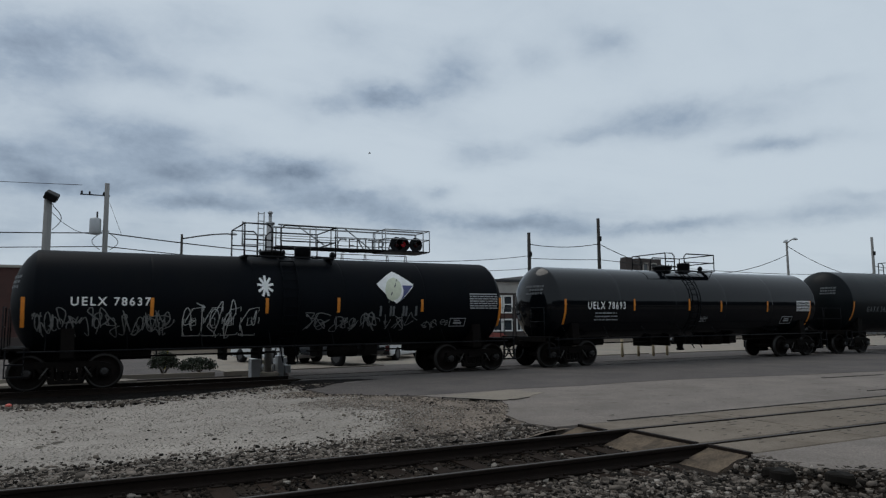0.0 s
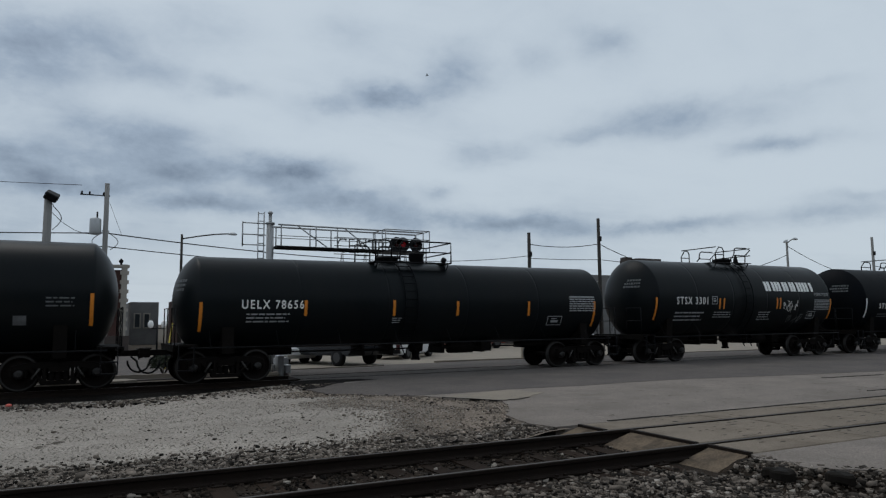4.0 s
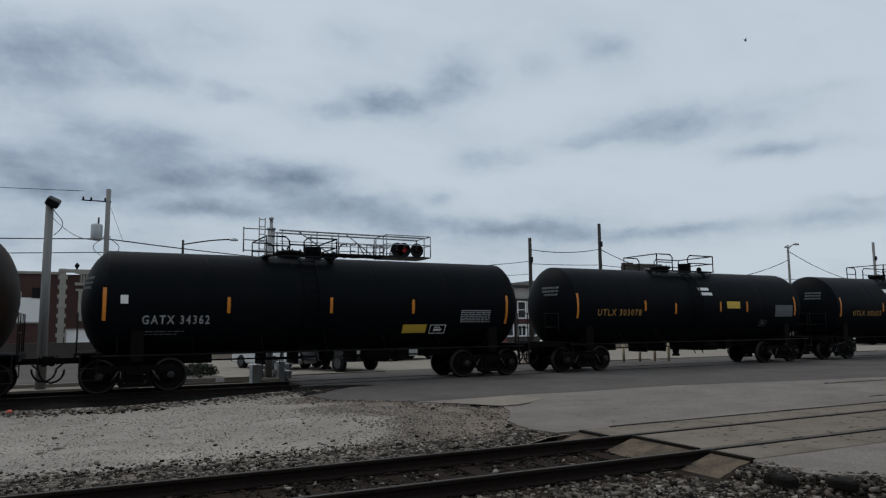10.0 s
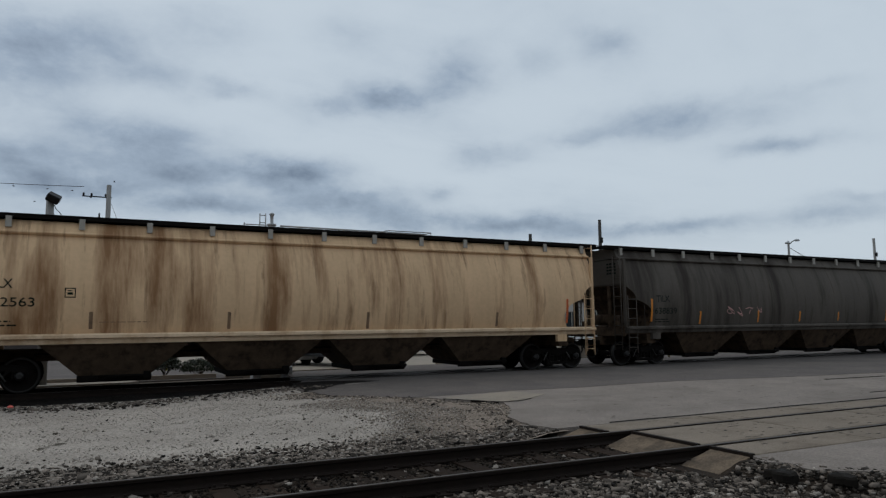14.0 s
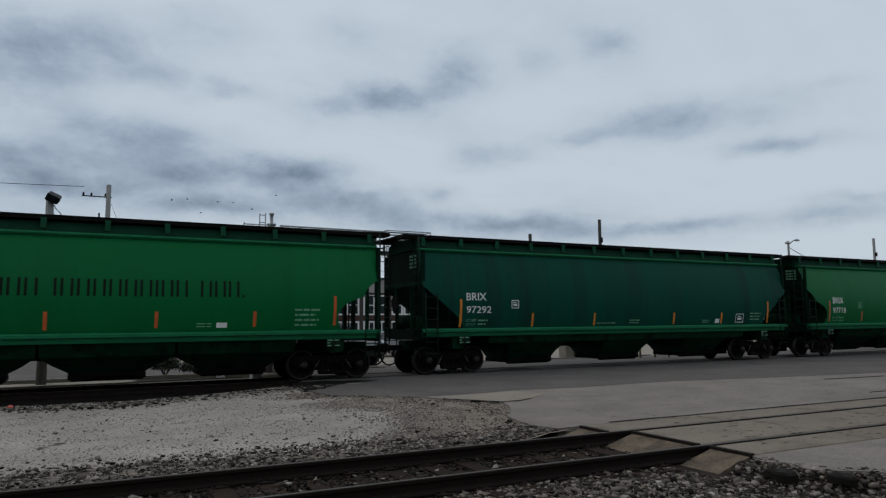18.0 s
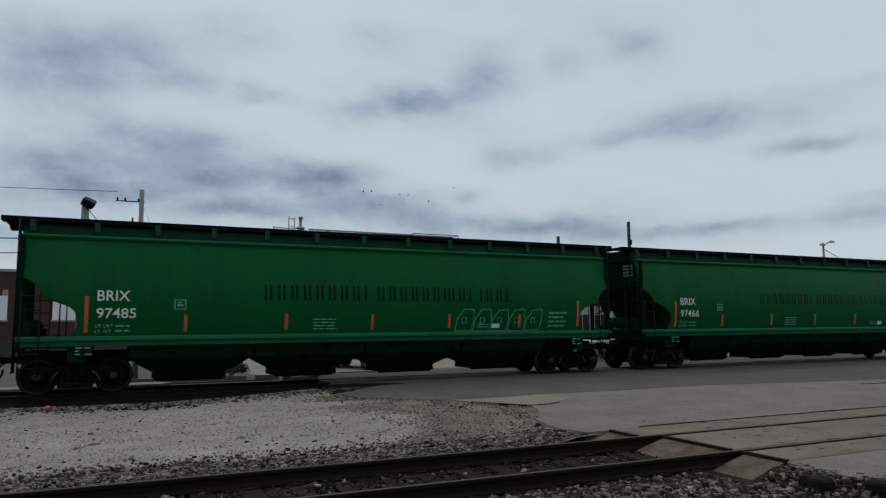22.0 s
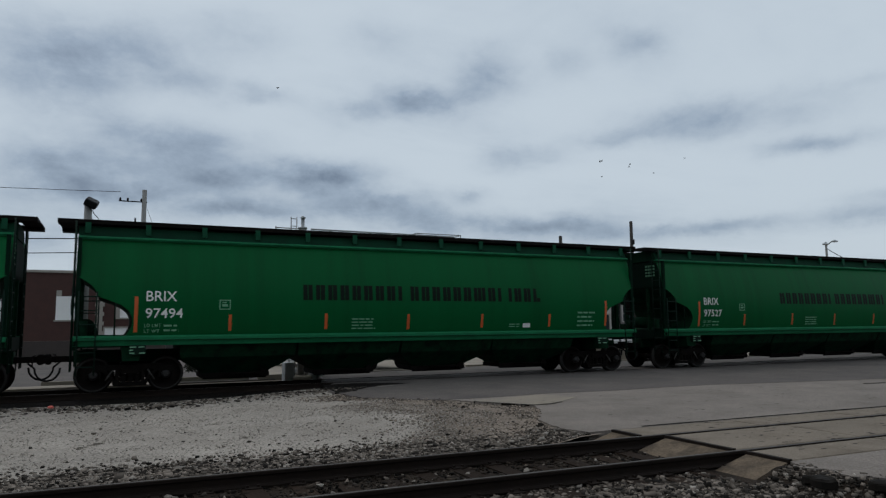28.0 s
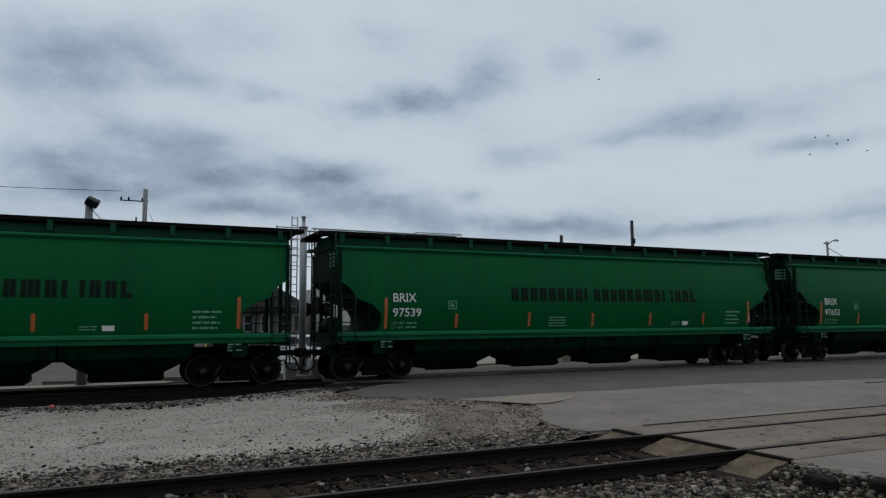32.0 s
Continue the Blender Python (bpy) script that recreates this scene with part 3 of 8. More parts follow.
slab(bm, [(-900, -400), (1600, -400), (1600, 1800), (-900, 1800)], LOW - 0.4, LOW - 0.03)
structure("ground", bm, "earth", "grey bare earth around the railway", "ground")

# added wall behind the camera, out of view: blocks low sky from the train
bm = bmesh.new()
box(bm, -60, 90, -15.5, -15.0, LOW, 8.0)
structure("wall_south", bm, "roof_dark", "unseen plain dark wall added behind the camera to darken the train's side", "wall")

# gravel lot between the tracks, a gently uneven sheet
nx, ny = 90, 60
vs, fs = [], []
for j in range(ny + 1):
    for i in range(nx + 1):
        x, y = -14 + 24 * i / nx, 10.3 + 8.9 * j / ny
        z = LOW + 0.05 * noise.noise((x * 0.35, y * 0.35, 0)) + 0.015 * noise.noise((x * 2, y * 2, 3))
        if y > 18.0:
            z += (y - 18.0) * 0.03
        z += min(max((x - 1.5) / 3.7, 0), 1) * min(max((y - 10.2) / 1.6, 0), 1) * 0.135
        vs.append((x, y, z))
for j in range(ny):
    for i in range(nx):
        a = j * (nx + 1) + i
        fs.append((a, a + 1, a + nx + 2, a + nx + 1))
lot = tagged(put("ground_gravel_lot", mesh_from("gravel_lot", vs, fs, "gravel", True)), "pale crushed limestone lot between the two tracks", "gravel", "", "structure")

def ragged(pts, amp=0.07, step=0.14, seed=0.0):
    """A broken edge through the points."""
    out = []
    for (x0, y0), (x1, y1) in zip(pts, pts[1:]):
        n = max(int(math.hypot(x1 - x0, y1 - y0) / step), 1)
        for k in range(n):
            t = k / n
            x, y = x0 + (x1 - x0) * t, y0 + (y1 - y0) * t
            out.append((x + amp * noise.noise((x * 5, y * 5, seed)) + amp * 0.5 * noise.noise((x * 13, y * 13, seed)), y + amp * noise.noise((x * 5, y * 5, seed + 9))))
    return out + [pts[-1]]


# crossing: bleached apron, dark asphalt along the far track, pale patch
APRON_EDGE = [(7.3, 14.7), (7.47, 14.13), (8.22, 12.95), (7.72, 11.87), (7.07, 10.98), (6.8, 9.94), (6.95, 9.36)]
SEAM = [(60, 12.4), (30, 13.3), (23, 13.5), (19.2, 14.05), (15.2, 14.8), (13.2, 14.85), (11.8, 14.75), (9.75, 15.0), (8.3, 14.85), (7.0, 14.9)]
bm = bmesh.new()
slab(bm, [(8.1, 9.36), (60, 8.36)] + ragged(SEAM, 0.03, 0.5, 4.0) + ragged(APRON_EDGE, 0.08, 0.12, 1.0), LOW - 0.1, -0.012)
structure("road", bm, "old_asphalt", "bleached worn asphalt of the level crossing", "road")
bm = bmesh.new()
slab(bm, ragged([(5.5, 19.6), (5.25, 18.2), (5.37, 17.7), (5.45, 16.5), (6.2, 15.6), (7.0, 14.92)], 0.09, 0.13, 2.0) + [(x, y + 0.02) for x, y in ragged(SEAM[::-1], 0.03, 0.5, 4.0)] + [(90, 11.5), (90, 21.02), (6.2, 21.02)], LOW - 0.1, -0.008)
structure("road_dark", bm, "asphalt", "dark patched asphalt beside the far track", "road")
bm = bmesh.new()
slab(bm, [(6.3, 22.68), (90, 22.68), (90, 24.6), (16, 24.8), (6.6, 24.4)], LOW - 0.1, -0.01)
slab(bm, [(6.55, 24.42), (16, 24.82), (90, 24.62), (90, 26.2), (20, 27.0), (7.0, 26.6)], LOW - 0.1, -0.05)
structure("road_beyond", bm, "asphalt", "asphalt on the far side of the crossing", "road")
bm = bmesh.new()
slab(bm, [(4.02, 46), (4.02, 37.2), (5.5, 26.62), (7.0, 26.62), (20, 27.02), (90, 26.22), (200, 25), (200, 46)], LOW - 0.1, LOW + 0.02)
structure("road_street", bm, "walk", "pale worn street behind the railway", "road")
bm = bmesh.new()
slab(bm, [(-60, 25.7), (5.4, 25.7), (5.48, 26.6), (3.98, 37.18), (3.98, 46), (-60, 46)], LOW - 0.1, LOW + 0.014)
structure("road_lane", bm, "asphalt", "dark asphalt lane behind the railway", "road")
bm = bmesh.new()
slab(bm, ragged([(7.5, 14.13), (8.27, 13.0), (9.08, 13.25), (9.98, 13.85), (9.67, 14.85), (7.6, 14.5), (7.5, 14.13)], 0.06, 0.12, 1.0)[:-1], LOW - 0.05, -0.006)
structure("pavement_patch", bm, "pale_patch", "pale broken concrete patch at the edge of the crossing", "pavement")
bm = bmesh.new()
line = ragged([(7.42, 14.22), (8.2, 12.97), (8.6, 12.95), (9.1, 13.18)], 0.06, 0.12, 1.0)
slab(bm, line + [(x + 0.03, y + 0.075) for x, y in reversed(line)], LOW - 0.05, -0.003)
structure("pavement_joint", bm, "crack", "dark broken edge of the pale patch", "joint")
bm = bmesh.new()
slab(bm, [(60, 5.12), (60, -30), (9.5, -30)] + ragged([(9.2, 2.0), (8.5, 4.0), (8.0, 4.76), (7.45, 5.3), (7.55, 5.62), (7.3, 5.85), (7.7, 6.32)], 0.10, 0.1, 6.0), LOW - 0.1, 0.012)
structure("road_near", bm, "old_asphalt", "bleached asphalt on the near side of the crossing", "road")
# gravel the camera stands on
bm = bmesh.new()
slab(bm, [(-14, -12), (9.3, -12), (8.8, 2.0), (8.2, 4.2), (7.4, 5.0), (7.0, 5.8), (-14, 6.2)], LOW - 0.2, LOW - 0.02)
structure("ground_near", bm, "ballast", "dirty gravel beside the near track", "gravel")
# joints and tar lines
for i, (x0, y0, x1, y1, wd) in enumerate(((8.1, 9.43, 30, 8.98, 0.06), (16.5, 10.1, 40, 9.2, 0.05), (19, 12.9, 21.5, 12.7, 0.12))):
    bm = bmesh.new()
    d = Vector((x1 - x0, y1 - y0)).normalized()
    nrm = Vector((-d.y, d.x)) * wd
    pts, k = [], 24
    for s in range(k + 1):
        q = Vector((x0, y0)).lerp(Vector((x1, y1)), s / k)
        pts.append(q + nrm * (0.5 + 0.8 * noise.noise((s * 0.7, i * 5.0, 0))))
    low = [Vector((x0, y0)).lerp(Vector((x1, y1)), s / k) - nrm * 0.5 for s in range(k + 1)]
    slab(bm, [(p.x, p.y) for p in low] + [(p.x, p.y) for p in reversed(pts)], -0.03, -0.003)
    structure("pavement_joint", bm, "crack", "dark tar joint in the pavement", "joint")
# dark tar spots and loose bits
for x, y, r in ((7.15, 5.45, 0.16), (7.5, 4.98, 0.15), (8.9, 5.9, 0.03)):
    bm = bmesh.new()
    lathe(bm, [(r, -0.08), (r * 0.97, -0.01), (r * 0.85, 0.012), (r * 0.6, 0.022), (r * 0.2, 0.028)], "z", 18, (0, 0, 0), False)
    for v in bm.verts:
        v.co *= 1 + 0.45 * noise.noise((v.co.x * 9, v.co.y * 9, x * 3))
        v.co.z += 0.02 * noise.noise((v.co.x * 14, v.co.y * 14, x))
    tagged(put("tar_lump", finish(bm, "tar_lump", "crack"), None, "", pose(x, y, -0.015)), "black lump of tar on the asphalt edge", "tar")
# small dark flecks on the panels and road
flecks_v, flecks_f = [], []
for k in range(620):
    x = rng.uniform(8.3, 24)
    y = near_track_y(x, rng.uniform(-1.45, 1.45)) if k < 430 else rng.uniform(9.6, 14.0)
    a, b = rng.uniform(0.015, 0.085), rng.uniform(0.008, 0.022)
    n0 = len(flecks_v)
    for c, s in ((-1, -0.6), (0.2, -1), (1, 0), (0.3, 1), (-0.8, 0.7)):
        flecks_v.append((x + c * a, y + s * b, 0.0275 if k < 430 else -0.004))
    flecks_f.append(tuple(range(n0, n0 + 5)))
tagged(put("pavement_flecks", mesh_from("flecks", flecks_v, flecks_f, "crack")), "dark flecks and chips on the crossing", "debris", "", "stuff")

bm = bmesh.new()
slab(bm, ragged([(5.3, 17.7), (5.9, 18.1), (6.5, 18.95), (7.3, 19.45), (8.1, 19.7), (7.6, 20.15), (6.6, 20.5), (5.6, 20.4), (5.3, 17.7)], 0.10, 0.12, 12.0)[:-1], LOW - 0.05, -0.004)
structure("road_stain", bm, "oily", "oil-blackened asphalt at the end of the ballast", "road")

# curb island with the posts, and street edge
bm = bmesh.new()
slab(bm, [(-9, 24.5), (1.5, 24.3), (1.9, 24.7), (1.6, 25.3), (-9, 25.6)], LOW - 0.1, LOW + 0.10)
structure("pavement_island", bm, "walk", "low concrete island behind the track", "pavement")
bm = bmesh.new()
slab(bm, [(-9, 22.95), (6.2, 22.95), (6.4, 24.0), (1.8, 24.25), (-9, 24.45)], LOW - 0.1, LOW + 0.03)
structure("ground_strip", bm, "earth", "strip of dusty ground behind the rails", "ground")
for i, (x0, y0, x1, y1) in enumerate(((-2.0, 26.3, 4.5, 25.9), (4.8, 25.8, 11.0, 26.0), (14, 27.4, 26, 27.0), (26.5, 26.9, 44, 26.2))):
    bm = bmesh.new()
    d = Vector((x1 - x0, y1 - y0)).normalized()
    q = Vector((-d.y, d.x)) * 0.16
    slab(bm, [(x0, y0), (x1, y1), (x1 + q.x, y1 + q.y), (x0 + q.x, y0 + q.y)], LOW - 0.1, LOW + 0.16)
    structure("kerb", bm, "walk", "pale concrete kerb along the street", "kerb")


def rail_bm(length, top=0.0):
    """A rail along x, its head at z = top, in the usual section."""
    prof = [(-0.07, -0.175), (0.07, -0.175), (0.07, -0.16), (0.018, -0.14), (0.010, -0.125), (0.010, -0.055), (0.036, -0.04), (0.036, -0.008), (0.026, 0.0),
            (-0.026, 0.0), (-0.036, -0.008), (-0.036, -0.04), (-0.010, -0.055), (-0.010, -0.125), (-0.018, -0.14), (-0.07, -0.16)]
    bm = bmesh.new()
    a = [bm.verts.new((0, y, z + top)) for y, z in prof]
    b = [bm.verts.new((length, y, z + top)) for y, z in prof]
    n = len(prof)
    for i in range(n):
        j = (i + 1) % n
        f = bm.faces.new((a[i], a[j], b[j], b[i]))
        if i == 8:
            f.material_index = 1
    bm.faces.new(a)
    bm.faces.new(b[::-1])
    return bm


near_track = thing("railway_track", pose(0, 7.81, 0.03, 0, 0, math.degrees(math.atan(NEAR_SLOPE))), "rusty single track on dirty ballast, set in the crossing", "railway track", kind="structure")
for s in (-0.7525, 0.7525):
    part("rail", rail_bm(80), ["rail", "rail_top"], near_track, "worn steel rail with a dull top", pose(-18, s, 0))
tie_me = finish(made(box, -0.115, 0.115, -1.3, 1.3, -0.20, -0.03), "tie", "tie")
for k in range(38):
    x = -12 + k * 0.52
    put("tie", tie_me, near_track, "", pose(x + rng.uniform(-0.03, 0.03), rng.uniform(-0.05, 0.05), -0.146 + rng.uniform(-0.012, 0.006), 0, 0, rng.uniform(-1.5, 1.5)))
bm = bmesh.new()
box(bm, -0.09, 0.09, -0.17, 0.17, 0, 0.018)
for sx in (-0.06, 0.06):
    for sy in (-0.11, 0.11):
        box(bm, sx - 0.015, sx + 0.015, sy - 0.02, sy + 0.02, 0.018, 0.045)
plate_me = finish(bm, "tie_plate", "rail")
for k in range(4, 38):
    for s in (-0.7525, 0.7525):
        put("tie_plate", plate_me, near_track, "", pose(-12 + k * 0.52, s, -0.176))
# ballast bed under the near track
bm = bmesh.new()
sec = [(-3.6, -0.30), (-1.9, -0.235), (-1.5, -0.225), (1.5, -0.225), (1.9, -0.205), (2.75, -0.225), (3.5, -0.33)]
k = 60
rows = []
for i in range(k + 1):
    x = -16 + 24.4 * i / k
    rows.append([bm.verts.new((x, y, z + 0.03 + 0.02 * noise.noise((x * 1.5, y * 2, 1)))) for y, z in sec])
for a, b in zip(rows, rows[1:]):
    for i in range(len(sec) - 1):
        bm.faces.new((a[i], a[i + 1], b[i + 1], b[i]))
part("ballast_bed", bm, "ballast", near_track, "dirty ballast between the ties")
# crossing panels
for y0, y1, nm in ((-1.52, -0.83, "field_panel"), (-0.66, 0.66, "gauge_panel"), (0.83, 1.50, "field_panel")):
    x = -0.02 if nm == "gauge_panel" else (0.0 if y0 < 0 else -0.35)
    x += 7.62
    for i in range(5):
        wd = 2.44
        bm = bmesh.new()
        v = box(bm, 0.006, wd - 0.006, y0, y1, -0.22, -0.006)
        bmesh.ops.bevel(bm, geom=[e for e in bm.edges if e.verts[0].co.z > -0.1 and e.verts[1].co.z > -0.1], offset=0.02, segments=1, affect="EDGES")
        part(nm, bm, "concrete", near_track, "worn concrete crossing panel", pose(x + i * wd, 0, 0))
    # steel-edged sloping end
    bm = bmesh.new()
    prism(bm, [(-0.62, -0.2), (0.0, -0.2), (0.0, -0.02), (-0.5, -0.155)], y0 + 0.03, y1 - 0.03)
    part("end_ramp", bm, "ramp", near_track, "chipped tan concrete ramp end", pose(x, 0, 0))
    bm = bmesh.new()
    box(bm, -0.06, 0.005, y0 + 0.01, y1 - 0.01, -0.2, 0.004)
    part("edge_plate", bm, "rail", near_track, "rusty steel edge of the panels", pose(x, 0, 0))
for s in (-1, 1):
    for y in ((-0.83, -0.79), (0.79, 0.83)) if s < 0 else ((-0.715, -0.66), (0.66, 0.715)):
        bm = bmesh.new()
        box(bm, 7.6, 20.0, y[0], y[1], -0.2, -0.05)
        part("flangeway_filler", bm, "rubber", near_track, "dark rubber filler beside the rail")

far_track = thing("railway_track", pose(0, TRACK_Y, 0), "busy main track with oily ballast, coloured dark for the shade under the train", "railway track", kind="structure")
for s in (-0.7525, 0.7525):
    part("rail", rail_bm(220), ["rail", "rail_top"], far_track, "worn steel rail with a bright top", pose(-60, s, 0))
for k in range(62):
    x = -25 + k * 0.52
    put("tie", tie_me, far_track, "", pose(x + rng.uniform(-0.03, 0.03), rng.uniform(-0.05, 0.05), -0.16, 0, 0, rng.uniform(-1.5, 1.5)))
bm = bmesh.new()
sec = [(-3.3, -0.24), (-2.2, -0.20), (-1.5, -0.165), (1.3, -0.165), (1.9, -0.2), (2.4, -0.3)]
rows = []
for i in range(81):
    x = -60 + 66 * i / 80
    rows.append([bm.verts.new((x, y, z + 0.02 * noise.noise((x * 1.2, y * 2, 5)))) for y, z in sec])
for a, b in zip(rows, rows[1:]):
    for i in range(len(sec) - 1):
        bm.faces.new((a[i], a[i + 1], b[i + 1], b[i]))
part("ballast_bed", bm, "oily", far_track, "oily ballast shoulder with the train's shade in its dark colour")
bm = bmesh.new()
box(bm, 6.2, 90, -0.68, 0.68, -0.2, -0.012)
part("gauge_fill", bm, "asphalt", far_track, "asphalt between the rails at the crossing")
for y0, y1 in ((-0.822, -0.795), (0.795, 0.838)):
    bm = bmesh.new()
    box(bm, 6.2, 90, y0, y1, -0.2, -0.02)
    part("rail_joint", bm, "crack", far_track, "dark joint between rail and asphalt")


# ---- loose stones ----
CHIP_V = np.array([(x, y, z) for x in (-0.8, 0.8) for y in (-0.8, 0.8) for z in (-0.8, 0.8)])
CHIP_F = np.array([(0, 1, 3), (0, 3, 2), (4, 6, 7), (4, 7, 5), (0, 4, 5), (0, 5, 1), (2, 3, 7), (2, 7, 6), (0, 2, 6), (0, 6, 4), (1, 5, 7), (1, 7, 3)])


def stones(name, n, where, size, mat, label, flat=0.7):
    """Many broken stones in one mesh. where(k) gives x, y, ground level, or None."""
    spots = [q for q in (where(k) for k in range(n)) if q is not None]
    c = np.array(spots)
    m = len(c)
    s = size * (0.45 + rng.gamma(2.0, 0.28, m))
    v = CHIP_V[None] * rng.uniform(0.45, 1.3, (m, len(CHIP_V), 3))
    v = v * (np.stack([rng.uniform(0.9, 1.35, m), rng.uniform(0.65, 1.0, m), flat * rng.uniform(0.7, 1.1, m)], 1) * s[:, None])[:, None, :]
    a, b = rng.uniform(0, 6.28, m), rng.normal(0, 0.5, m)
    y, z = v[..., 1] * np.cos(b)[:, None] - v[..., 2] * np.sin(b)[:, None], v[..., 1] * np.sin(b)[:, None] + v[..., 2] * np.cos(b)[:, None]
    x = v[..., 0]
    v = np.stack([x * np.cos(a)[:, None] - y * np.sin(a)[:, None], x * np.sin(a)[:, None] + y * np.cos(a)[:, None], z + s[:, None] * 0.2], 2) + c[:, None, :]
    f = (CHIP_F[None] + (np.arange(m) * len(CHIP_V))[:, None, None]).reshape(-1, 3)
    me = bpy.data.meshes.new(name)
    me.vertices.add(m * len(CHIP_V))
    me.vertices.foreach_set("co", v.ravel())
    me.loops.add(f.size)
    me.loops.foreach_set("vertex_index", f.ravel())
    me.polygons.add(len(f))
    me.polygons.foreach_set("loop_start", np.arange(0, f.size, 3))
    me.materials.append(M[mat])
    me.update(calc_edges=True)
    return tagged(put(name, me), label, "stones", "", "stuff")


def edge_x(y):
    """Where the asphalt of the crossing begins."""
    return float(np.interp(y, [3.5, 4.76, 5.3, 6.3, 9.36, 9.9, 10.9, 11.8, 12.6, 13.1, 13.9, 15.2, 16.0, 16.5], [8.6, 8.0, 7.45, 7.3, 6.95, 6.8, 7.05, 7.68, 8.05, 8.1, 7.6, 6.9, 6.0, 5.4]))


def lot_level(x, y):
    return LOW + 0.05 * noise.noise((x * 0.35, y * 0.35, 0)) + min(max((x - 1.5) / 3.7, 0), 1) * min(max((y - 10.2) / 1.6, 0), 1) * 0.135 + max(y - 18.0, 0) * 0.03


def apron_slope(x, y):
    """Gravel heaped against the broken edge of the crossing."""
    t = min(max(1 - (edge_x(y) - x) / 1.3, 0), 1)
    return LOW - 0.03 + 0.155 * t * t * (3 - 2 * t) + 0.012 * noise.noise((x * 5, y * 5, 8))


vs, fs = [], []
for j in range(61):
    for i in range(19):
        y = 9.25 + 4.2 * j / 60
        x = edge_x(y) - 1.5 + 1.7 * i / 18
        vs.append((x, y, apron_slope(x, y)))
for j in range(60):
    for i in range(18):
        a = j * 19 + i
        fs.append((a, a + 1, a + 20, a + 19))
tagged(put("ground_gravel_slope", mesh_from("gravel_slope", vs, fs, "gravel_brown", True)), "dirty gravel heaped against the crossing's edge", "gravel", "", "structure")


# brown dusty gravel where the lot runs up to the crossing
vs, fs = [], []
for j in range(71):
    for i in range(25):
        y = 10.15 + 5.2 * j / 70
        w = 2.1 + 0.55 * noise.noise((y * 0.9, 2.0, 0)) + 0.18 * noise.noise((y * 4, 5.0, 0))
        x = edge_x(y) - w + (w + 0.05) * i / 24
        vs.append((x, y, max(lot_level(x, y) + 0.015 * noise.noise((x * 2, y * 2, 3)), apron_slope(x, y) if y < 13.4 else -1) + 0.005 - 0.02 * (i == 0)))
for j in range(70):
    for i in range(24):
        a = j * 25 + i
        fs.append((a, a + 1, a + 26, a + 25))
tagged(put("ground_gravel_brown", mesh_from("gravel_brown", vs, fs, "gravel_brown", True)), "brown dusty gravel beside the crossing", "gravel", "", "structure")


def bed_level(x, off):
    return 0.062 + float(np.interp(off, [-3.6, -1.9, -1.5, 1.5, 1.9, 2.75, 3.5], [-0.30, -0.235, -0.225, -0.225, -0.205, -0.225, -0.33])) + 0.02 * noise.noise((x * 1.5, off * 2, 1))


def far_belt(k):
    x = rng.uniform(-4.0, 7.6)
    off = 0.84 + 1.55 * rng.random() if rng.random() < 0.9 else 2.35 + abs(rng.normal(0, 0.35))
    y = near_track_y(x, off)
    if off > 3.6 or x > edge_x(y):
        return None
    z = bed_level(x, off)
    z = max(z, lot_level(x, y)) if y > 10.3 else z
    return x, y, max(z, apron_slope(x, y)) if 9.3 < y < 13.4 and x > edge_x(y) - 1.5 else z


def near_slope(x, y):
    """Gravel heaped against the broken edge of the near asphalt."""
    t = min(max(1 - (edge_x(y) - x) / 0.6, 0), 1)
    return LOW - 0.025 + 0.185 * t * t * (3 - 2 * t) + 0.01 * noise.noise((x * 6, y * 6, 3))


vs, fs = [], []
for j in range(61):
    for i in range(19):
        y = 0.6 + 5.5 * j / 60
        x = edge_x(y) - 1.0 + 1.25 * i / 18
        vs.append((x, y, near_slope(x, y)))
for j in range(60):
    for i in range(18):
        a = j * 19 + i
        fs.append((a, a + 1, a + 20, a + 19))
tagged(put("ground_gravel_edge", mesh_from("gravel_edge", vs, fs, "ballast", True)), "dirty gravel heaped against the asphalt edge", "gravel", "", "structure")


def near_belt(k):
    x = rng.uniform(0.5, 9.2)
    off = -1.2 - rng.random() * 3.1 if rng.random() < 0.93 else -0.84 - 0.4 * rng.random()
    y = near_track_y(x, off)
    if x > edge_x(y) + 0.22 or (x > 6.75 and off > -1.66):
        return None
    z = max(bed_level(x, off), LOW - 0.02)
    return x, y, max(z, near_slope(x, y))


stones("ballast_stones", 2600, far_belt, 0.020, "stone_pale", "pale broken ballast stones beyond the near rails")
stones("ballast_stones", 1600, near_belt, 0.020, "stone_pale", "pale broken ballast stones before the near rails")
stones("ballast_stones", 24000, far_belt, 0.0195, "stone", "grey and brown broken ballast stones beyond the near rails")
stones("ballast_stones", 30000, near_belt, 0.0195, "stone", "grey and brown broken ballast stones before the near rails")


def inside_stones(k):
    x = rng.uniform(-3.5, 7.4)
    off = rng.uniform(-0.70, 0.70)
    if abs((x + 12.26) % 0.52 - 0.26) < 0.13 and rng.random() < 0.3:
        return None
    return x, near_track_y(x, off), bed_level(x, off)


stones("ballast_stones", 7500, inside_stones, 0.017, "stone_dirty", "oily brown stones between the near rails")
stones("ballast_stones", 500, inside_stones, 0.02, "stone", "grey stones between the near rails")
stones("ballast_stones", 40, inside_stones, 0.034, "stone_pale", "loose pale stones between the near rails")


def lot_spots(k):
    x = rng.uniform(-4.5, 8.0)
    y = 10.5 + 8.4 * rng.random() ** 1.2
    if x > edge_x(y) - 0.05 or y > 16.3 and x > 5.4:
        return None
    return x, y, lot_level(x, y)


stones("gravel_chips", 22000, lot_spots, 0.0085, "stone_pale", "loose pale limestone chips on the lot")


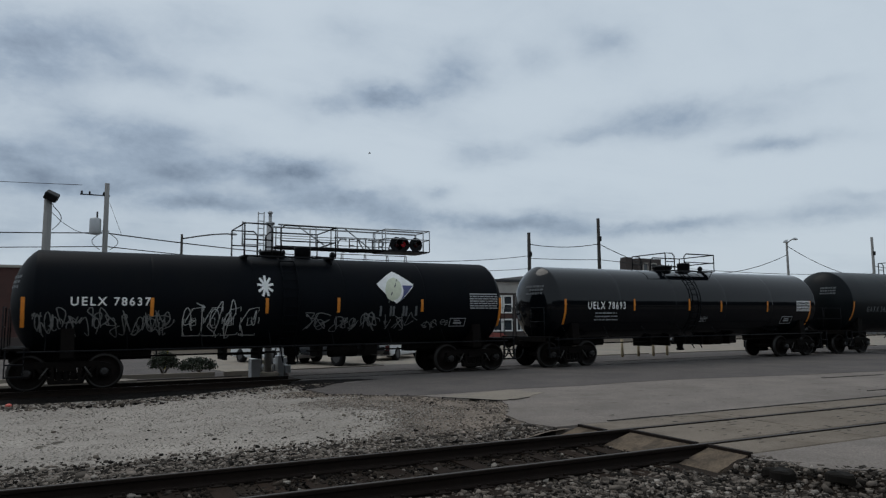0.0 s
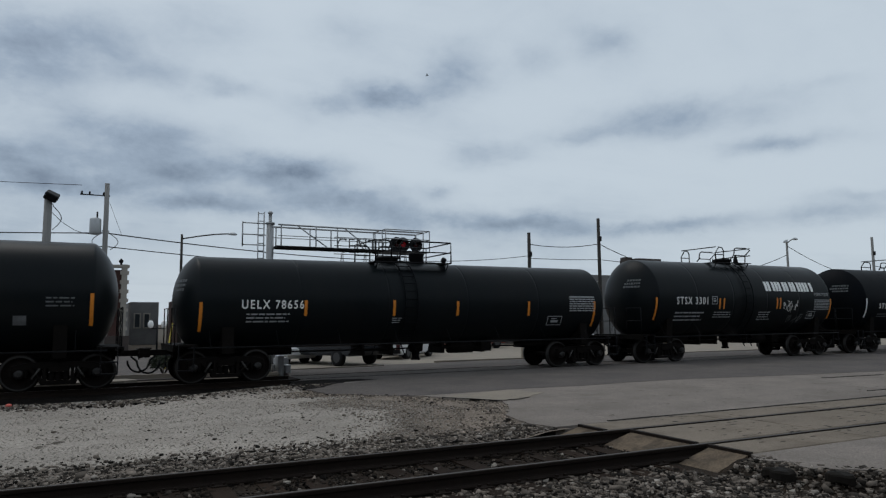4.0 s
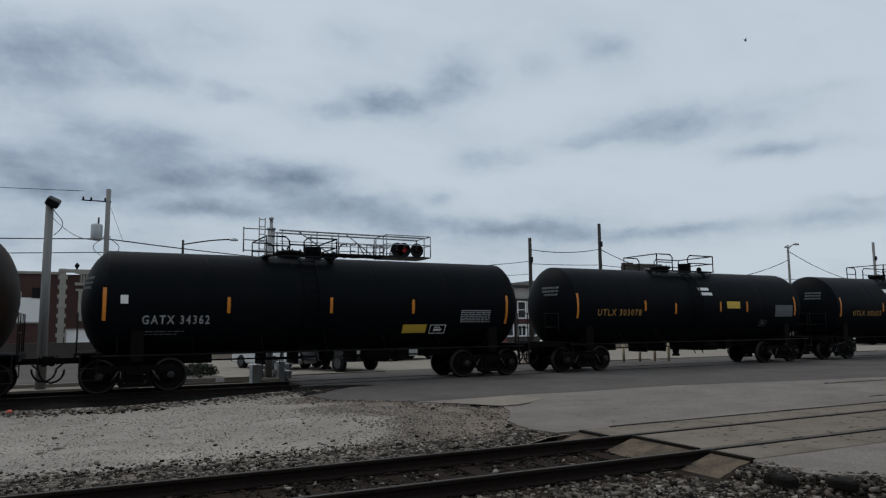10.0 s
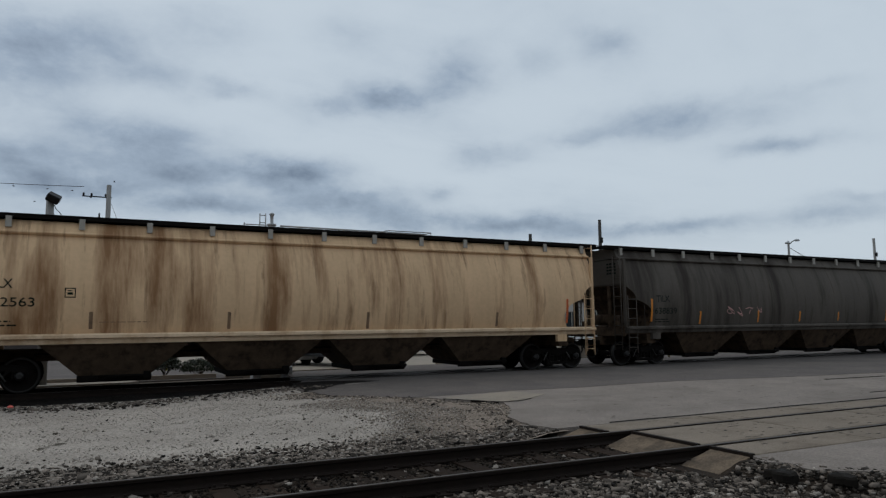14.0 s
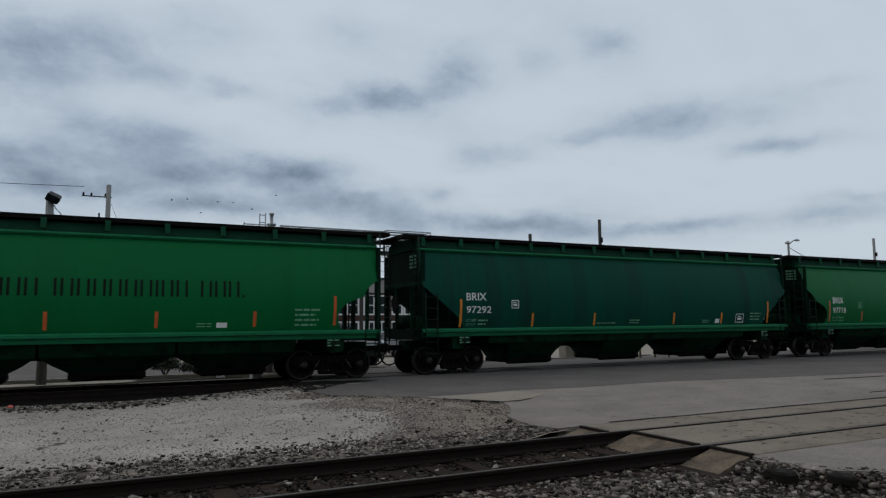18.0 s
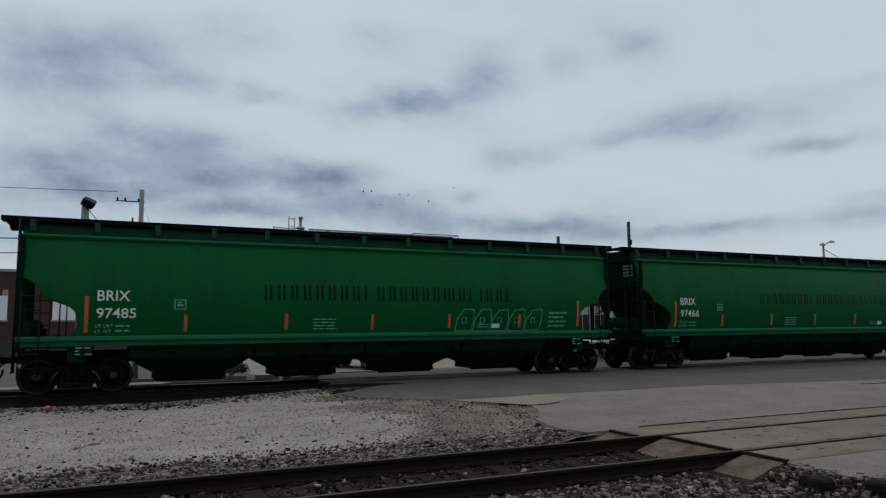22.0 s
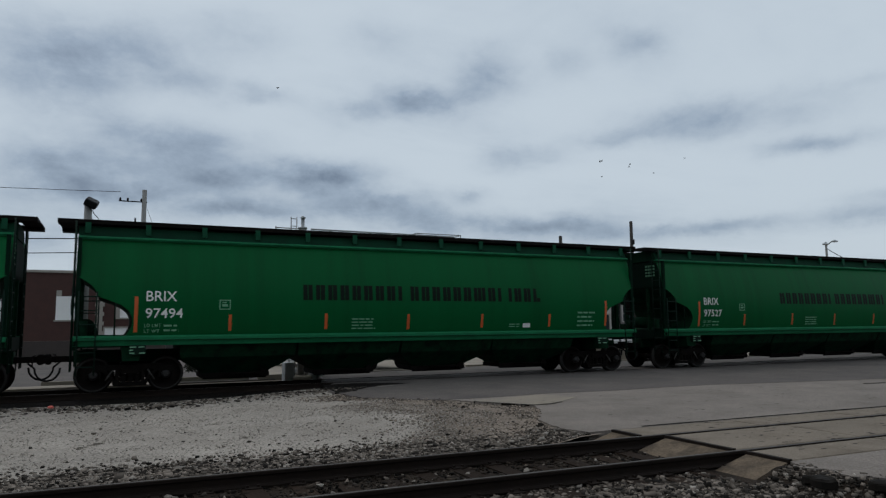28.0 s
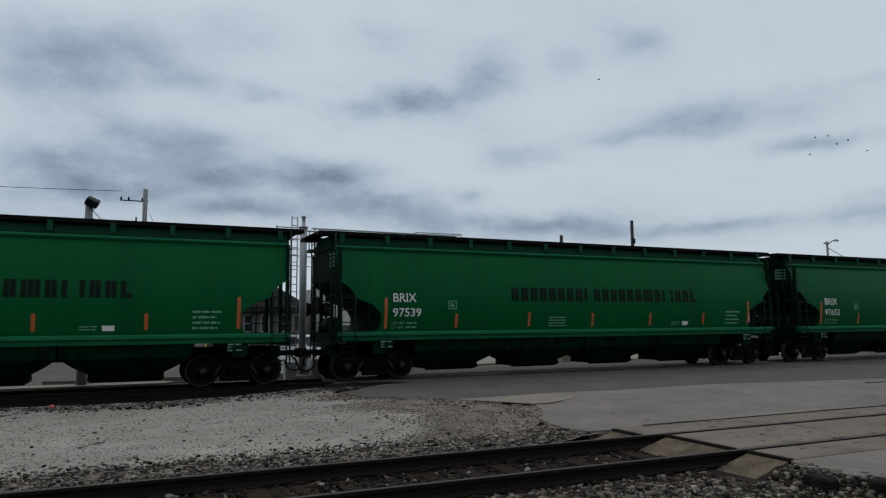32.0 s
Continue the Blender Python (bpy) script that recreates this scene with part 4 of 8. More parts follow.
stones("gravel_chips", 600, lot_spots, 0.015, "stone", "dark chips scattered on the pale lot", 0.5)


def dark_lot_spots(k):
    y = rng.uniform(10.2, 17.5)
    x = edge_x(y) - abs(rng.normal(0, 0.55 if y > 13 else 1.3)) + 0.06
    if x < -3:
        return None
    return x, y, max(lot_level(x, y), apron_slope(x, y) if y < 13.4 else -1)


stones("gravel_chips", 9000, dark_lot_spots, 0.011, "stone_brown", "brown chips spilled on the lot by the crossing")
stones("ballast_stones", 1600, dark_lot_spots, 0.016, "stone", "darker stones spilled on the lot by the crossing")


def blend_spots(k):
    y = rng.uniform(10.4, 15.2)
    x = edge_x(y) - 1.0 - abs(rng.normal(0.9, 0.5))
    return x, y, max(lot_level(x, y), apron_slope(x, y) if y < 13.4 else -1) + 0.005


stones("gravel_chips", 7000, blend_spots, 0.0085, "stone_pale", "pale chips strewn into the brown gravel")
stones("gravel_chips", 5000, blend_spots, 0.0095, "stone_brown", "brown chips strewn into the pale gravel")


def shoulder_spots(k):
    x = rng.uniform(-7, 6.4)
    y = TRACK_Y - 2.75 - abs(rng.normal(0, 0.5))
    return x, y, max(lot_level(x, y), LOW) - 0.01


stones("ballast_stones", 3600, shoulder_spots, 0.026, "stone", "grey ballast stones along the far track's shoulder")
bm = bmesh.new()
bmesh.ops.create_icosphere(bm, subdivisions=2, radius=0.07)
for v in bm.verts:
    v.co.z *= 0.6
tagged(put("plastic_cap", finish(bm, "plastic_cap", "red_plastic"), None, "", pose(-1.22, 18.95, LOW + 0.05)), "faded red plastic cap lying on the ballast", "litter")


# ---- the train: shared running gear ----
def wheelset_mesh():
    bm = bmesh.new()
    tube(bm, (0, -1.1, 0), (0, 1.1, 0), 0.075, 10)
    for s in (-1, 1):
        prof = [(0.075, 0.60), (0.16, 0.60), (0.17, 0.66), (0.36, 0.685), (0.40, 0.66), (0.485, 0.66), (0.485, 0.685), (0.462, 0.70), (0.455, 0.795), (0.40, 0.80), (0.385, 0.735),
                (0.17, 0.76), (0.15, 0.80), (0.075, 0.80)]
        n, rings = 30, []
        for r, h in prof:
            rings.append([bm.verts.new((r * math.cos(2 * math.pi * i / n), s * h, r * math.sin(2 * math.pi * i / n))) for i in range(n)])
        for k, (p, q) in enumerate(zip(rings, rings[1:])):
            for i in range(n):
                f = bm.faces.new((p[i], p[(i + 1) % n], q[(i + 1) % n], q[i]))
                f.smooth, f.material_index = True, (1 if k in (7, 8) else 0)
        # bearing and its bolted cap
        had = set(bm.faces)
        lathe(bm, [(0.11, 0.90), (0.115, 1.06), (0.10, 1.10), (0.06, 1.12)] if s > 0 else [(0.06, -1.12), (0.10, -1.10), (0.115, -1.06), (0.11, -0.90)], "y", 16)
        for a in (0, 2.094, 4.189):
            tube(bm, (0.055 * math.cos(a), s * 1.10, 0.055 * math.sin(a)), (0.055 * math.cos(a), s * 1.145, 0.055 * math.sin(a)), 0.016, 6)
        for f in bm.faces:
            if f not in had:
                f.material_index = 2
    return finish(bm, "wheelset", ["wheel", "tread", "bearing"])


def side_frame_mesh():
    bm = bmesh.new()
    w0, w1 = -0.09, 0.09
    prism(bm, [(-0.98, 0.50), (-0.62, 0.60), (0.62, 0.60), (0.98, 0.50), (1.06, 0.56), (1.06, 0.66), (0.70, 0.74), (-0.70, 0.74), (-1.06, 0.66), (-1.06, 0.56)], w0, w1)
    for s in (-1, 1):
        prism(bm, [(s * 0.60, 0.60), (s * 0.72, 0.60), (s * 0.40, 0.26), (s * 0.28, 0.22)][::s], w0, w1)
        prism(bm, [(s * 0.27, 0.24), (s * 0.36, 0.24), (s * 0.36, 0.61), (s * 0.27, 0.61)][::s], w0, w1)
        box(bm, s * 0.889 - 0.15, s * 0.889 + 0.15, -0.07, 0.07, 0.50, 0.60)
        box(bm, s * 0.889 - 0.19, s * 0.889 - 0.13, -0.07, 0.07, 0.36, 0.56)
        box(bm, s * 0.889 + 0.13, s * 0.889 + 0.19, -0.07, 0.07, 0.36, 0.56)
    prism(bm, [(-0.40, 0.17), (0.40, 0.17), (0.44, 0.27), (-0.44, 0.27)], w0, w1)
    bmesh.ops.bevel(bm, geom=bm.edges[:], offset=0.012, segments=1, affect="EDGES")
    return finish(bm, "side_frame", "iron")


def spring_mesh():
    bm = bmesh.new()
    prof = []
    for k in range(6):
        prof += [(0.07, 0.28 + k * 0.034), (0.088, 0.29 + k * 0.034), (0.088, 0.302 + k * 0.034)]
    lathe(bm, prof + [(0.058, 0.484)], "z", 9)
    return finish(bm, "spring", "iron")


def bolster_mesh():
    bm = bmesh.new()
    prism(bm, [(-0.23, 0.50), (0.23, 0.50), (0.24, 0.72), (-0.24, 0.72)], -1.12, 1.12)
    lathe(bm, [(0.22, 0.72), (0.22, 0.80)], "z", 16)
    for s in (-1, 1):
        box(bm, -0.20, 0.20, s * 0.64 - 0.12, s * 0.64 + 0.12, 0.72, 0.79)
    return finish(bm, "truck", "iron")


def brake_beam_mesh(s):
    bm = bmesh.new()
    tube(bm, (s * 0.40, -0.72, 0.42), (s * 0.40, 0.72, 0.42), 0.03, 6)
    for y in (-0.73, 0.73):
        prism(bm, [(s * 0.40, 0.28), (s * 0.46, 0.30), (s * 0.44, 0.56), (s * 0.38, 0.52)][::s], y - 0.05, y + 0.05)
    return finish(bm, "brake_beam", "wheel")


def brake_lever_mesh(s):
    bm = bmesh.new()
    tube(bm, (s * 0.42, -1.09, 0.60), (s * 0.60, -1.10, 0.33), 0.022, 6)
    return finish(bm, "brake_lever", "lever_steel")


GEAR = {"wheelset": wheelset_mesh(), "side": side_frame_mesh(), "spring": spring_mesh(), "bolster": bolster_mesh(), "brake": [brake_beam_mesh(s) for s in (-1, 1)], "lever": [brake_lever_mesh(s) for s in (-1, 1)]}
AXLE_Z, WHEEL_R = 0.457, 0.457
WHEELS = []        # wheelset and its car's middle


def add_truck(car, x, u):
    tr = put("truck", GEAR["bolster"], car, "grimy cast-iron truck", pose(x, 0, 0))
    for s in (-1, 1):
        put("side_frame", GEAR["side"], tr, "", pose(0, s * 0.99, 0))
        for q in (-0.17, 0.0, 0.17):
            put("spring", GEAR["spring"], tr, "", pose(q, s * 0.99, 0))
    for k in (0, 1):
        put("brake_beam", GEAR["brake"][k], tr, "")
        put("brake_lever", GEAR["lever"][k], tr, "")
    for s in (-1, 1):
        w = put("wheelset", GEAR["wheelset"], tr, "worn wheels with a bright rim on one axle", pose(s * 0.889, 0, AXLE_Z))
        WHEELS.append((w, s * 0.889, u + x))


def coupler_mesh():
    bm = bmesh.new()
    box(bm, -0.75, -0.12, -0.085, 0.085, 0.80, 0.96)
    prism(bm, [(-0.16, 0.76), (0.10, 0.78), (0.16, 0.84), (0.16, 0.93), (0.10, 1.0), (-0.16, 1.0)], -0.16, 0.13)
    tube(bm, (0.08, 0.07, 0.74), (0.08, 0.07, 1.02), 0.06, 8)
    tube(bm, (-0.2, -0.1, 1.0), (-0.2, -0.95, 0.98), 0.018, 6)
    tube(bm, (-0.2, -0.95, 0.98), (-0.2, -0.98, 0.74), 0.018, 6)
    return finish(bm, "coupler", "iron")


def hose_mesh():
    bm = bmesh.new()
    pts = [(-0.36, -0.34, 0.80)]
    for i in range(9):
        a = math.pi * i / 8
        pts.append((0.02 - 0.30 * math.cos(a) + 0.08, -0.34, 0.66 - 0.34 * math.sin(a)))
    pipe(bm, pts, 0.028, 6)
    return finish(bm, "air_hose", "rubber")


GEAR["coupler"], GEAR["hose"] = coupler_mesh(), hose_mesh()
FLIP = Matrix.Rotation(math.pi, 4, "Z")


def add_ends(car, half):
    for s in (1, -1):
        at = Matrix.Translation((s * half, 0, 0)) @ (FLIP if s < 0 else Matrix.Identity(4))
        put("coupler", GEAR["coupler"], car, "knuckle coupler with its lift bar", at)
        put("air_hose", GEAR["hose"], car, "black rubber air hose hanging in a loop", Matrix.Translation((s * half, 0, 0)) @ (FLIP if s < 0 else Matrix.Identity(4)))


# ---- lettering and marks laid on a car's near side ----
def on_side(pts, faces, name, mat, car, curve, off=0.006, label="", kind=""):
    me = mesh_from(name, [(x, curve(z) - off, z) for x, z in pts], faces, mat)
    return tagged(put(name, me, car, label), kind=kind)


def ribbon(pts, w, v, f):
    """A painted line of width w along points in x and z."""
    n0 = len(v)
    for i, (x, z) in enumerate(pts):
        a, b = pts[max(i - 1, 0)], pts[min(i + 1, len(pts) - 1)]
        d = Vector((b[0] - a[0], b[1] - a[1]))
        d = d.normalized() if d.length > 1e-6 else Vector((1, 0))
        v += [(x - d.y * w, z + d.x * w), (x + d.y * w, z - d.x * w)]
    for i in range(len(pts) - 1):
        k = n0 + 2 * i
        f.append((k, k + 1, k + 3, k + 2))


def rect(v, f, x0, x1, z0, z1, rows=1):
    for r in range(rows):
        n0 = len(v)
        a, b = z0 + (z1 - z0) * r / rows, z0 + (z1 - z0) * (r + 1) / rows
        v += [(x0, a), (x1, a), (x1, b), (x0, b)]
        f.append((n0, n0 + 1, n0 + 2, n0 + 3))


def scrawl_strokes(x0, x1, z0, z1, n, seed):
    r = random.Random(seed)
    w = (x1 - x0) / n
    out = []
    for k in range(n):
        cx, cz = x0 + w * (k + 0.5), (z0 + z1) / 2
        hx, hz = w * 0.55, (z1 - z0) / 2
        p = [(cx + r.uniform(-1, 1) * hx, cz + r.uniform(-1, 1) * hz) for _ in range(r.randint(4, 6))]
        pts = []
        for i in range(len(p) - 1):
            p0, p1, p2, p3 = p[max(i - 1, 0)], p[i], p[i + 1], p[min(i + 2, len(p) - 1)]
            for s in range(7):
                t = s / 7
                pts.append(tuple(0.5 * (2 * p1[c] + (p2[c] - p0[c]) * t + (2 * p0[c] - 5 * p1[c] + 4 * p2[c] - p3[c]) * t * t + (3 * p1[c] - p0[c] - 3 * p2[c] + p3[c]) * t ** 3) for c in (0, 1)))
        out.append([(min(max(x, x0 - 0.1), x1 + 0.1), min(max(z, z0), z1)) for x, z in pts])
        if r.random() < 0.6:
            rx, rz = hx * r.uniform(0.3, 0.7), hz * r.uniform(0.3, 0.7)
            ox, oz = cx + r.uniform(-0.3, 0.3) * hx, cz + r.uniform(-0.3, 0.3) * hz
            out.append([(ox + rx * math.cos(a * 0.5), oz + rz * math.sin(a * 0.5)) for a in range(r.randint(9, 14))])
    return out


def add_marks(car, marks, curve, number=None):
    for m in marks:
        kind = m[0]
        if kind == "bar":
            _, x, z0, z1, mat = m
            v, f = [], []
            rect(v, f, x - 0.045, x + 0.045, z0, z1, 4)
            on_side(v, f, "reflector_strip", mat, car, curve, 0.008, "upright strip of %s reflective tape" % mat if mat in ("amber", "orange") else "upright painted strip")
            continue
        _, x0, x1, z0, z1, mat, *more = m
        v, f = [], []
        if kind == "text":
            body = more[0] if more[0] != "NUM" else number
            if not body:
                continue
            # one part for each word
            words = body.split()
            bold, space = (0.016, 1.3) if len(words) > 1 else (0.006, 1.0)
            letters = [text_mesh(w, z1 - z0, mat, bold, space) for w in words]
            gap = (z1 - z0) * 0.75
            k = (x1 - x0) / (sum(me["wide"] for me in letters) + gap * (len(words) - 1))
            x = x0
            for me in letters:
                put("lettering", stretched(me, me["wide"] * k, lambda z: curve(z0 + z) - 0.008), car, "painted reporting mark", pose(x, 0, z0))
                x += (me["wide"] + gap) * k
            continue
        if kind == "panel":
            rect(v, f, x0, x1, z0, z1, 2)
        elif kind == "lines":
            n = more[0]
            h = (z1 - z0) / max(n * 2.6, 1)
            r = random.Random(int(x0 * 100))
            for k in range(n):
                z = z1 - (z1 - z0) * (k + 0.5) / n
                x = x0
                end = x1 - (x1 - x0) * r.uniform(0, 0.25)
                while x < end:
                    wd = r.uniform(0.08, 0.3)
                    rect(v, f, x, min(x + wd, end), z - h / 2, z + h / 2)
                    x += wd + 0.04
        elif kind == "table":
            rect(v, f, x0, x1, z1 - (z1 - z0) * 0.08, z1)
            for k in range(6):
                z = z1 - (z1 - z0) * (0.15 + 0.145 * k)
                x = x0
                r = random.Random(k + int(x0 * 10))
                while x < x1:
                    wd = r.uniform(0.07, 0.22)
                    rect(v, f, x, min(x + wd, x1), z - (z1 - z0) * 0.075, z)
                    x += wd + 0.03
        elif kind == "frame":
            t = 0.025
            rect(v, f, x0, x1, z0, z0 + t)
            rect(v, f, x0, x1, z1 - t, z1)
            rect(v, f, x0, x0 + t, z0, z1, 2)
            rect(v, f, x1 - t, x1, z0, z1, 2)
            rect(v, f, x0 + (x1 - x0) * 0.25, x1 - (x1 - x0) * 0.25, z0 + (z1 - z0) * 0.3, z0 + (z1 - z0) * 0.55)
            rect(v, f, x0 + (x1 - x0) * 0.25, x1 - (x1 - x0) * 0.35, z0 + (z1 - z0) * 0.66, z0 + (z1 - z0) * 0.76)
        elif kind == "shapes":
            # plain upright bars stand for the letters: o two of them, i one
            pattern, stroke, weight = more
            wide = {"i": 0.42, " ": 0.7, ".": 0.4}
            w = (x1 - x0) / sum(wide.get(c, 1.0) for c in pattern)
            x = x0
            for c in pattern:
                step = w * wide.get(c, 1.0)
                a, b, t = x + w * (0.5 - stroke) * 0.3, x + step - w * (0.5 - stroke) * 0.3, w * weight
                bars = {"i": [((a + b - t) / 2, (a + b + t) / 2, z1)], "o": [(a, a + t, z1), (b - t, b, z1)], ".": [(a, a + t, z0 + t)]}.get(c, [])
                for xa, xb, top in bars:
                    v, f = [], []
                    rect(v, f, xa, xb, z0, top, 4)
                    on_side(v, f, "letter_bar", mat, car, curve, 0.007)
                x += step
            continue
        elif kind == "bubble":
            r = random.Random(more[1])
            n = more[0]
            w = (x1 - x0) / n
            for k in range(n):
                lean = r.uniform(0.05, 0.2)
                base = [(0.02, 0), (0.9, r.uniform(-0.04, 0.06)), (1.05, 0.5), (0.9 + lean, 1.0), (0.35 + lean, r.uniform(0.9, 1.0)), (0.12, 0.55), (0.02, 0)]
                for pts, wd in ((base, 0.012), ([(0.4, 0.35), (0.65, 0.38), (0.62, 0.62), (0.42, 0.6), (0.4, 0.35)], 0.010)):
                    v, f = [], []
                    ribbon([(x0 + w * (k + q), z0 + (z1 - z0) * h) for q, h in pts], wd, v, f)
                    on_side(v, f, "graffiti", mat, car, curve, 0.010, "pale outline of sprayed bubble shapes")
            continue
        elif kind in ("scrawl", "heavy"):
            wd = (0.0125 if kind == "scrawl" else 0.05) * (1.0 if z1 - z0 > 0.3 else 0.8)
            for st in scrawl_strokes(x0, x1, z0, z1, more[0], more[1]):
                v, f = [], []
                ribbon(st, wd, v, f)
                on_side(v, f, "graffiti", mat, car, curve, 0.010, "illegible sprayed graffiti")
            continue
        elif kind == "burst":
            cx, cz, r = (x0 + x1) / 2, (z0 + z1) / 2, (z1 - z0) / 2
            for k in range(9):
                a = k * 0.698 + 0.2
                ribbon([(cx, cz), (cx + 0.75 * r * math.cos(a), cz + r * math.sin(a))], 0.035, v, f)
            on_side(v, f, "graffiti", mat, car, curve, 0.010, "sprayed starburst")
            continue
        elif kind == "blob":
            cx, cz = (x0 + x1) / 2, (z0 + z1) / 2
            n0 = len(v)
            for k in range(20):
                a = k * math.pi / 10
                rr = 1 + 0.15 * math.sin(5 * a)
                v.append((cx + (x1 - x0) * 0.42 * rr * math.cos(a), cz + (z1 - z0) * 0.42 * rr * math.sin(a)))
            f.append(tuple(range(n0, n0 + 20)))
            on_side(v, f, "graffiti", mat, car, lambda z: curve(z) - 0.02, 0.012, "round pink sprayed patch")
            continue
        elif kind == "leaf":
            cx, cz, hx, hz = (x0 + x1) / 2, (z0 + z1) / 2, (x1 - x0) / 2, (z1 - z0) / 2

            def strip(lo, hi, left, right):
                q, g = [], []
                for k in range(10):
                    t0, t1 = lo + (hi - lo) * k / 10, lo + (hi - lo) * (k + 1) / 10
                    n0 = len(q)
                    q += [(cx + hx * e, cz + hz * t) for e, t in ((left(t0), t0), (right(t0), t0), (right(t1), t1), (left(t1), t1))]
                    g.append((n0, n0 + 1, n0 + 2, n0 + 3))
                return q, g
            edge = lambda t: (1 - abs(t - 0.15) / (0.85 if t > 0.15 else 1.15)) ** 0.85
            em = on_side(*strip(-1, 1, lambda t: -edge(t), edge), "emblem", mat, car, curve, 0.010, "white diamond emblem with a pale leaf")
            on_side(*strip(-0.93, 0.12, lambda t: edge(t) * (0.42 - 0.5 * t), lambda t: edge(t) * 0.93), "emblem_shade", "blue", em, curve, 0.014, "blue corner of the emblem")
            oval = lambda t: math.sqrt(max(1 - ((t + 0.12) / 0.74) ** 2, 0))
            on_side(*strip(-0.86, 0.62, lambda t: -0.12 + 0.12 * t - 0.42 * oval(t), lambda t: -0.12 + 0.12 * t + 0.42 * oval(t)), "emblem_leaf", "leaf_paint", em, curve, 0.018, "pale leaf of the emblem")
            v, f = [], []
            ribbon([(cx - hx * 0.42, cz - hz * 0.95), (cx - hx * 0.25, cz - hz * 0.4), (cx - hx * 0.02, cz + hz * 0.1), (cx + hx * 0.12, cz + hz * 0.5)], 0.016, v, f)
            on_side(v, f, "emblem_vein", "dim_stencil", em, curve, 0.022)
            continue
        elif kind == "flower":
            cx, cz, r = (x0 + x1) / 2, (z0 + z1) / 2, (z1 - z0) / 2
            def lobe(t):
                p = (t + math.pi / 4) % (math.pi / 2) - math.pi / 4
                return r * (0.47 * math.cos(p) + math.sqrt(0.53 ** 2 - (0.47 * math.sin(p)) ** 2))
            for k in range(48):
                a, b = k * math.pi / 24, (k + 1) * math.pi / 24
                ra, rb = lobe(a), lobe(b)
                for q0, q1 in ((0.06, 0.5), (0.5, 1.0)):
                    n0 = len(v)
                    v += [(cx + ra * q0 * math.cos(a), cz + ra * q0 * math.sin(a)), (cx + ra * q1 * math.cos(a), cz + ra * q1 * math.sin(a)),
                          (cx + rb * q1 * math.cos(b), cz + rb * q1 * math.sin(b)), (cx + rb * q0 * math.cos(b), cz + rb * q0 * math.sin(b))]
                    f.append((n0, n0 + 1, n0 + 2, n0 + 3))
            em = on_side(v, f, "emblem", mat, car, curve, 0.010, "white flower-shaped emblem")
            v, f = [], []
            for k in range(4):
                a = k * math.pi / 2
                n0 = len(v)
                v += [(cx + r * q * math.cos(a + d), cz + r * q * math.sin(a + d)) for q, d in ((0.08, 0.6), (0.08, -0.6), (0.55, -0.42), (0.66, 0.0), (0.55, 0.42))]
                f.append((n0, n0 + 1, n0 + 2, n0 + 3, n0 + 4))
                ribbon([(cx + r * 0.1 * math.cos(a + 0.785), cz + r * 0.1 * math.sin(a + 0.785)), (cx + r * 0.4 * math.cos(a + 0.785), cz + r * 0.4 * math.sin(a + 0.785))], 0.018, v, f)
            on_side(v, f, "emblem_petal", "black_letter", em, curve, 0.016)
            continue
        on_side(v, f, "stencil_" + {"panel": "panel", "lines": "line", "table": "table", "frame": "box"}[kind], mat, car, curve, 0.007, "small stencilled markings", "" if kind == "panel" else "stuff")


# ---- tank cars ----
def head_depth(q, depth):
    """How far the head lies behind its middle at q of the radius."""
    return depth * (1 - math.sqrt(1 - (0.92 * q) ** 2)) / (1 - math.sqrt(1 - 0.92 ** 2))


def head_marks(car, th, r, zc, mat, seed):
    """Small stencilled lines on the head that faces the camera."""
    rr = random.Random(seed)
    v, f = [], []
    for row in range(3):
        y, z = -0.62 * r, zc + 0.42 * r - row * 0.13
        end = y + rr.uniform(0.5, 0.75)
        while y < end:
            w = rr.uniform(0.05, 0.12)
            n0 = len(v)
            for a, b in ((y, z), (y + w, z), (y + w, z + 0.075), (y, z + 0.075)):
                v.append((-th + head_depth(math.hypot(a, b - zc) / r, r * 0.43) - 0.012, a, b))
            f.append((n0, n0 + 1, n0 + 2, n0 + 3))
            y += w + 0.03
    tagged(put("stencil_line", mesh_from("stencil_line", v, f, mat), car, "small stencilled lines on the tank head"), kind="stuff")


def tank_mesh(half, r, zc, mat, n=48):
    """A round shell along x with shallow dished heads, creased where they meet it, and weld bands."""
    depth = r * 0.43
    head = [(max(r * q, 0.02), head_depth(q, depth)) for q in (0.0, 0.16, 0.32, 0.48, 0.62, 0.74, 0.84, 0.91, 0.955, 0.978)]
    head += [(r * 0.988, depth * 0.955), (r * 0.9965, depth * 0.99), (r, depth + 0.02), (r, depth + 0.06)]
    prof = [(q, -half + d) for q, d in head]
    for x in np.linspace(-half + depth, half - depth, 6)[1:-1]:
        prof += [(r, x - 0.06), (r, x - 0.012), (r - 0.004, x - 0.006), (r - 0.004, x + 0.006), (r, x + 0.012), (r, x + 0.06)]
    prof += [(q, half - d) for q, d in reversed(head)]
    bm = bmesh.new()
    lathe(bm, prof, "x", n, (0, 0, zc))
    return finish(bm, "tank", mat)


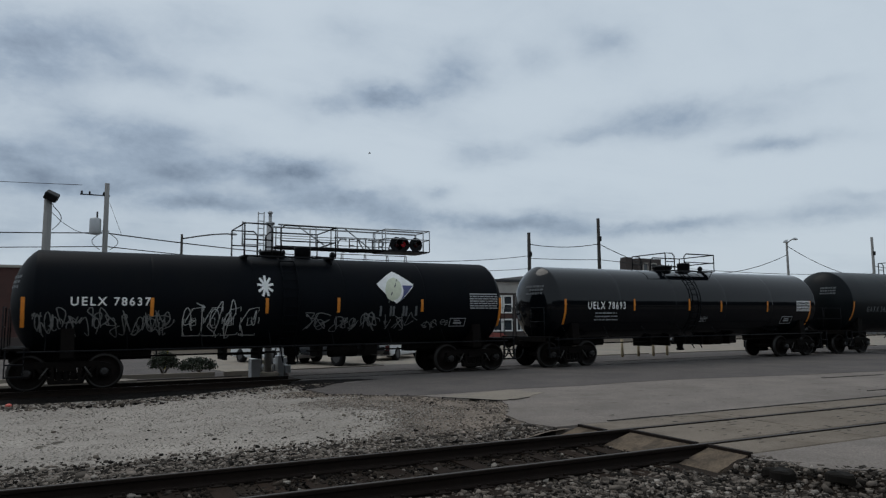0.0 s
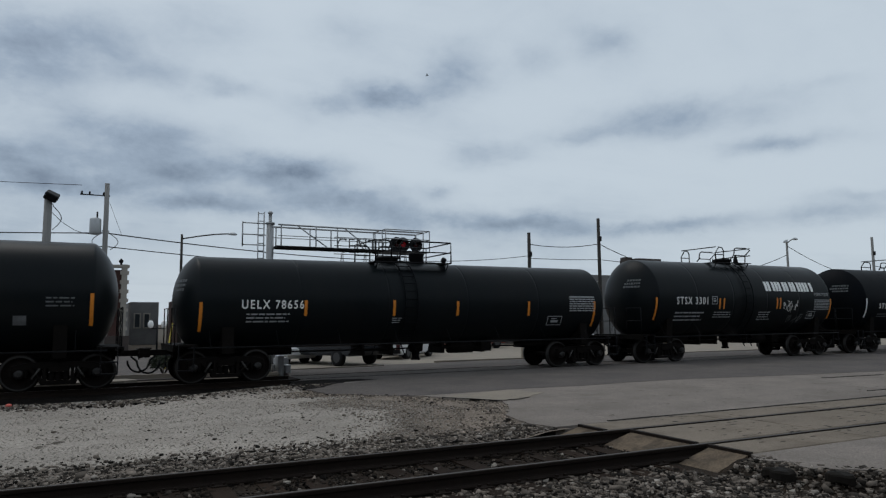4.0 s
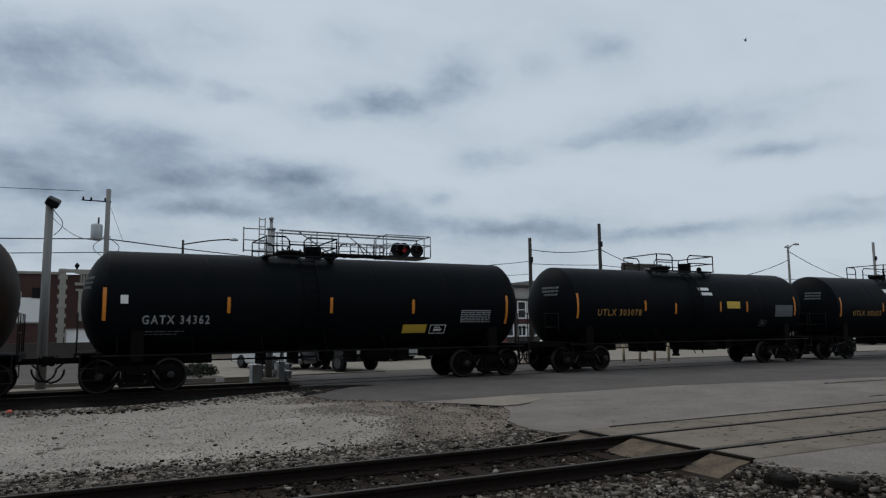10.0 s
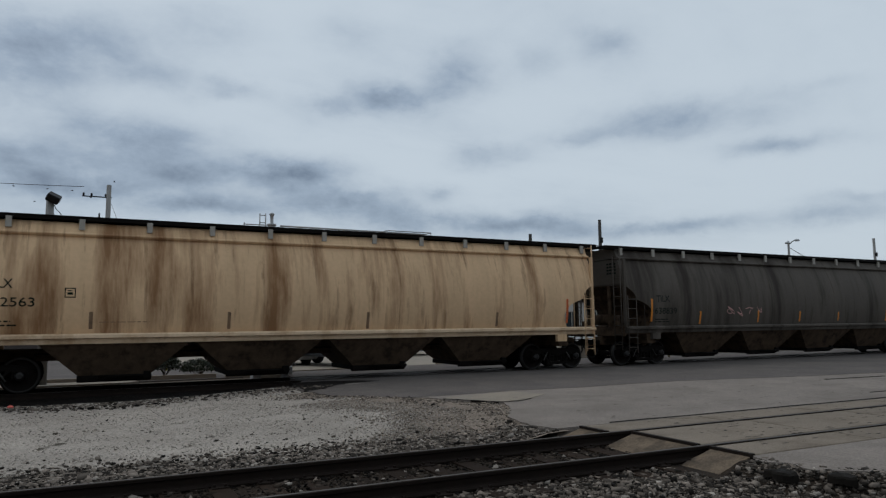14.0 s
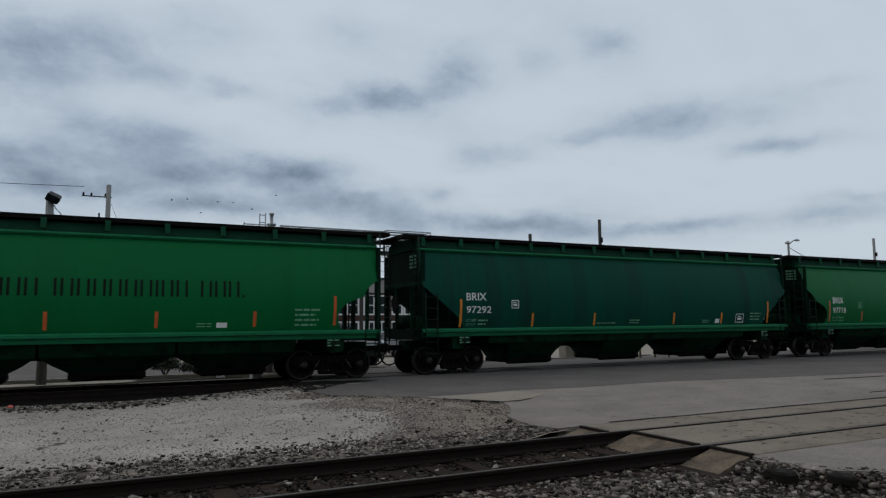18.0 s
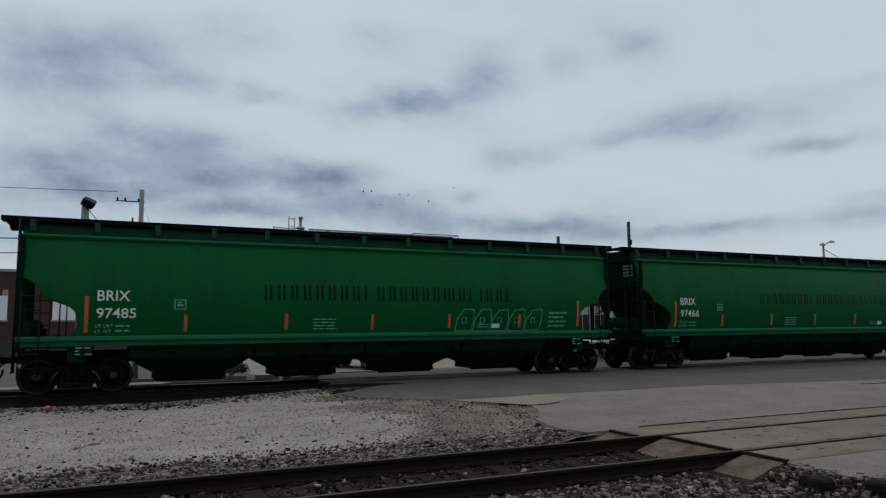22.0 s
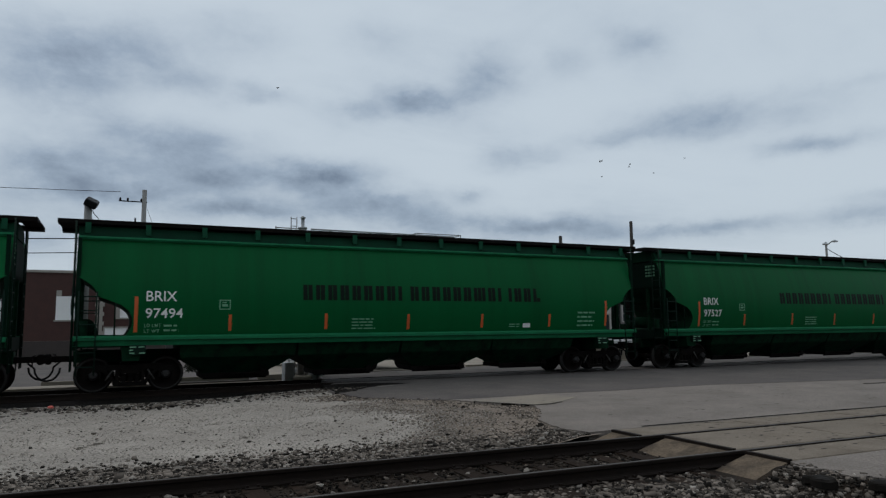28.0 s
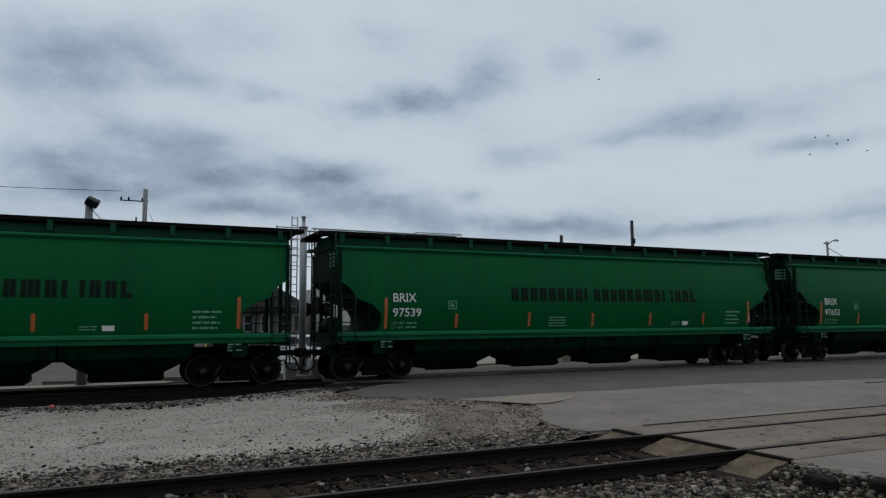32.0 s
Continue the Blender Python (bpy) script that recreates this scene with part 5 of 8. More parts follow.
def ladder_parts(x, y, z0, z1, w=0.42, step=0.34, r=0.017, ax="x", mat="dark_metal"):
    """Stiles as one mesh, and one rung mesh with the places where it repeats."""
    bm = bmesh.new()
    for s in (-w / 2, w / 2):
        a = (x + s, y, z0) if ax == "x" else (x, y + s, z0)
        b = (x + s, y, z1) if ax == "x" else (x, y + s, z1)
        tube(bm, a, b, r * 1.3, 6)
    stiles = finish(bm, "ladder", mat)
    rung = finish(made(tube, (-w / 2, 0, 0) if ax == "x" else (0, -w / 2, 0), (w / 2, 0, 0) if ax == "x" else (0, w / 2, 0), r, 5), "rung", mat)
    n = int((z1 - z0 - step * 0.6) / step) + 1
    return stiles, rung, [(x, y, z0 + step * 0.6 + step * k) for k in range(n)]


def add_ladder(parent, name, label, lp):
    ob = put(name, lp[0], parent, label)
    for q in lp[2]:
        put("rung", lp[1], ob, "", pose(*q))
    return ob


def tank_car(u0, u1, r, ztop, mat, marks, label, style, loops, rise):
    """style: 'wide' or 'syrup' top fittings; loops: where the two railings start and end; rise: their height."""
    u, half = (u0 + u1) / 2, (u1 - u0) / 2
    zc = ztop - r
    car = thing("tank_car", pose(u, TRACK_Y, 0), label, "tank car", "cars of the freight train")
    th = half - 0.72
    put("tank", tank_mesh(th, r, zc, mat), car, "rounded riveted tank shell")
    curve = lambda z: -math.sqrt(max(r * r - (z - zc) ** 2, 0.04))
    for s in (-1, 1):
        add_truck(car, s * (half - 2.1), u)
    add_ends(car, half)
    for s in (-1, 1):
        e = s * half
        bm = bmesh.new()      # stub sill
        box(bm, *sorted((e - s * 0.75, e - s * 4.2)), -0.28, 0.28, 0.72, 1.08)
        part("stub_sill", bm, "iron", car)
        bm = bmesh.new()      # end platform
        box(bm, *sorted((e - s * 0.62, e - s * 1.25)), -1.42, 1.42, 1.06, 1.11)
        box(bm, *sorted((e - s * 0.60, e - s * 0.66)), -1.42, 1.42, 0.93, 1.11)
        part("end_platform", bm, "iron", car, "grated end platform")
        bm = bmesh.new()      # saddle that carries the shell on the truck
        x = s * (half - 2.1)
        pts = [(-1.25, 0.82), (1.25, 0.82)]
        for k in range(9):
            a = math.pi * (0.17 + 0.66 * (8 - k) / 8)
            pts.append((-(r + 0.02) * math.cos(math.pi - a), zc - (r + 0.02) * math.sin(a)))
        top = [(y, max(z, 0.9)) for y, z in pts[2:]]
        a_, b_ = [], []
        for y, z in [(-1.3, 0.84), (1.3, 0.84)] + sorted(top, key=lambda q: -q[0]):
            a_.append(bm.verts.new((x - 0.16, y, z)))
            b_.append(bm.verts.new((x + 0.16, y, z)))
        bm.faces.new(a_)
        bm.faces.new(b_[::-1])
        for k in range(len(a_)):
            j = (k + 1) % len(a_)
            bm.faces.new((a_[j], a_[k], b_[k], b_[j]))
        part("saddle", bm, "iron", car)
        bm = bmesh.new()      # end rail
        y = 1.30
        pipe(bm, [(e - s * 0.66, -y, 1.1), (e - s * 0.66, -y, 2.15), (e - s * 0.66, -0.5, 2.15), (e - s * 0.66, -0.5, 1.1)], 0.018)
        part("end_handrail", bm, "dark_metal", car, "bent pipe handrail")
        bm = bmesh.new()
        pipe(bm, [(e - s * 0.66, 0.5, 1.1), (e - s * 0.66, 0.5, 2.15), (e - s * 0.66, y, 2.15), (e - s * 0.66, y, 1.1)], 0.018)
        part("end_handrail", bm, "dark_metal", car, "bent pipe handrail")
        bm = bmesh.new()
        pipe(bm, [(e - s * 0.66, -y, 1.65), (e - s * 0.66, -0.5, 1.65)], 0.015)
        part("end_handrail", bm, "dark_metal", car, "bent pipe handrail")
        for y in (-1.46, 1.46):
            bm = bmesh.new()  # corner steps
            x = e - s * 0.95
            for q in (-0.2, 0.2):
                box(bm, x + q - 0.015, x + q + 0.015, y - 0.03, y + 0.03, 0.38, 1.1)
            for z in (0.40, 0.70):
                box(bm, x - 0.2, x + 0.2, y - 0.09, y + 0.09, z, z + 0.03)
            part("corner_step", bm, "dark_metal", car)
    for y in (-1, 1):
        bm = bmesh.new()      # long handrail below the shell
        yy = y * (r + 0.06)
        tube(bm, (-half + 1.0, yy, 1.02), (half - 1.0, yy, 1.02), 0.022, 6)
        k = -half + 1.6
        while k < half - 1.4:
            tube(bm, (k, yy, 1.02), (k, y * r * 0.8, zc - r * 0.6), 0.007, 5)
            k += 1.9
        part("side_handrail", bm, "dark_metal", car, "thin pipe handrail along the tank")
    # bottom outlet and brake gear
    bm = bmesh.new()
    lathe(bm, [(0.26, 0.96), (0.24, 0.70), (0.14, 0.66), (0.12, 0.48), (0.16, 0.46), (0.16, 0.40)], "z", 14, (0.1, 0, 0))
    part("bottom_outlet", bm, "iron", car)
    bm = bmesh.new()
    tube(bm, (1.2, -0.35, 0.80), (2.1, -0.35, 0.80), 0.20, 12)
    box(bm, 2.3, 2.7, -0.7, -0.35, 0.66, 0.98)
    tube(bm, (-2.2, -0.3, 0.78), (-0.8, -0.3, 0.78), 0.03, 6)
    tube(bm, (0.4, -0.6, 0.82), (half - 2.4, -0.3, 0.80), 0.025, 6)
    tube(bm, (-half + 2.4, -0.3, 0.80), (-0.4, -0.5, 0.82), 0.025, 6)
    for k in (-2.0, -1.0, 0.9, 1.6, 2.5):
        box(bm, k - 0.05, k + 0.05, -0.5, 0.5, 0.62, 0.99)
    part("brake_gear", bm, "iron", car, "air reservoir and brake rods under the tank")
    # top fittings: two railed loops, manway, housing and valves
    l0, l1, r0, r1 = loops
    zt = ztop + rise
    syrup = style == "syrup"
    mx = (r0 + 0.35 * (r1 - r0)) if syrup else l1 + 0.25
    bm = bmesh.new()
    k = 0.36
    lathe(bm, [(k, ztop - 0.1), (k, ztop + 0.12), (k + 0.05, ztop + 0.13), (k + 0.05, ztop + 0.18), (k * 0.8, ztop + 0.22), (0.10, ztop + 0.25)], "z", 20, (mx, 0, 0))
    mw = part("manway", bm, "dark_metal", car, "bolted manway lid")
    for i in range(8):
        a = i * math.pi / 4
        part("bolt", made(tube, (mx + 0.38 * math.cos(a), 0.38 * math.sin(a), ztop + 0.08), (mx + 0.38 * math.cos(a), 0.38 * math.sin(a), ztop + 0.25), 0.025, 6), "dark_metal", mw)
    for y0, y1 in ((-0.98, -0.72), (0.72, 0.98)):
        part("platform", made(box, l0, r1, y0, y1, ztop - 0.06, ztop - 0.02), "dark_metal", car, "grated walkway beside the manway")
    for x in (l0 + 0.08, r1 - 0.08):
        part("platform", made(box, x - 0.10, x + 0.10, -0.72, 0.72, ztop - 0.055, ztop - 0.015), "dark_metal", car, "grated walkway across the tank")
        for y in (-0.9, 0.9):
            part("platform_bracket", made(tube, (x, y, ztop - 0.05), (x, y * 0.85, zc + math.sqrt(r * r - (0.85 * 0.9) ** 2) - 0.02), 0.02, 5), "dark_metal", car)
    for y in (-0.95, 0.95):
        for i, (xa, xb) in enumerate(((l0, l1), (r0, r1))):
            b = bmesh.new()
            c = min(0.28, (xb - xa) * 0.4)
            if syrup and i == 0:
                pts = [(xa, y, ztop - 0.04), (xa - 0.04, y, zt - 0.28), (xa + c, y, zt), (xb - 0.08, y, zt - 0.02), (xb, y, zt - 0.14), (xb, y, ztop - 0.04)]
            elif syrup:
                pts = [(xa - 0.15, y, ztop + 0.16), (xa, y, ztop + 0.3), (xa + 0.06, y, zt - 0.06), (xa + 0.16, y, zt), (xb - 0.2, y, zt), (xb, y, zt - 0.08), (xb - 0.32, y, zt - 0.32), (xb - 0.34, y, ztop - 0.04)]
            elif i == 0:
                pts = [(xa, y, ztop - 0.04), (xa, y, zt), (xb - 0.12, y, zt), (xb, y, zt - 0.12), (xb, y, ztop - 0.04)]
            else:
                pts = [(xa, y, ztop - 0.04), (xa, y, zt - 0.12), (xa + 0.12, y, zt), (xb, y, zt), (xb, y, ztop - 0.04)]
            pipe(b, pts, 0.026)
            rl = part("railing", b, "dark_metal", car, "bent pipe railing on the tank top")
            part("mid_rail", made(tube, (xa, y, ztop + rise * 0.48), (xb - (0.34 if syrup and i else 0), y, ztop + rise * 0.48), 0.02, 6), "dark_metal", rl)
    for x, z in ((l0, zt), (r1, zt), (r1, ztop + rise * 0.5)):
        part("railing", made(tube, (x, -0.95, z), (x, 0.95, z), 0.022, 6), "dark_metal", car)
    if not syrup:
        bm = bmesh.new()
        lathe(bm, [(0.26, ztop - 0.05), (0.26, ztop + 0.30), (0.27, ztop + 0.31), (0.27, ztop + 0.36), (0.08, ztop + 0.38)], "z", 16, (r0 + (r1 - r0) * 0.55, 0, 0))
        part("valve_housing", bm, "dark_metal", car, "round valve housing")
    vx = r1 + 0.22
    bm = bmesh.new()
    lathe(bm, [(0.06, ztop - 0.05), (0.06, ztop + 0.08), (0.11, ztop + 0.10), (0.10, ztop + 0.2), (0.03, ztop + (0.42 if syrup else 0.26))], "z", 10, (vx, 0, 0))
    part("vent_valve", bm, "dark_metal", car, "upright vent valve")
    # ladders up both sides, following the shell
    lx = (l1 + r0) / 2 + 0.35
    rung = finish(made(tube, (-0.22, 0, 0), (0.22, 0, 0), 0.014, 5), "rung", "black")
    for y in (-1, 1):
        bm = bmesh.new()
        for q in (-0.22, 0.22):
            pts = [(lx + q, y * 1.42, 0.55)]
            for k in range(10):
                a = math.radians(-52 + 118 * k / 9)
                pts.append((lx + q, y * (r + 0.07) * math.cos(a), zc + (r + 0.07) * math.sin(a)))
            pipe(bm, pts, 0.02)
        ld = part("ladder", bm, "black", car, "curved side ladder")
        for k in range(11):
            a = math.radians(-48 + 105 * k / 10)
            put("rung", rung, ld, "", pose(lx, y * (r + 0.07) * math.cos(a), zc + (r + 0.07) * math.sin(a)))
    add_marks(car, marks, curve)
    head_marks(car, th, r, zc, "dim_stencil", int(u))
    return car, u


# ---- covered hopper cars ----
def hopper_profile(z):
    """Half width of the bulging side at height z."""
    return 1.61 - 0.34 * ((z - 2.4) / 1.5) ** 2


def end_cut(z, style):
    """How far the side's end is cut back below the slope sheet: in two rounded lobes, or straight."""
    if style == "straight":
        return float(np.interp(z, [1.36, 1.5, 1.75, 2.9], [1.40, 1.52, 1.45, 0.0]))
    return float(np.interp(z, [1.36, 1.55, 1.75, 1.95, 2.15, 2.3, 2.42, 2.5, 2.56, 2.72, 2.86, 3.0, 3.06], [1.12, 1.26, 1.36, 1.37, 1.28, 1.10, 0.82, 0.58, 0.52, 0.46, 0.32, 0.10, 0.0]))


def hopper_shape(u0, u1, mat, under, style):
    """The parts that all cars of one length, paint and build share, as meshes by name."""
    half = (u1 - u0) / 2
    hb = half - 0.73
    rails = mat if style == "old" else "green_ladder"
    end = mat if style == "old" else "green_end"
    P = []
    bm = bmesh.new()
    zs = [1.36 + (4.06 - 1.36) * k / 40 for k in range(41)]
    rings = []
    for z in zs:
        w, x = hopper_profile(z), hb - end_cut(z, style)
        rings.append([bm.verts.new(c) for c in ((-x, -w, z), (x, -w, z), (x, w, z), (-x, w, z))])
    for p, q in zip(rings, rings[1:]):
        for i in range(4):
            j = (i + 1) % 4
            f = bm.faces.new((p[i], p[j], q[j], q[i]))
            f.smooth = i in (0, 2)
            # ends take darker colours that hold the shade between the cars
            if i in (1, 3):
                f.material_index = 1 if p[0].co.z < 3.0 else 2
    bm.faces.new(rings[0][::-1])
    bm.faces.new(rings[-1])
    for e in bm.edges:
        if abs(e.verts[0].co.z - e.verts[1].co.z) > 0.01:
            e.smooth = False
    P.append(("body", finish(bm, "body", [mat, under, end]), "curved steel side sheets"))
    # darker slope sheet inside, reaching out past the cut side; on green cars its colour holds the shade
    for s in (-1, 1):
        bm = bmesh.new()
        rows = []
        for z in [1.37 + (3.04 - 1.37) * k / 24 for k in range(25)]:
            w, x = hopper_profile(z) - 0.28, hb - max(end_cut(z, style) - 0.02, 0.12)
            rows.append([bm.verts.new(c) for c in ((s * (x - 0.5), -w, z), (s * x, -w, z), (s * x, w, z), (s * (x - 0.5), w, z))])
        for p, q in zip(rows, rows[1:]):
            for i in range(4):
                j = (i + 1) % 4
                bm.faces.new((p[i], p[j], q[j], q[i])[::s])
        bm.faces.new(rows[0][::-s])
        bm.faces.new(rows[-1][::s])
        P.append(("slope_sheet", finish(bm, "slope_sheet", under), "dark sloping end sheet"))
    # top chord and roof
    bm = bmesh.new()
    w = hopper_profile(4.06)
    for y in (-1, 1):
        sec = [(w - 0.10, 4.02), (w + 0.01, 4.02), (w + 0.075, 4.045), (w + 0.11, 4.085), (w + 0.105, 4.11), (w + 0.06, 4.135), (w - 0.10, 4.135)]
        e0 = [bm.verts.new((-hb, y * q, z)) for q, z in sec]
        e1 = [bm.verts.new((hb, y * q, z)) for q, z in sec]
        bm.faces.new(e0)
        bm.faces.new(e1[::-1])
        for k in range(7):
            bm.faces.new((e0[k], e0[(k + 1) % 7], e1[(k + 1) % 7], e1[k]))
    P.append(("top_chord", finish(bm, "top_chord", mat if style == "old" else "green_lip"), ""))
    bm = bmesh.new()
    pts = [(-w - 0.04, 4.10), (w + 0.04, 4.10), (w - 0.16, 4.42), (0.62, 4.50), (-0.62, 4.50), (-w + 0.16, 4.42)]
    a = [bm.verts.new((-hb, y, z)) for y, z in pts]
    b = [bm.verts.new((hb, y, z)) for y, z in pts]
    bm.faces.new(a)
    bm.faces.new(b[::-1])
    for k in range(6):
        bm.faces.new((a[(k + 1) % 6], a[k], b[k], b[(k + 1) % 6]))
    P.append(("roof", finish(bm, "roof", mat if style == "old" else "green_roof"), "sloping steel roof"))
    # hatch trough
    bm = bmesh.new()
    box(bm, -hb + 0.8, hb - 0.8, -0.34, 0.34, 4.46, 4.56)
    for k in range(10):
        x = -hb + 1.2 + (2 * hb - 2.4) * k / 9
        box(bm, x - 0.03, x + 0.03, -0.40, 0.40, 4.46, 4.60)
    P.append(("hatch_cover", finish(bm, "hatch_cover", mat), "long loading hatch"))
    # running boards with their brackets
    for y in (-1, 1):
        bm = bmesh.new()
        box(bm, -hb - 0.5, hb + 0.5, *sorted((y * 0.68, y * 1.17)), 4.47, 4.585)
        P.append(("running_board", finish(bm, "running_board", "iron"), "grated roof walkway"))
    for s in (-1, 1):
        bm = bmesh.new()
        box(bm, *sorted((s * (hb + 0.05), s * (hb + 0.5))), -0.75, 0.75, 4.54, 4.58)
        P.append(("running_board", finish(bm, "running_board", "iron"), "roof walkway across the end"))
    n = 13
    bracket = finish(made(prism, [(-0.07, 4.22), (0.07, 4.22), (0.07, 4.50), (-0.07, 4.50)], -0.03, 0.03), "board_bracket", "cream" if style == "old" else "green_bracket")
    for k in range(n):
        x = -hb + 0.22 + (2 * hb - 0.44) * k / (n - 1)
        for y in (-1.18, 1.18):
            P.append(("board_bracket", (bracket, pose(x, y, 0)), ""))
    # side sill with its lip
    for y in (-1, 1):
        bm = bmesh.new()
        sec = [(1.44, 1.24), (1.52, 1.24), (1.53, 1.27), (1.54, 1.37), (1.64, 1.39), (1.64, 1.46), (1.58, 1.505), (1.44, 1.505)]
        e0 = [bm.verts.new((-hb, y * q, z)) for q, z in sec]
        e1 = [bm.verts.new((hb, y * q, z)) for q, z in sec]
        bm.faces.new(e0)
        bm.faces.new(e1[::-1])
        for k in range(8):
            bm.faces.new((e0[k], e0[(k + 1) % 8], e1[(k + 1) % 8], e1[k]))
        P.append(("side_sill", finish(bm, "side_sill", "tan_sill" if mat == "tan" else mat if style == "old" else "green_lip"), "heavy side sill"))
    # centre sill and end sills
    bm = bmesh.new()
    box(bm, -half + 0.7, half - 0.7, -0.26, 0.26, 0.78, 1.10)
    P.append(("centre_sill", finish(bm, "centre_sill", under), ""))
    for s in (-1, 1):
        bm = bmesh.new()
        box(bm, *sorted((s * (hb - 0.06), s * (hb + 0.02))), -1.52, 1.52, 1.14, 1.48)
        box(bm, *sorted((s * (hb - 1.3), s * (hb - 0.06))), -1.48, 1.48, 1.20, 1.25)
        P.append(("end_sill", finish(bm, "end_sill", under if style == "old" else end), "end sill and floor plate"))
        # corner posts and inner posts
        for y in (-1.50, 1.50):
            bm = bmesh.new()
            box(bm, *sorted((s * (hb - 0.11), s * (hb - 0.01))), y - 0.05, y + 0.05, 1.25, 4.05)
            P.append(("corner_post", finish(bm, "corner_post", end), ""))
        for y in (-0.62, 0.62):
            bm = bmesh.new()
            box(bm, *sorted((s * (hb - 0.12), s * (hb - 0.02))), y - 0.05, y + 0.05, 1.25, 3.6)
            P.append(("end_post", finish(bm, "end_post", under), ""))
        # ladders: at the corner on the side, and on the end
        for y in (-1, 1):
            P.append(("side_ladder", ladder_parts(s * (hb - 0.30), y * 1.63, 0.50, 2.65, 0.42, 0.36, 0.017, "x", rails), "corner ladder"))
            P.append(("end_ladder", ladder_parts(s * (hb + 0.05), y * 1.22, 0.6, 4.5, 0.40, 0.36, 0.017, "y", mat if style == "old" else rails), "end ladder"))
            bm = bmesh.new()
            pipe(bm, [(s * (hb - 0.95), y * 1.58, 1.5), (s * (hb - 0.95), y * 1.58, 2.52), (s * (hb - 0.30), y * 1.60, 2.52)], 0.02)
            P.append(("handrail", finish(bm, "handrail", rails), ""))
            # jacking pad below the sill over the truck
            bm = bmesh.new()
            box(bm, *sorted((s * (half - 2.05), s * (half - 2.45))), *sorted((y * 1.46, y * 1.60)), 1.0, 1.245)
            lathe(bm, [(0.045, y * 1.60), (0.045, y * 1.607)], "y", 10, (s * (half - 2.25), 0, 1.12))
            if y < 0 and style != "old":
                v, f = [], []
                for q, z, w in ((-0.19, 1.19, 0.16), (0.02, 1.19, 0.14), (-0.19, 1.03, 0.12), (0.04, 1.03, 0.15), (-0.19, 1.11, 0.08)):
                    n0 = len(v)
                    v += [(s * (half - 2.25) + q + a, -1.606, z + b) for a, b in ((0, 0), (w, 0), (w, 0.03), (0, 0.03))]
                    f.append((n0, n0 + 1, n0 + 2, n0 + 3))
                P.append(("stencil_line", mesh_from("stencil_line", v, f, "green_chalk"), "small stencilled lines on the jacking pad"))
            P.append(("jacking_pad", finish(bm, "jacking_pad", mat if style == "old" else "green_ladder"), "square pad with a hole"))
        # end slope shade plate
        bm = bmesh.new()
        prism(bm, [(s * (hb - 0.14), 1.25), (s * (hb - 1.32), 1.25), (s * (hb - 1.36), 1.36), (s * (hb - 0.5), 1.36)][::-s], -0.3, 0.3)
        P.append(("draft_gusset", finish(bm, "draft_gusset", under), ""))
    # bolsters
    for s in (-1, 1):
        bm = bmesh.new()
        prism(bm, [(s * (half - 2.1) - 0.2, 0.84), (s * (half - 2.1) + 0.2, 0.84), (s * (half - 2.1) + 0.26, 1.35), (s * (half - 2.1) - 0.26, 1.35)], -1.45, 1.45)
        P.append(("body_bolster", finish(bm, "body_bolster", under), ""))
    # bays with sloping sheets and outlet gates: three narrow ones on the straight-ended cars, else four
    span = 2 * (half - 3.3)
    bays = 3 if style == "straight" else 4
    pitch = span / bays
    for k in range(bays):
        xc = -span / 2 + pitch * (k + 0.5)
        hw = pitch / 2 - 0.02
        lw = {"old": 0.88, "straight": 0.92, "new": 0.94}[style]
        dw = {"old": 0.98, "straight": 0.72, "new": 0.55}[style]
        # half length, near side and level of each ring from the sill down to the gate
        rings = {"old": ((hw, 1.46, 1.36), (hw * 0.93, 1.40, 1.18), (lw, 0.98, 0.40)),
                 "straight": ((hw, 1.46, 1.36), (hw, 1.36, 1.0), (lw + 0.22, 1.28, 0.94), (lw + 0.04, 0.95, 0.62), (lw, dw, 0.40)),
                 "new": ((hw, 1.46, 1.36), (hw * 0.985, 1.2, 0.88), (lw + 0.38, 0.88, 0.66), (lw + 0.02, 0.62, 0.46), (lw, dw, 0.40))}[style]
        bm = bmesh.new()
        rows = [[bm.verts.new(c) for c in ((xc - x, -y, z), (xc + x, -y, z), (xc + x, y, z), (xc - x, y, z))] for x, y, z in rings]
        for p, q in zip(rows, rows[1:]):
            for i in range(4):
                j = (i + 1) % 4
                bm.faces.new((p[j], p[i], q[i], q[j]))
        bm.faces.new(rows[0])
        bm.faces.new(rows[-1][::-1])
        # on green cars the bay colour already includes the shade under the car
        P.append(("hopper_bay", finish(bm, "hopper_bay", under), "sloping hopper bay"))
        bm = bmesh.new()
        box(bm, xc - lw - 0.02, xc + lw + 0.02, -dw - 0.04, dw + 0.04, 0.27, 0.40)
        box(bm, xc - 0.9, xc + 0.9, 0.06 - dw, 0.12 - dw, 0.22, 0.27)
        tube(bm, (xc - 0.4, -dw - 0.12, 0.37), (xc + 0.9, -dw - 0.12, 0.37), 0.03, 6)
        box(bm, xc + 0.7, xc + 0.86, -dw - 0.15, -dw + 0.02, 0.30, 0.48)
        P.append(("outlet_gate", finish(bm, "outlet_gate", "iron"), "sliding outlet gate"))
    # small stencilled lines high on both ends
    for s in (-1, 1):
        v, f = [], []
        for row in range(4):
            y = -1.12
            while y < -0.62 - 0.1 * (row % 2):
                w = 0.07 + 0.05 * ((row * 3 + int(y * -20)) % 3) / 2
                n0 = len(v)
                z = 3.86 - row * 0.12
                v += [(s * (hb + 0.004), y, z), (s * (hb + 0.004), y + w, z), (s * (hb + 0.004), y + w, z + 0.07), (s * (hb + 0.004), y, z + 0.07)]
                f.append((n0, n0 + 1, n0 + 2, n0 + 3)[::s])
                y += w + 0.03
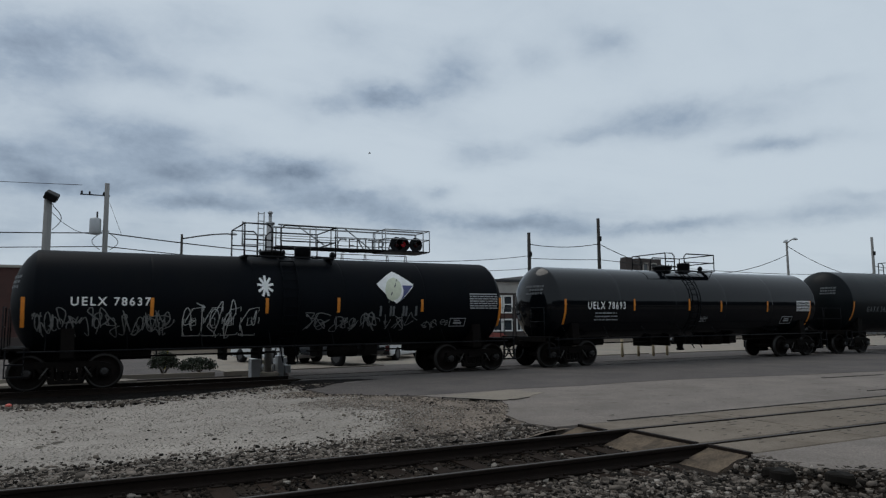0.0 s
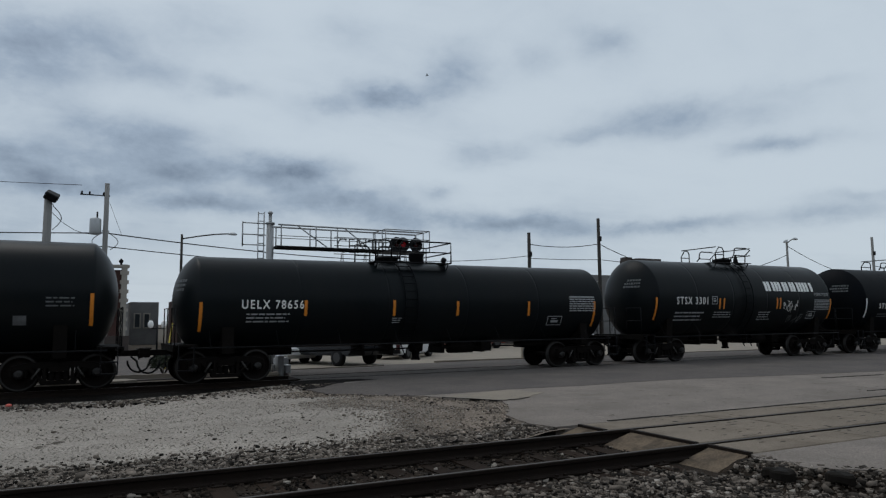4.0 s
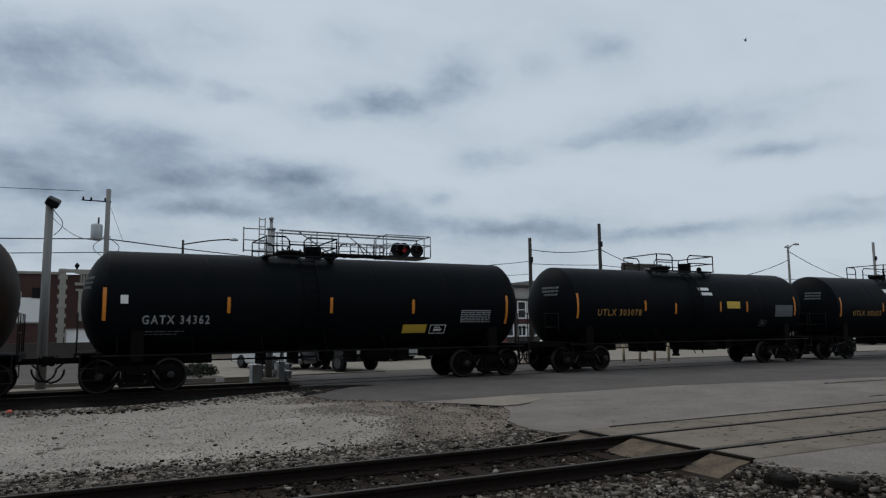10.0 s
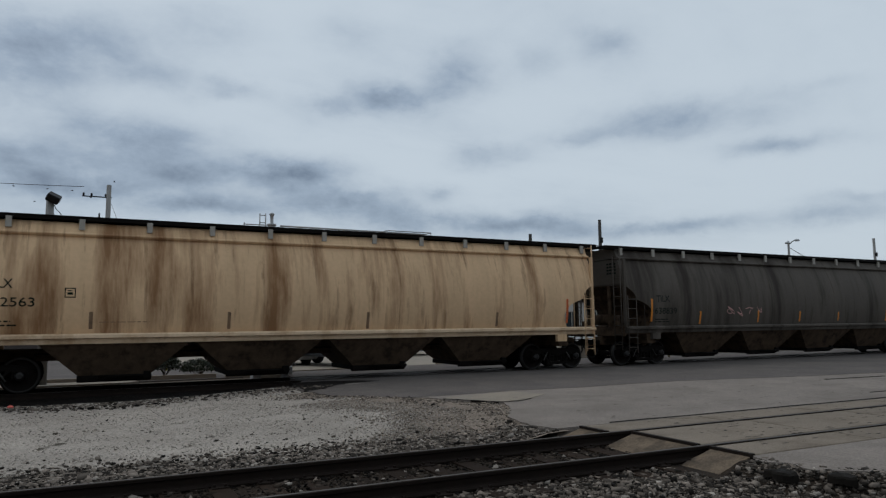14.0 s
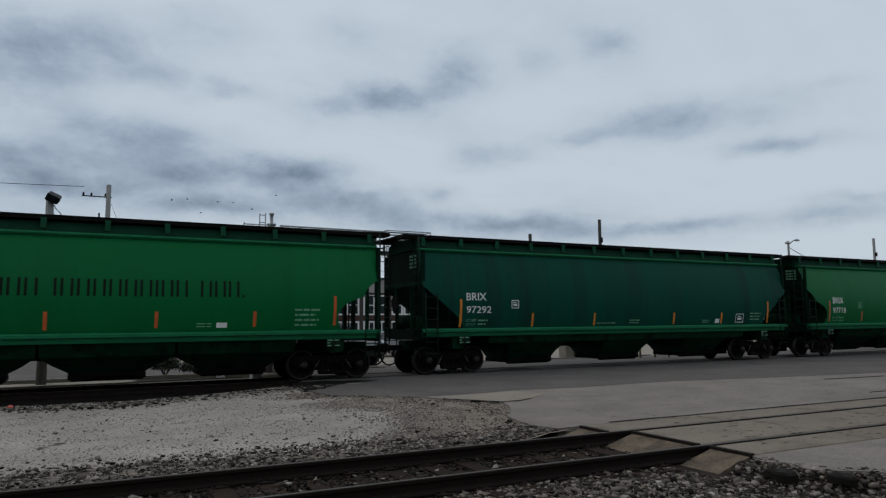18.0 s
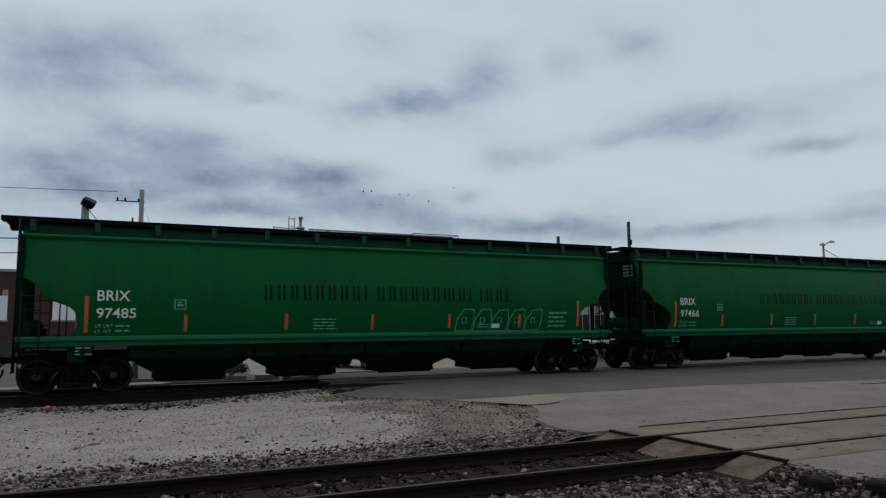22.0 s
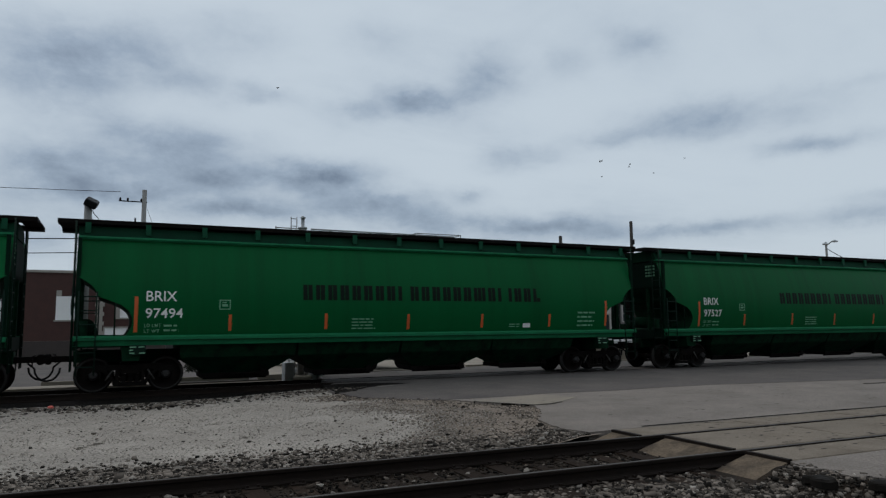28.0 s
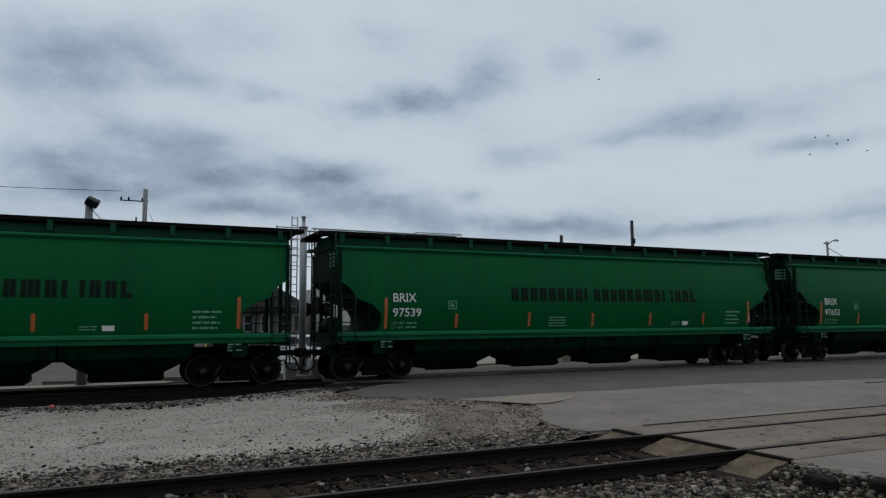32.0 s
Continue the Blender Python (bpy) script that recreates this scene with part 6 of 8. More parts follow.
        P.append(("stencil_line", mesh_from("stencil_line", v, f, "green_chalk" if style != "old" else "black_letter"), "small stencilled lines on the car's end"))
    # brake equipment at one end
    bm = bmesh.new()
    tube(bm, (-hb + 0.25, -0.5, 1.75), (-hb + 0.25, 0.6, 1.75), 0.21, 14)
    box(bm, -hb + 0.1, -hb + 0.5, 0.75, 1.1, 1.25, 1.7)
    tube(bm, (-hb + 0.2, -0.9, 1.3), (-hb + 0.2, -0.9, 1.9), 0.1, 10)
    P.append(("air_reservoir", finish(bm, "air_reservoir", under), "air brake reservoir"))
    bm = bmesh.new()
    lathe(bm, [(0.28, -0.02), (0.30, 0.0), (0.28, 0.02)], "x", 20, (-hb - 0.14, 0.30, 2.35))
    for k in range(4):
        a = k * math.pi / 2
        tube(bm, (-hb - 0.14, 0.30, 2.35), (-hb - 0.14, 0.30 + 0.27 * math.cos(a), 2.35 + 0.27 * math.sin(a)), 0.014, 5)
    tube(bm, (-hb - 0.14, 0.30, 2.35), (-hb + 0.05, 0.30, 2.35), 0.05, 8)
    P.append(("brake_wheel", finish(bm, "brake_wheel", "iron"), "hand brake wheel"))
    bm = bmesh.new()
    tube(bm, (-span / 2, -0.75, 0.98), (span / 2, -0.75, 0.98), 0.03, 6)
    tube(bm, (-span / 2, 0.75, 0.98), (span / 2, 0.75, 0.98), 0.03, 6)
    P.append(("brake_pipe", finish(bm, "brake_pipe", "iron"), ""))
    return P


_hopper_meshes = {}


def hopper_car(u0, u1, mat, under, style, marks, label, number=None, extra=()):
    u, half = (u0 + u1) / 2, (u1 - u0) / 2
    key = (round(u1 - u0, 1), mat, style)
    if key not in _hopper_meshes:
        _hopper_meshes[key] = hopper_shape(u0, u0 + key[0], mat, under, style)
    car = thing("hopper_car", pose(u, TRACK_Y, 0), label, "hopper car", "cars of the freight train")
    for nm, me, lb in _hopper_meshes[key]:
        if isinstance(me, tuple) and len(me) == 2:
            put(nm, me[0], car, lb, me[1])
        elif isinstance(me, tuple):
            add_ladder(car, nm, lb, me)
        else:
            put(nm, me, car, lb)
    for s in (-1, 1):
        add_truck(car, s * (half - 2.1), u)
    add_ends(car, half)
    add_marks(car, list(marks) + list(extra), lambda z: -hopper_profile(z), number)
    return car, u


# lettering and marks on the cars: kind, x from, x to, z from, z to, paint, ...; bars: x, z from, z to, paint
MARKS = {}
MARKS[1] = [
    ('text', -6.07, -4.16, 2.18, 2.41, 'white', 'UELX 78637'),
    ('bar', -7.13, 1.63, 2.4, 'amber'),
    ('bar', -4.12, 1.9, 2.4, 'amber'),
    ('bar', -1.02, 1.97, 2.41, 'amber'),
    ('bar', 1.16, 1.99, 2.44, 'amber'),
    ('bar', 3.99, 2.01, 2.41, 'amber'),
    ('bar', 6.96, 1.52, 2.48, 'amber'),
    ('table', 5.77, 6.85, 2.08, 2.62, 'grey_stencil'),
    ('frame', 5.06, 5.66, 1.52, 1.8, 'grey_stencil'),
    ('scrawl', -6.97, -3.55, 1.35, 2.13, 'chalk_dim', 13, 11),
    ('scrawl', -6.9, -3.6, 1.4, 2.0, 'chalk_dim', 10, 15),
    ('bubble', -3.3, -1.25, 1.35, 2.15, 'chalk', 4, 16),
    ('scrawl', -3.38, -1.18, 1.21, 2.37, 'chalk', 6, 12),
    ('scrawl', -0.0, 3.89, 1.38, 2.04, 'chalk_dim', 8, 13),
    ('scrawl', 0.1, 3.6, 1.42, 1.98, 'chalk_dim', 10, 17),
    ('scrawl', 3.98, 5.02, 1.41, 1.82, 'chalk_dim', 3, 14),
    ('burst', -1.3, -0.83, 2.45, 3.08, 'white'),
    ('leaf', 2.42, 3.75, 2.27, 3.31, 'white'),
    ('shapes', 2.50, 3.83, 1.87, 2.19, 'dim_stencil', 'ooo', 0.40, 0.16),
]
MARKS[2] = [
    ('text', -5.91, -4.1, 2.09, 2.37, 'white', 'UELX 78693'),
    ('lines', -5.54, -4.36, 1.64, 2.01, 'grey_stencil', 3),
    ('bar', -6.94, 1.54, 2.46, 'amber'),
    ('bar', -3.65, 2.04, 2.49, 'amber'),
    ('bar', -0.73, 2.04, 2.51, 'amber'),
    ('bar', 1.1, 1.98, 2.43, 'amber'),
    ('bar', 3.96, 1.98, 2.44, 'amber'),
    ('bar', 6.83, 1.39, 2.46, 'amber'),
    ('table', 5.88, 6.83, 1.98, 2.46, 'white'),
    ('frame', 4.99, 5.71, 1.46, 1.78, 'grey_stencil'),
    ('lines', -0.04, 0.39, 1.57, 1.8, 'grey_stencil', 4),
]
MARKS[3] = [
    ('text', -6.79, -4.77, 1.96, 2.22, 'dim_stencil', 'GATX 54356'),
    ('bar', -7.82, 1.56, 2.45, 'amber'),
    ('bar', -4.64, 1.55, 1.99, 'amber'),
    ('bar', 0.27, 1.5, 1.97, 'amber'),
    ('bar', 4.02, 1.59, 2.0, 'amber'),
    ('bar', 7.87, 1.66, 2.5, 'amber'),
    ('panel', 6.12, 6.41, 1.69, 1.93, 'dim_stencil'),
    ('lines', 6.82, 7.58, 2.13, 2.43, 'dim_stencil', 3),
]
MARKS[4] = [
    ('text', -6.04, -4.22, 2.1, 2.36, 'white', 'UELX 78656'),
    ('lines', -5.9, -4.62, 1.68, 2.0, 'grey_stencil', 3),
    ('bar', -7.16, 1.46, 2.29, 'amber'),
    ('bar', -4.16, 1.89, 2.36, 'amber'),
    ('bar', -1.28, 1.88, 2.38, 'amber'),
    ('bar', 1.02, 1.87, 2.35, 'amber'),
    ('bar', 3.87, 1.86, 2.36, 'amber'),
    ('bar', 6.8, 1.46, 2.38, 'amber'),
    ('table', 5.65, 6.81, 1.99, 2.56, 'grey_stencil'),
    ('frame', 4.73, 5.36, 1.52, 1.85, 'grey_stencil'),
    ('lines', -1.32, -0.95, 1.64, 1.84, 'grey_stencil', 3),
]
MARKS[5] = [
    ('text', -4.33, -2.59, 2.28, 2.58, 'white', 'STSX 3301'),
    ('frame', -2.36, -2.05, 2.29, 2.62, 'grey_stencil'),
    ('bar', -1.9, 2.1, 2.54, 'amber'),
    ('bar', -1.65, 2.1, 2.54, 'amber'),
    ('bar', 1.65, 2.1, 2.58, 'amber'),
    ('bar', 1.86, 2.1, 2.58, 'amber'),
    ('bar', -5.4, 1.67, 2.55, 'amber'),
    ('bar', 5.31, 1.66, 2.56, 'amber'),
    ('shapes', 0.94, 4.17, 2.87, 3.28, 'white', 'ioioooiio', 0.40, 0.34),
    ('table', 4.16, 5.22, 2.04, 2.52, 'grey_stencil'),
    ('text', 4.17, 5.15, 2.68, 2.83, 'grey_stencil', 'CORN SYRUP'),
    ('lines', -4.36, -2.58, 1.59, 2.02, 'grey_stencil', 3),
    ('lines', -2.17, -0.91, 1.72, 2.01, 'grey_stencil', 3),
    ('lines', 0.53, 1.41, 1.61, 2.01, 'grey_stencil', 4),
    ('scrawl', 2.0, 3.07, 1.95, 2.46, 'white', 4, 21),
    ('scrawl', 2.45, 3.52, 1.47, 1.86, 'chalk_dim', 3, 22),
    ('frame', 3.77, 4.31, 1.67, 2.0, 'grey_stencil'),
]
MARKS[6] = [
    ('text', 4.2, 5.15, 2.65, 2.79, 'white', 'CORN SYRUP'),
    ('text', -4.33, -2.3, 2.12, 2.37, 'white', 'STSX 4500'),
    ('bar', -2.21, 2.1, 2.52, 'amber'),
    ('bar', -2.02, 2.1, 2.53, 'amber'),
    ('bar', 1.74, 2.1, 2.55, 'amber'),
    ('bar', 1.99, 2.1, 2.56, 'amber'),
    ('bar', -5.33, 1.7, 2.6, 'white'),
    ('bar', 5.26, 1.62, 2.58, 'white'),
    ('lines', -4.35, -2.41, 1.69, 1.91, 'dim_stencil', 2),
    ('blob', -2.01, -0.95, 1.39, 2.64, 'pink'),
    ('scrawl', -2.16, -0.83, 1.35, 2.69, 'chalk', 4, 31),
    ('text', -0.58, -0.40, 2.82, 3.02, 'white', 'P'),
    ('text', -0.58, -0.36, 2.53, 2.72, 'white', 'O'),
    ('text', -0.52, -0.46, 2.24, 2.44, 'chalk', 'I'),
    ('text', -0.40, 1.58, 1.98, 2.38, 'white', 'ZOR'),
    ('panel', 0.10, 1.56, 1.95, 1.99, 'pink'),
    ('heavy', 1.75, 4.17, 1.76, 2.12, 'green_spray', 5, 33),
    ('table', 4.09, 5.19, 1.98, 2.58, 'grey_stencil'),
]
MARKS[7] = [
    ('text', -4.53, -2.54, 2.1, 2.36, 'white', 'STSX 61055'),
    ('frame', -2.33, -2.07, 2.11, 2.36, 'grey_stencil'),
    ('bar', -1.87, 2.08, 2.55, 'amber'),
    ('bar', -1.7, 2.08, 2.55, 'amber'),
    ('bar', 1.69, 2.08, 2.58, 'amber'),
    ('bar', 1.89, 2.08, 2.58, 'amber'),
    ('bar', -5.36, 1.66, 2.57, 'amber'),
    ('bar', 5.14, 1.61, 2.57, 'amber'),
    ('shapes', 1.68, 4.78, 2.9, 3.25, 'white', 'ioioooiio', 0.40, 0.34),
    ('table', 3.96, 5.03, 2.03, 2.61, 'grey_stencil'),
    ('lines', -4.47, -2.65, 1.72, 1.95, 'grey_stencil', 2),
    ('lines', -1.84, -0.84, 1.63, 1.9, 'grey_stencil', 3),
    ('lines', 1.0, 1.87, 1.44, 1.9, 'grey_stencil', 4),
    ('frame', 3.41, 3.9, 1.58, 1.87, 'grey_stencil'),
]
MARKS[8] = [
    ('text', -4.42, -2.49, 2.06, 2.3, 'white', 'STSX 4586'),
    ('frame', -2.19, -1.9, 2.05, 2.32, 'rust_spray'),
    ('bar', -1.65, 2.15, 2.63, 'amber'),
    ('bar', -1.44, 2.15, 2.64, 'amber'),
    ('bar', 1.08, 2.13, 2.58, 'amber'),
    ('bar', 1.29, 2.13, 2.59, 'amber'),
    ('bar', -5.54, 1.73, 2.66, 'amber'),
    ('bar', 5.23, 1.77, 2.63, 'amber'),
    ('flower', 0.59, 1.83, 2.11, 3.34, 'white'),
    ('shapes', 2.01, 3.88, 2.54, 3.06, 'white', 'oiooio', 0.40, 0.34),
    ('table', 4.13, 5.15, 2.17, 2.72, 'grey_stencil'),
    ('text', 4.19, 5.2, 2.8, 2.95, 'grey_stencil', 'CORN SYRUP'),
    ('scrawl', -5.49, -4.91, 2.16, 2.93, 'rust_spray', 4, 41),
    ('scrawl', -0.1, 0.8, 1.84, 2.8, 'rust_spray', 4, 42),
    ('scrawl', -4.39, -2.26, 1.43, 1.93, 'rust_spray', 5, 43),
    ('frame', 3.23, 3.68, 1.64, 1.94, 'grey_stencil'),
    ('lines', -4.41, -1.44, 1.79, 1.91, 'rust_spray', 2),
]
MARKS[9] = [
    ('text', -5.49, -3.75, 1.84, 2.08, 'grey_stencil', 'GATX 34362'),
    ('bar', -6.42, 1.94, 2.81, 'amber'),
    ('bar', -3.25, 2.14, 2.59, 'amber'),
    ('bar', -0.23, 2.14, 2.61, 'amber'),
    ('bar', 2.5, 2.12, 2.57, 'amber'),
    ('bar', 6.04, 1.78, 2.74, 'amber'),
    ('panel', -6.04, -5.85, 2.39, 2.62, 'white'),
    ('panel', 2.21, 3.05, 1.51, 1.78, 'yellow'),
    ('frame', 3.18, 3.76, 1.48, 1.77, 'white'),
    ('table', 4.25, 5.4, 1.82, 2.24, 'grey_stencil'),
    ('lines', -5.55, -4.34, 1.53, 1.68, 'dim_stencil', 2),
]
MARKS[10] = [
    ('text', -5.23, -3.1, 2.05, 2.29, 'yellow_letter', 'UTLX 303078'),
    ('bar', -6.16, 1.96, 2.87, 'amber'),
    ('bar', -2.9, 2.24, 2.63, 'amber'),
    ('bar', -1.3, 2.12, 2.54, 'amber'),
    ('bar', 1.22, 2.21, 2.62, 'amber'),
    ('bar', 2.81, 2.21, 2.63, 'amber'),
    ('bar', 5.9, 2.05, 2.87, 'amber'),
    ('panel', 1.6, 2.38, 2.34, 2.63, 'yellow'),
    ('panel', 4.6, 5.74, 2.0, 2.5, 'dim_stencil'),
    ('frame', 3.71, 4.14, 1.61, 1.86, 'dim_stencil'),
    ('panel', 0.12, 0.74, 3.07, 3.19, 'white'),
    ('panel', 0.18, 0.84, 2.87, 2.99, 'white'),
]
MARKS[11] = [
    ('text', -5.19, -2.99, 2.03, 2.27, 'yellow_letter', 'UTLX 302625'),
    ('bar', -6.11, 1.99, 2.87, 'amber'),
    ('bar', -2.83, 2.22, 2.64, 'amber'),
    ('bar', 0.2, 2.19, 2.61, 'amber'),
    ('bar', 2.85, 2.19, 2.63, 'amber'),
    ('bar', 6.1, 1.97, 2.87, 'amber'),
    ('panel', -2.34, -1.75, 3.15, 3.33, 'white'),
    ('panel', -2.3, -1.59, 3.0, 3.11, 'white'),
    ('panel', 1.44, 2.23, 1.99, 2.27, 'dim_stencil'),
    ('table', 4.75, 5.85, 1.99, 2.53, 'grey_stencil'),
    ('frame', 3.98, 4.43, 1.6, 1.83, 'grey_stencil'),
    ('lines', 0.26, 0.55, 1.72, 1.82, 'dim_stencil', 1),
]
MARKS[12] = [
    ('text', -8.69, -8.1, 2.65, 2.88, 'black_letter', 'TILX'),
    ('text', -8.73, -7.61, 2.19, 2.42, 'black_letter', '642563'),
    ('frame', -6.96, -6.71, 2.42, 2.67, 'black_letter'),
    ('bar', -8.83, 1.65, 2.52, 'orange'),
    ('lines', -8.76, -7.97, 1.68, 1.88, 'black_letter', 2),
    ('bar', -6.34, 1.62, 2.06, 'rust_spray'),
    ('bar', -2.87, 1.58, 2.05, 'rust_spray'),
    ('bar', 1.29, 1.54, 2.04, 'rust_spray'),
    ('bar', 5.96, 1.56, 2.03, 'rust_spray'),
    ('lines', -6.14, -4.86, 1.77, 1.82, 'rust_spray', 1),
    ('bar', 8.9, 1.65, 2.5, 'orange'),
]
MARKS[13] = [
    ('text', -8.6, -7.93, 2.43, 2.67, 'black_letter', 'TILX'),
    ('text', -8.7, -7.55, 1.96, 2.2, 'black_letter', '638839'),
    ('bar', -8.85, 1.67, 2.54, 'amber'),
    ('bar', -6.24, 1.55, 2.06, 'amber'),
    ('bar', -2.81, 1.6, 2.1, 'amber'),
    ('bar', -0.1, 1.61, 2.06, 'amber'),
    ('bar', 2.61, 1.63, 2.03, 'amber'),
    ('bar', 9.01, 1.59, 2.59, 'amber'),
    ('bar', 6.31, 1.59, 2.09, 'amber'),
    ('scrawl', -4.78, -2.66, 1.85, 2.25, 'pink', 4, 51),
    ('lines', -8.67, -7.83, 1.61, 1.8, 'black_letter', 2),
    ('frame', 7.08, 7.51, 1.61, 1.93, 'grey_stencil'),
]
MARKS['B'] = [
    ('text', -7.38, -6.61, 2.41, 2.68, 'white', 'BRIX'),
    ('text', -7.39, -6.45, 1.96, 2.22, 'white', 'NUM'),
    ('text', -7.41, -6.99, 1.72, 1.81, 'green_chalk', 'LD LMT'),
    ('text', -7.41, -7.03, 1.57, 1.66, 'green_chalk', 'LT WT'),
    ('lines', -6.93, -6.54, 1.57, 1.82, 'green_chalk', 2),
    ('frame', -5.51, -5.21, 2.19, 2.46, 'green_chalk'),
    ('bar', -7.62, 1.59, 2.53, 'orange'),
    ('bar', -5.21, 1.6, 2.05, 'orange'),
    ('bar', -2.47, 1.62, 2.08, 'orange'),
    ('bar', 0.15, 1.59, 2.06, 'orange'),
    ('bar', 2.75, 1.62, 2.06, 'orange'),
    ('bar', 5.36, 1.63, 2.06, 'orange'),
    ('bar', 7.74, 1.64, 2.52, 'orange'),
    ('lines', -1.68, -0.84, 1.59, 1.96, 'green_chalk', 4),
    ('lines', 3.78, 4.18, 1.61, 1.76, 'green_chalk', 2),
    ('panel', 4.31, 4.6, 1.61, 1.75, 'white'),
    ('lines', 6.52, 7.3, 1.59, 2.18, 'green_chalk', 4),
]


CARS = []
TANKS = [
    (1, -2.2, 14.2, 1.40, 3.72, "black", "long black tank car with pale graffiti and a white leaf emblem", "wide", (-1.61, -0.8, -0.53, 1.2), 0.92),
    (2, 14.2, 31.2, 1.40, 3.72, "black_gloss", "glossy black tank car with white lettering", "wide", (-1.5, -1.0, -0.45, 1.28), 0.66),
    (3, 31.2, 49.75, 1.49, 3.95, "charcoal", "long dull charcoal tank car with worn lettering", "wide", (-1.52, -1.07, -0.55, 0.48), 0.68),
    (4, 49.75, 66.7, 1.38, 3.68, "charcoal", "black tank car with white lettering and amber strips", "wide", (-1.75, -1.2, -0.9, 1.0), 0.66),
    (5, 66.7, 80.0, 1.58, 4.13, "charcoal", "short charcoal tank car with white letter bars and a white scrawl", "syrup", (-1.29, -0.83, -0.2, 0.83), 0.62),
    (6, 80.0, 93.5, 1.58, 4.11, "black", "short black tank car with a pink and white sprayed patch", "syrup", (-1.4, -0.6, 0.29, 0.95), 0.56),
    (7, 93.5, 107.1, 1.58, 4.13, "charcoal", "short charcoal tank car with white letter bars", "syrup", (-1.22, 0.4, 0.59, 1.43), 0.6),
    (8, 107.1, 120.45, 1.58, 4.13, "rust_black", "short rust-brown tank car with a white flower emblem", "syrup", (-1.66, -0.7, 0.06, 0.78), 0.57),
    (9, 120.45, 135.8, 1.48, 3.92, "black", "matt black tank car with grey lettering", "wide", (-2.1, -1.4, -0.95, 0.1), 0.54),
    (10, 135.8, 151.0, 1.48, 3.92, "black", "black tank car with yellow lettering and a yellow placard", "wide", (-1.7, -0.85, 0.02, 1.48), 0.62),
    (11, 151.0, 166.4, 1.48, 3.93, "black", "black tank car with yellow lettering and white slips", "wide", (-1.65, -0.91, -0.28, 1.54), 0.66),
]
for k, a, b, r, zt, mat, label, style, loops, rise in TANKS:
    CARS.append(tank_car(a, b, r, zt, mat, MARKS[k], label, style, loops, rise))
CARS.append(hopper_car(166.4, 188.15, "tan", "brown_iron", "old", MARKS[12], "rust-streaked tan covered hopper car with black lettering"))
CARS.append(hopper_car(188.15, 210.0, "grey", "brown_iron", "old", MARKS[13], "grimy grey-brown covered hopper car with amber strips"))
# the older cars with a straight cut end carry their own marks
MARKS['S'] = [
    ('text', -7.22, -6.45, 2.42, 2.67, 'white', 'BRIX'),
    ('text', -7.22, -6.26, 2.0, 2.23, 'white', 'NUM'),
    ('text', -7.22, -6.82, 1.72, 1.81, 'green_chalk', 'LD LMT'),
    ('text', -7.22, -6.86, 1.57, 1.66, 'green_chalk', 'LT WT'),
    ('lines', -6.76, -6.38, 1.57, 1.82, 'green_chalk', 2),
    ('frame', -5.45, -5.15, 2.16, 2.44, 'white'),
    ('bar', -7.43, 1.53, 2.46, 'amber'),
    ('bar', -4.56, 1.53, 1.99, 'amber'),
    ('bar', -1.82, 1.55, 2.0, 'amber'),
    ('bar', 7.6, 1.57, 2.46, 'amber'),
    ('lines', -1.69, -0.75, 1.58, 1.67, 'green_chalk', 1),
    ('lines', -0.13, 0.44, 1.58, 1.77, 'green_chalk', 2),
    ('lines', 3.72, 4.1, 1.58, 1.73, 'green_chalk', 2),
    ('panel', 4.45, 4.68, 1.58, 1.75, 'white'),
    ('bar', 4.8, 1.55, 2.0, 'amber'),
    ('frame', 5.63, 6.1, 1.59, 1.95, 'white'),
    ('lines', 6.5, 7.2, 1.66, 2.02, 'green_chalk', 3),
]
LINE = "ioooooooo iooooooioo ooo."
BOLD = MARKS['B'] + [('shapes', -3.18, 5.0, 2.47, 2.92, 'black_letter', LINE, 0.42, 0.34)]
FAINT = MARKS['B'] + [('shapes', -3.18, 5.0, 2.47, 2.92, 'green_letter', LINE, 0.42, 0.34)]
THIN = MARKS['B'] + [('shapes', -3.15, 5.1, 2.46, 2.91, 'black_letter', LINE, 0.14, 0.17)]
# car marks of the green hoppers: from, to, paint, number, side marks
GREENS = [
    (210.0, 229.9, "green2", "97407", THIN, "bright green covered hopper car with thin dark letter bars"),
    (229.9, 249.0, "teal", "97292", MARKS['S'], "faded teal-green covered hopper car with amber strips"),
    (249.0, 268.77, "green2", "97718", BOLD, "bright green covered hopper car with bold dark letter bars"),
    (268.77, 288.6, "green", "97485", THIN, "green covered hopper car with pale outlined graffiti"),
    (288.6, 308.5, "green", "97466", THIN, "green covered hopper car with thin dark letter bars"),
    (308.5, 327.65, "green3", "97283", MARKS['S'], "dull green covered hopper car with small pale graffiti"),
    (327.65, 347.47, "green2", "97558", BOLD, "bright green covered hopper car with bold dark letter bars"),
    (347.47, 367.05, "green", "97494", BOLD, "green covered hopper car with bold dark letter bars"),
    (367.05, 387.1, "green", "97527", BOLD, "green covered hopper car with bold dark letter bars"),
    (387.1, 406.85, "green", "97613", BOLD, "green covered hopper car with bold dark letter bars"),
    (406.85, 426.58, "green", "97539", BOLD, "green covered hopper car with bold dark letter bars"),
    (426.58, 446.2, "green", "97652", FAINT, "green covered hopper car with faded letter bars"),
]
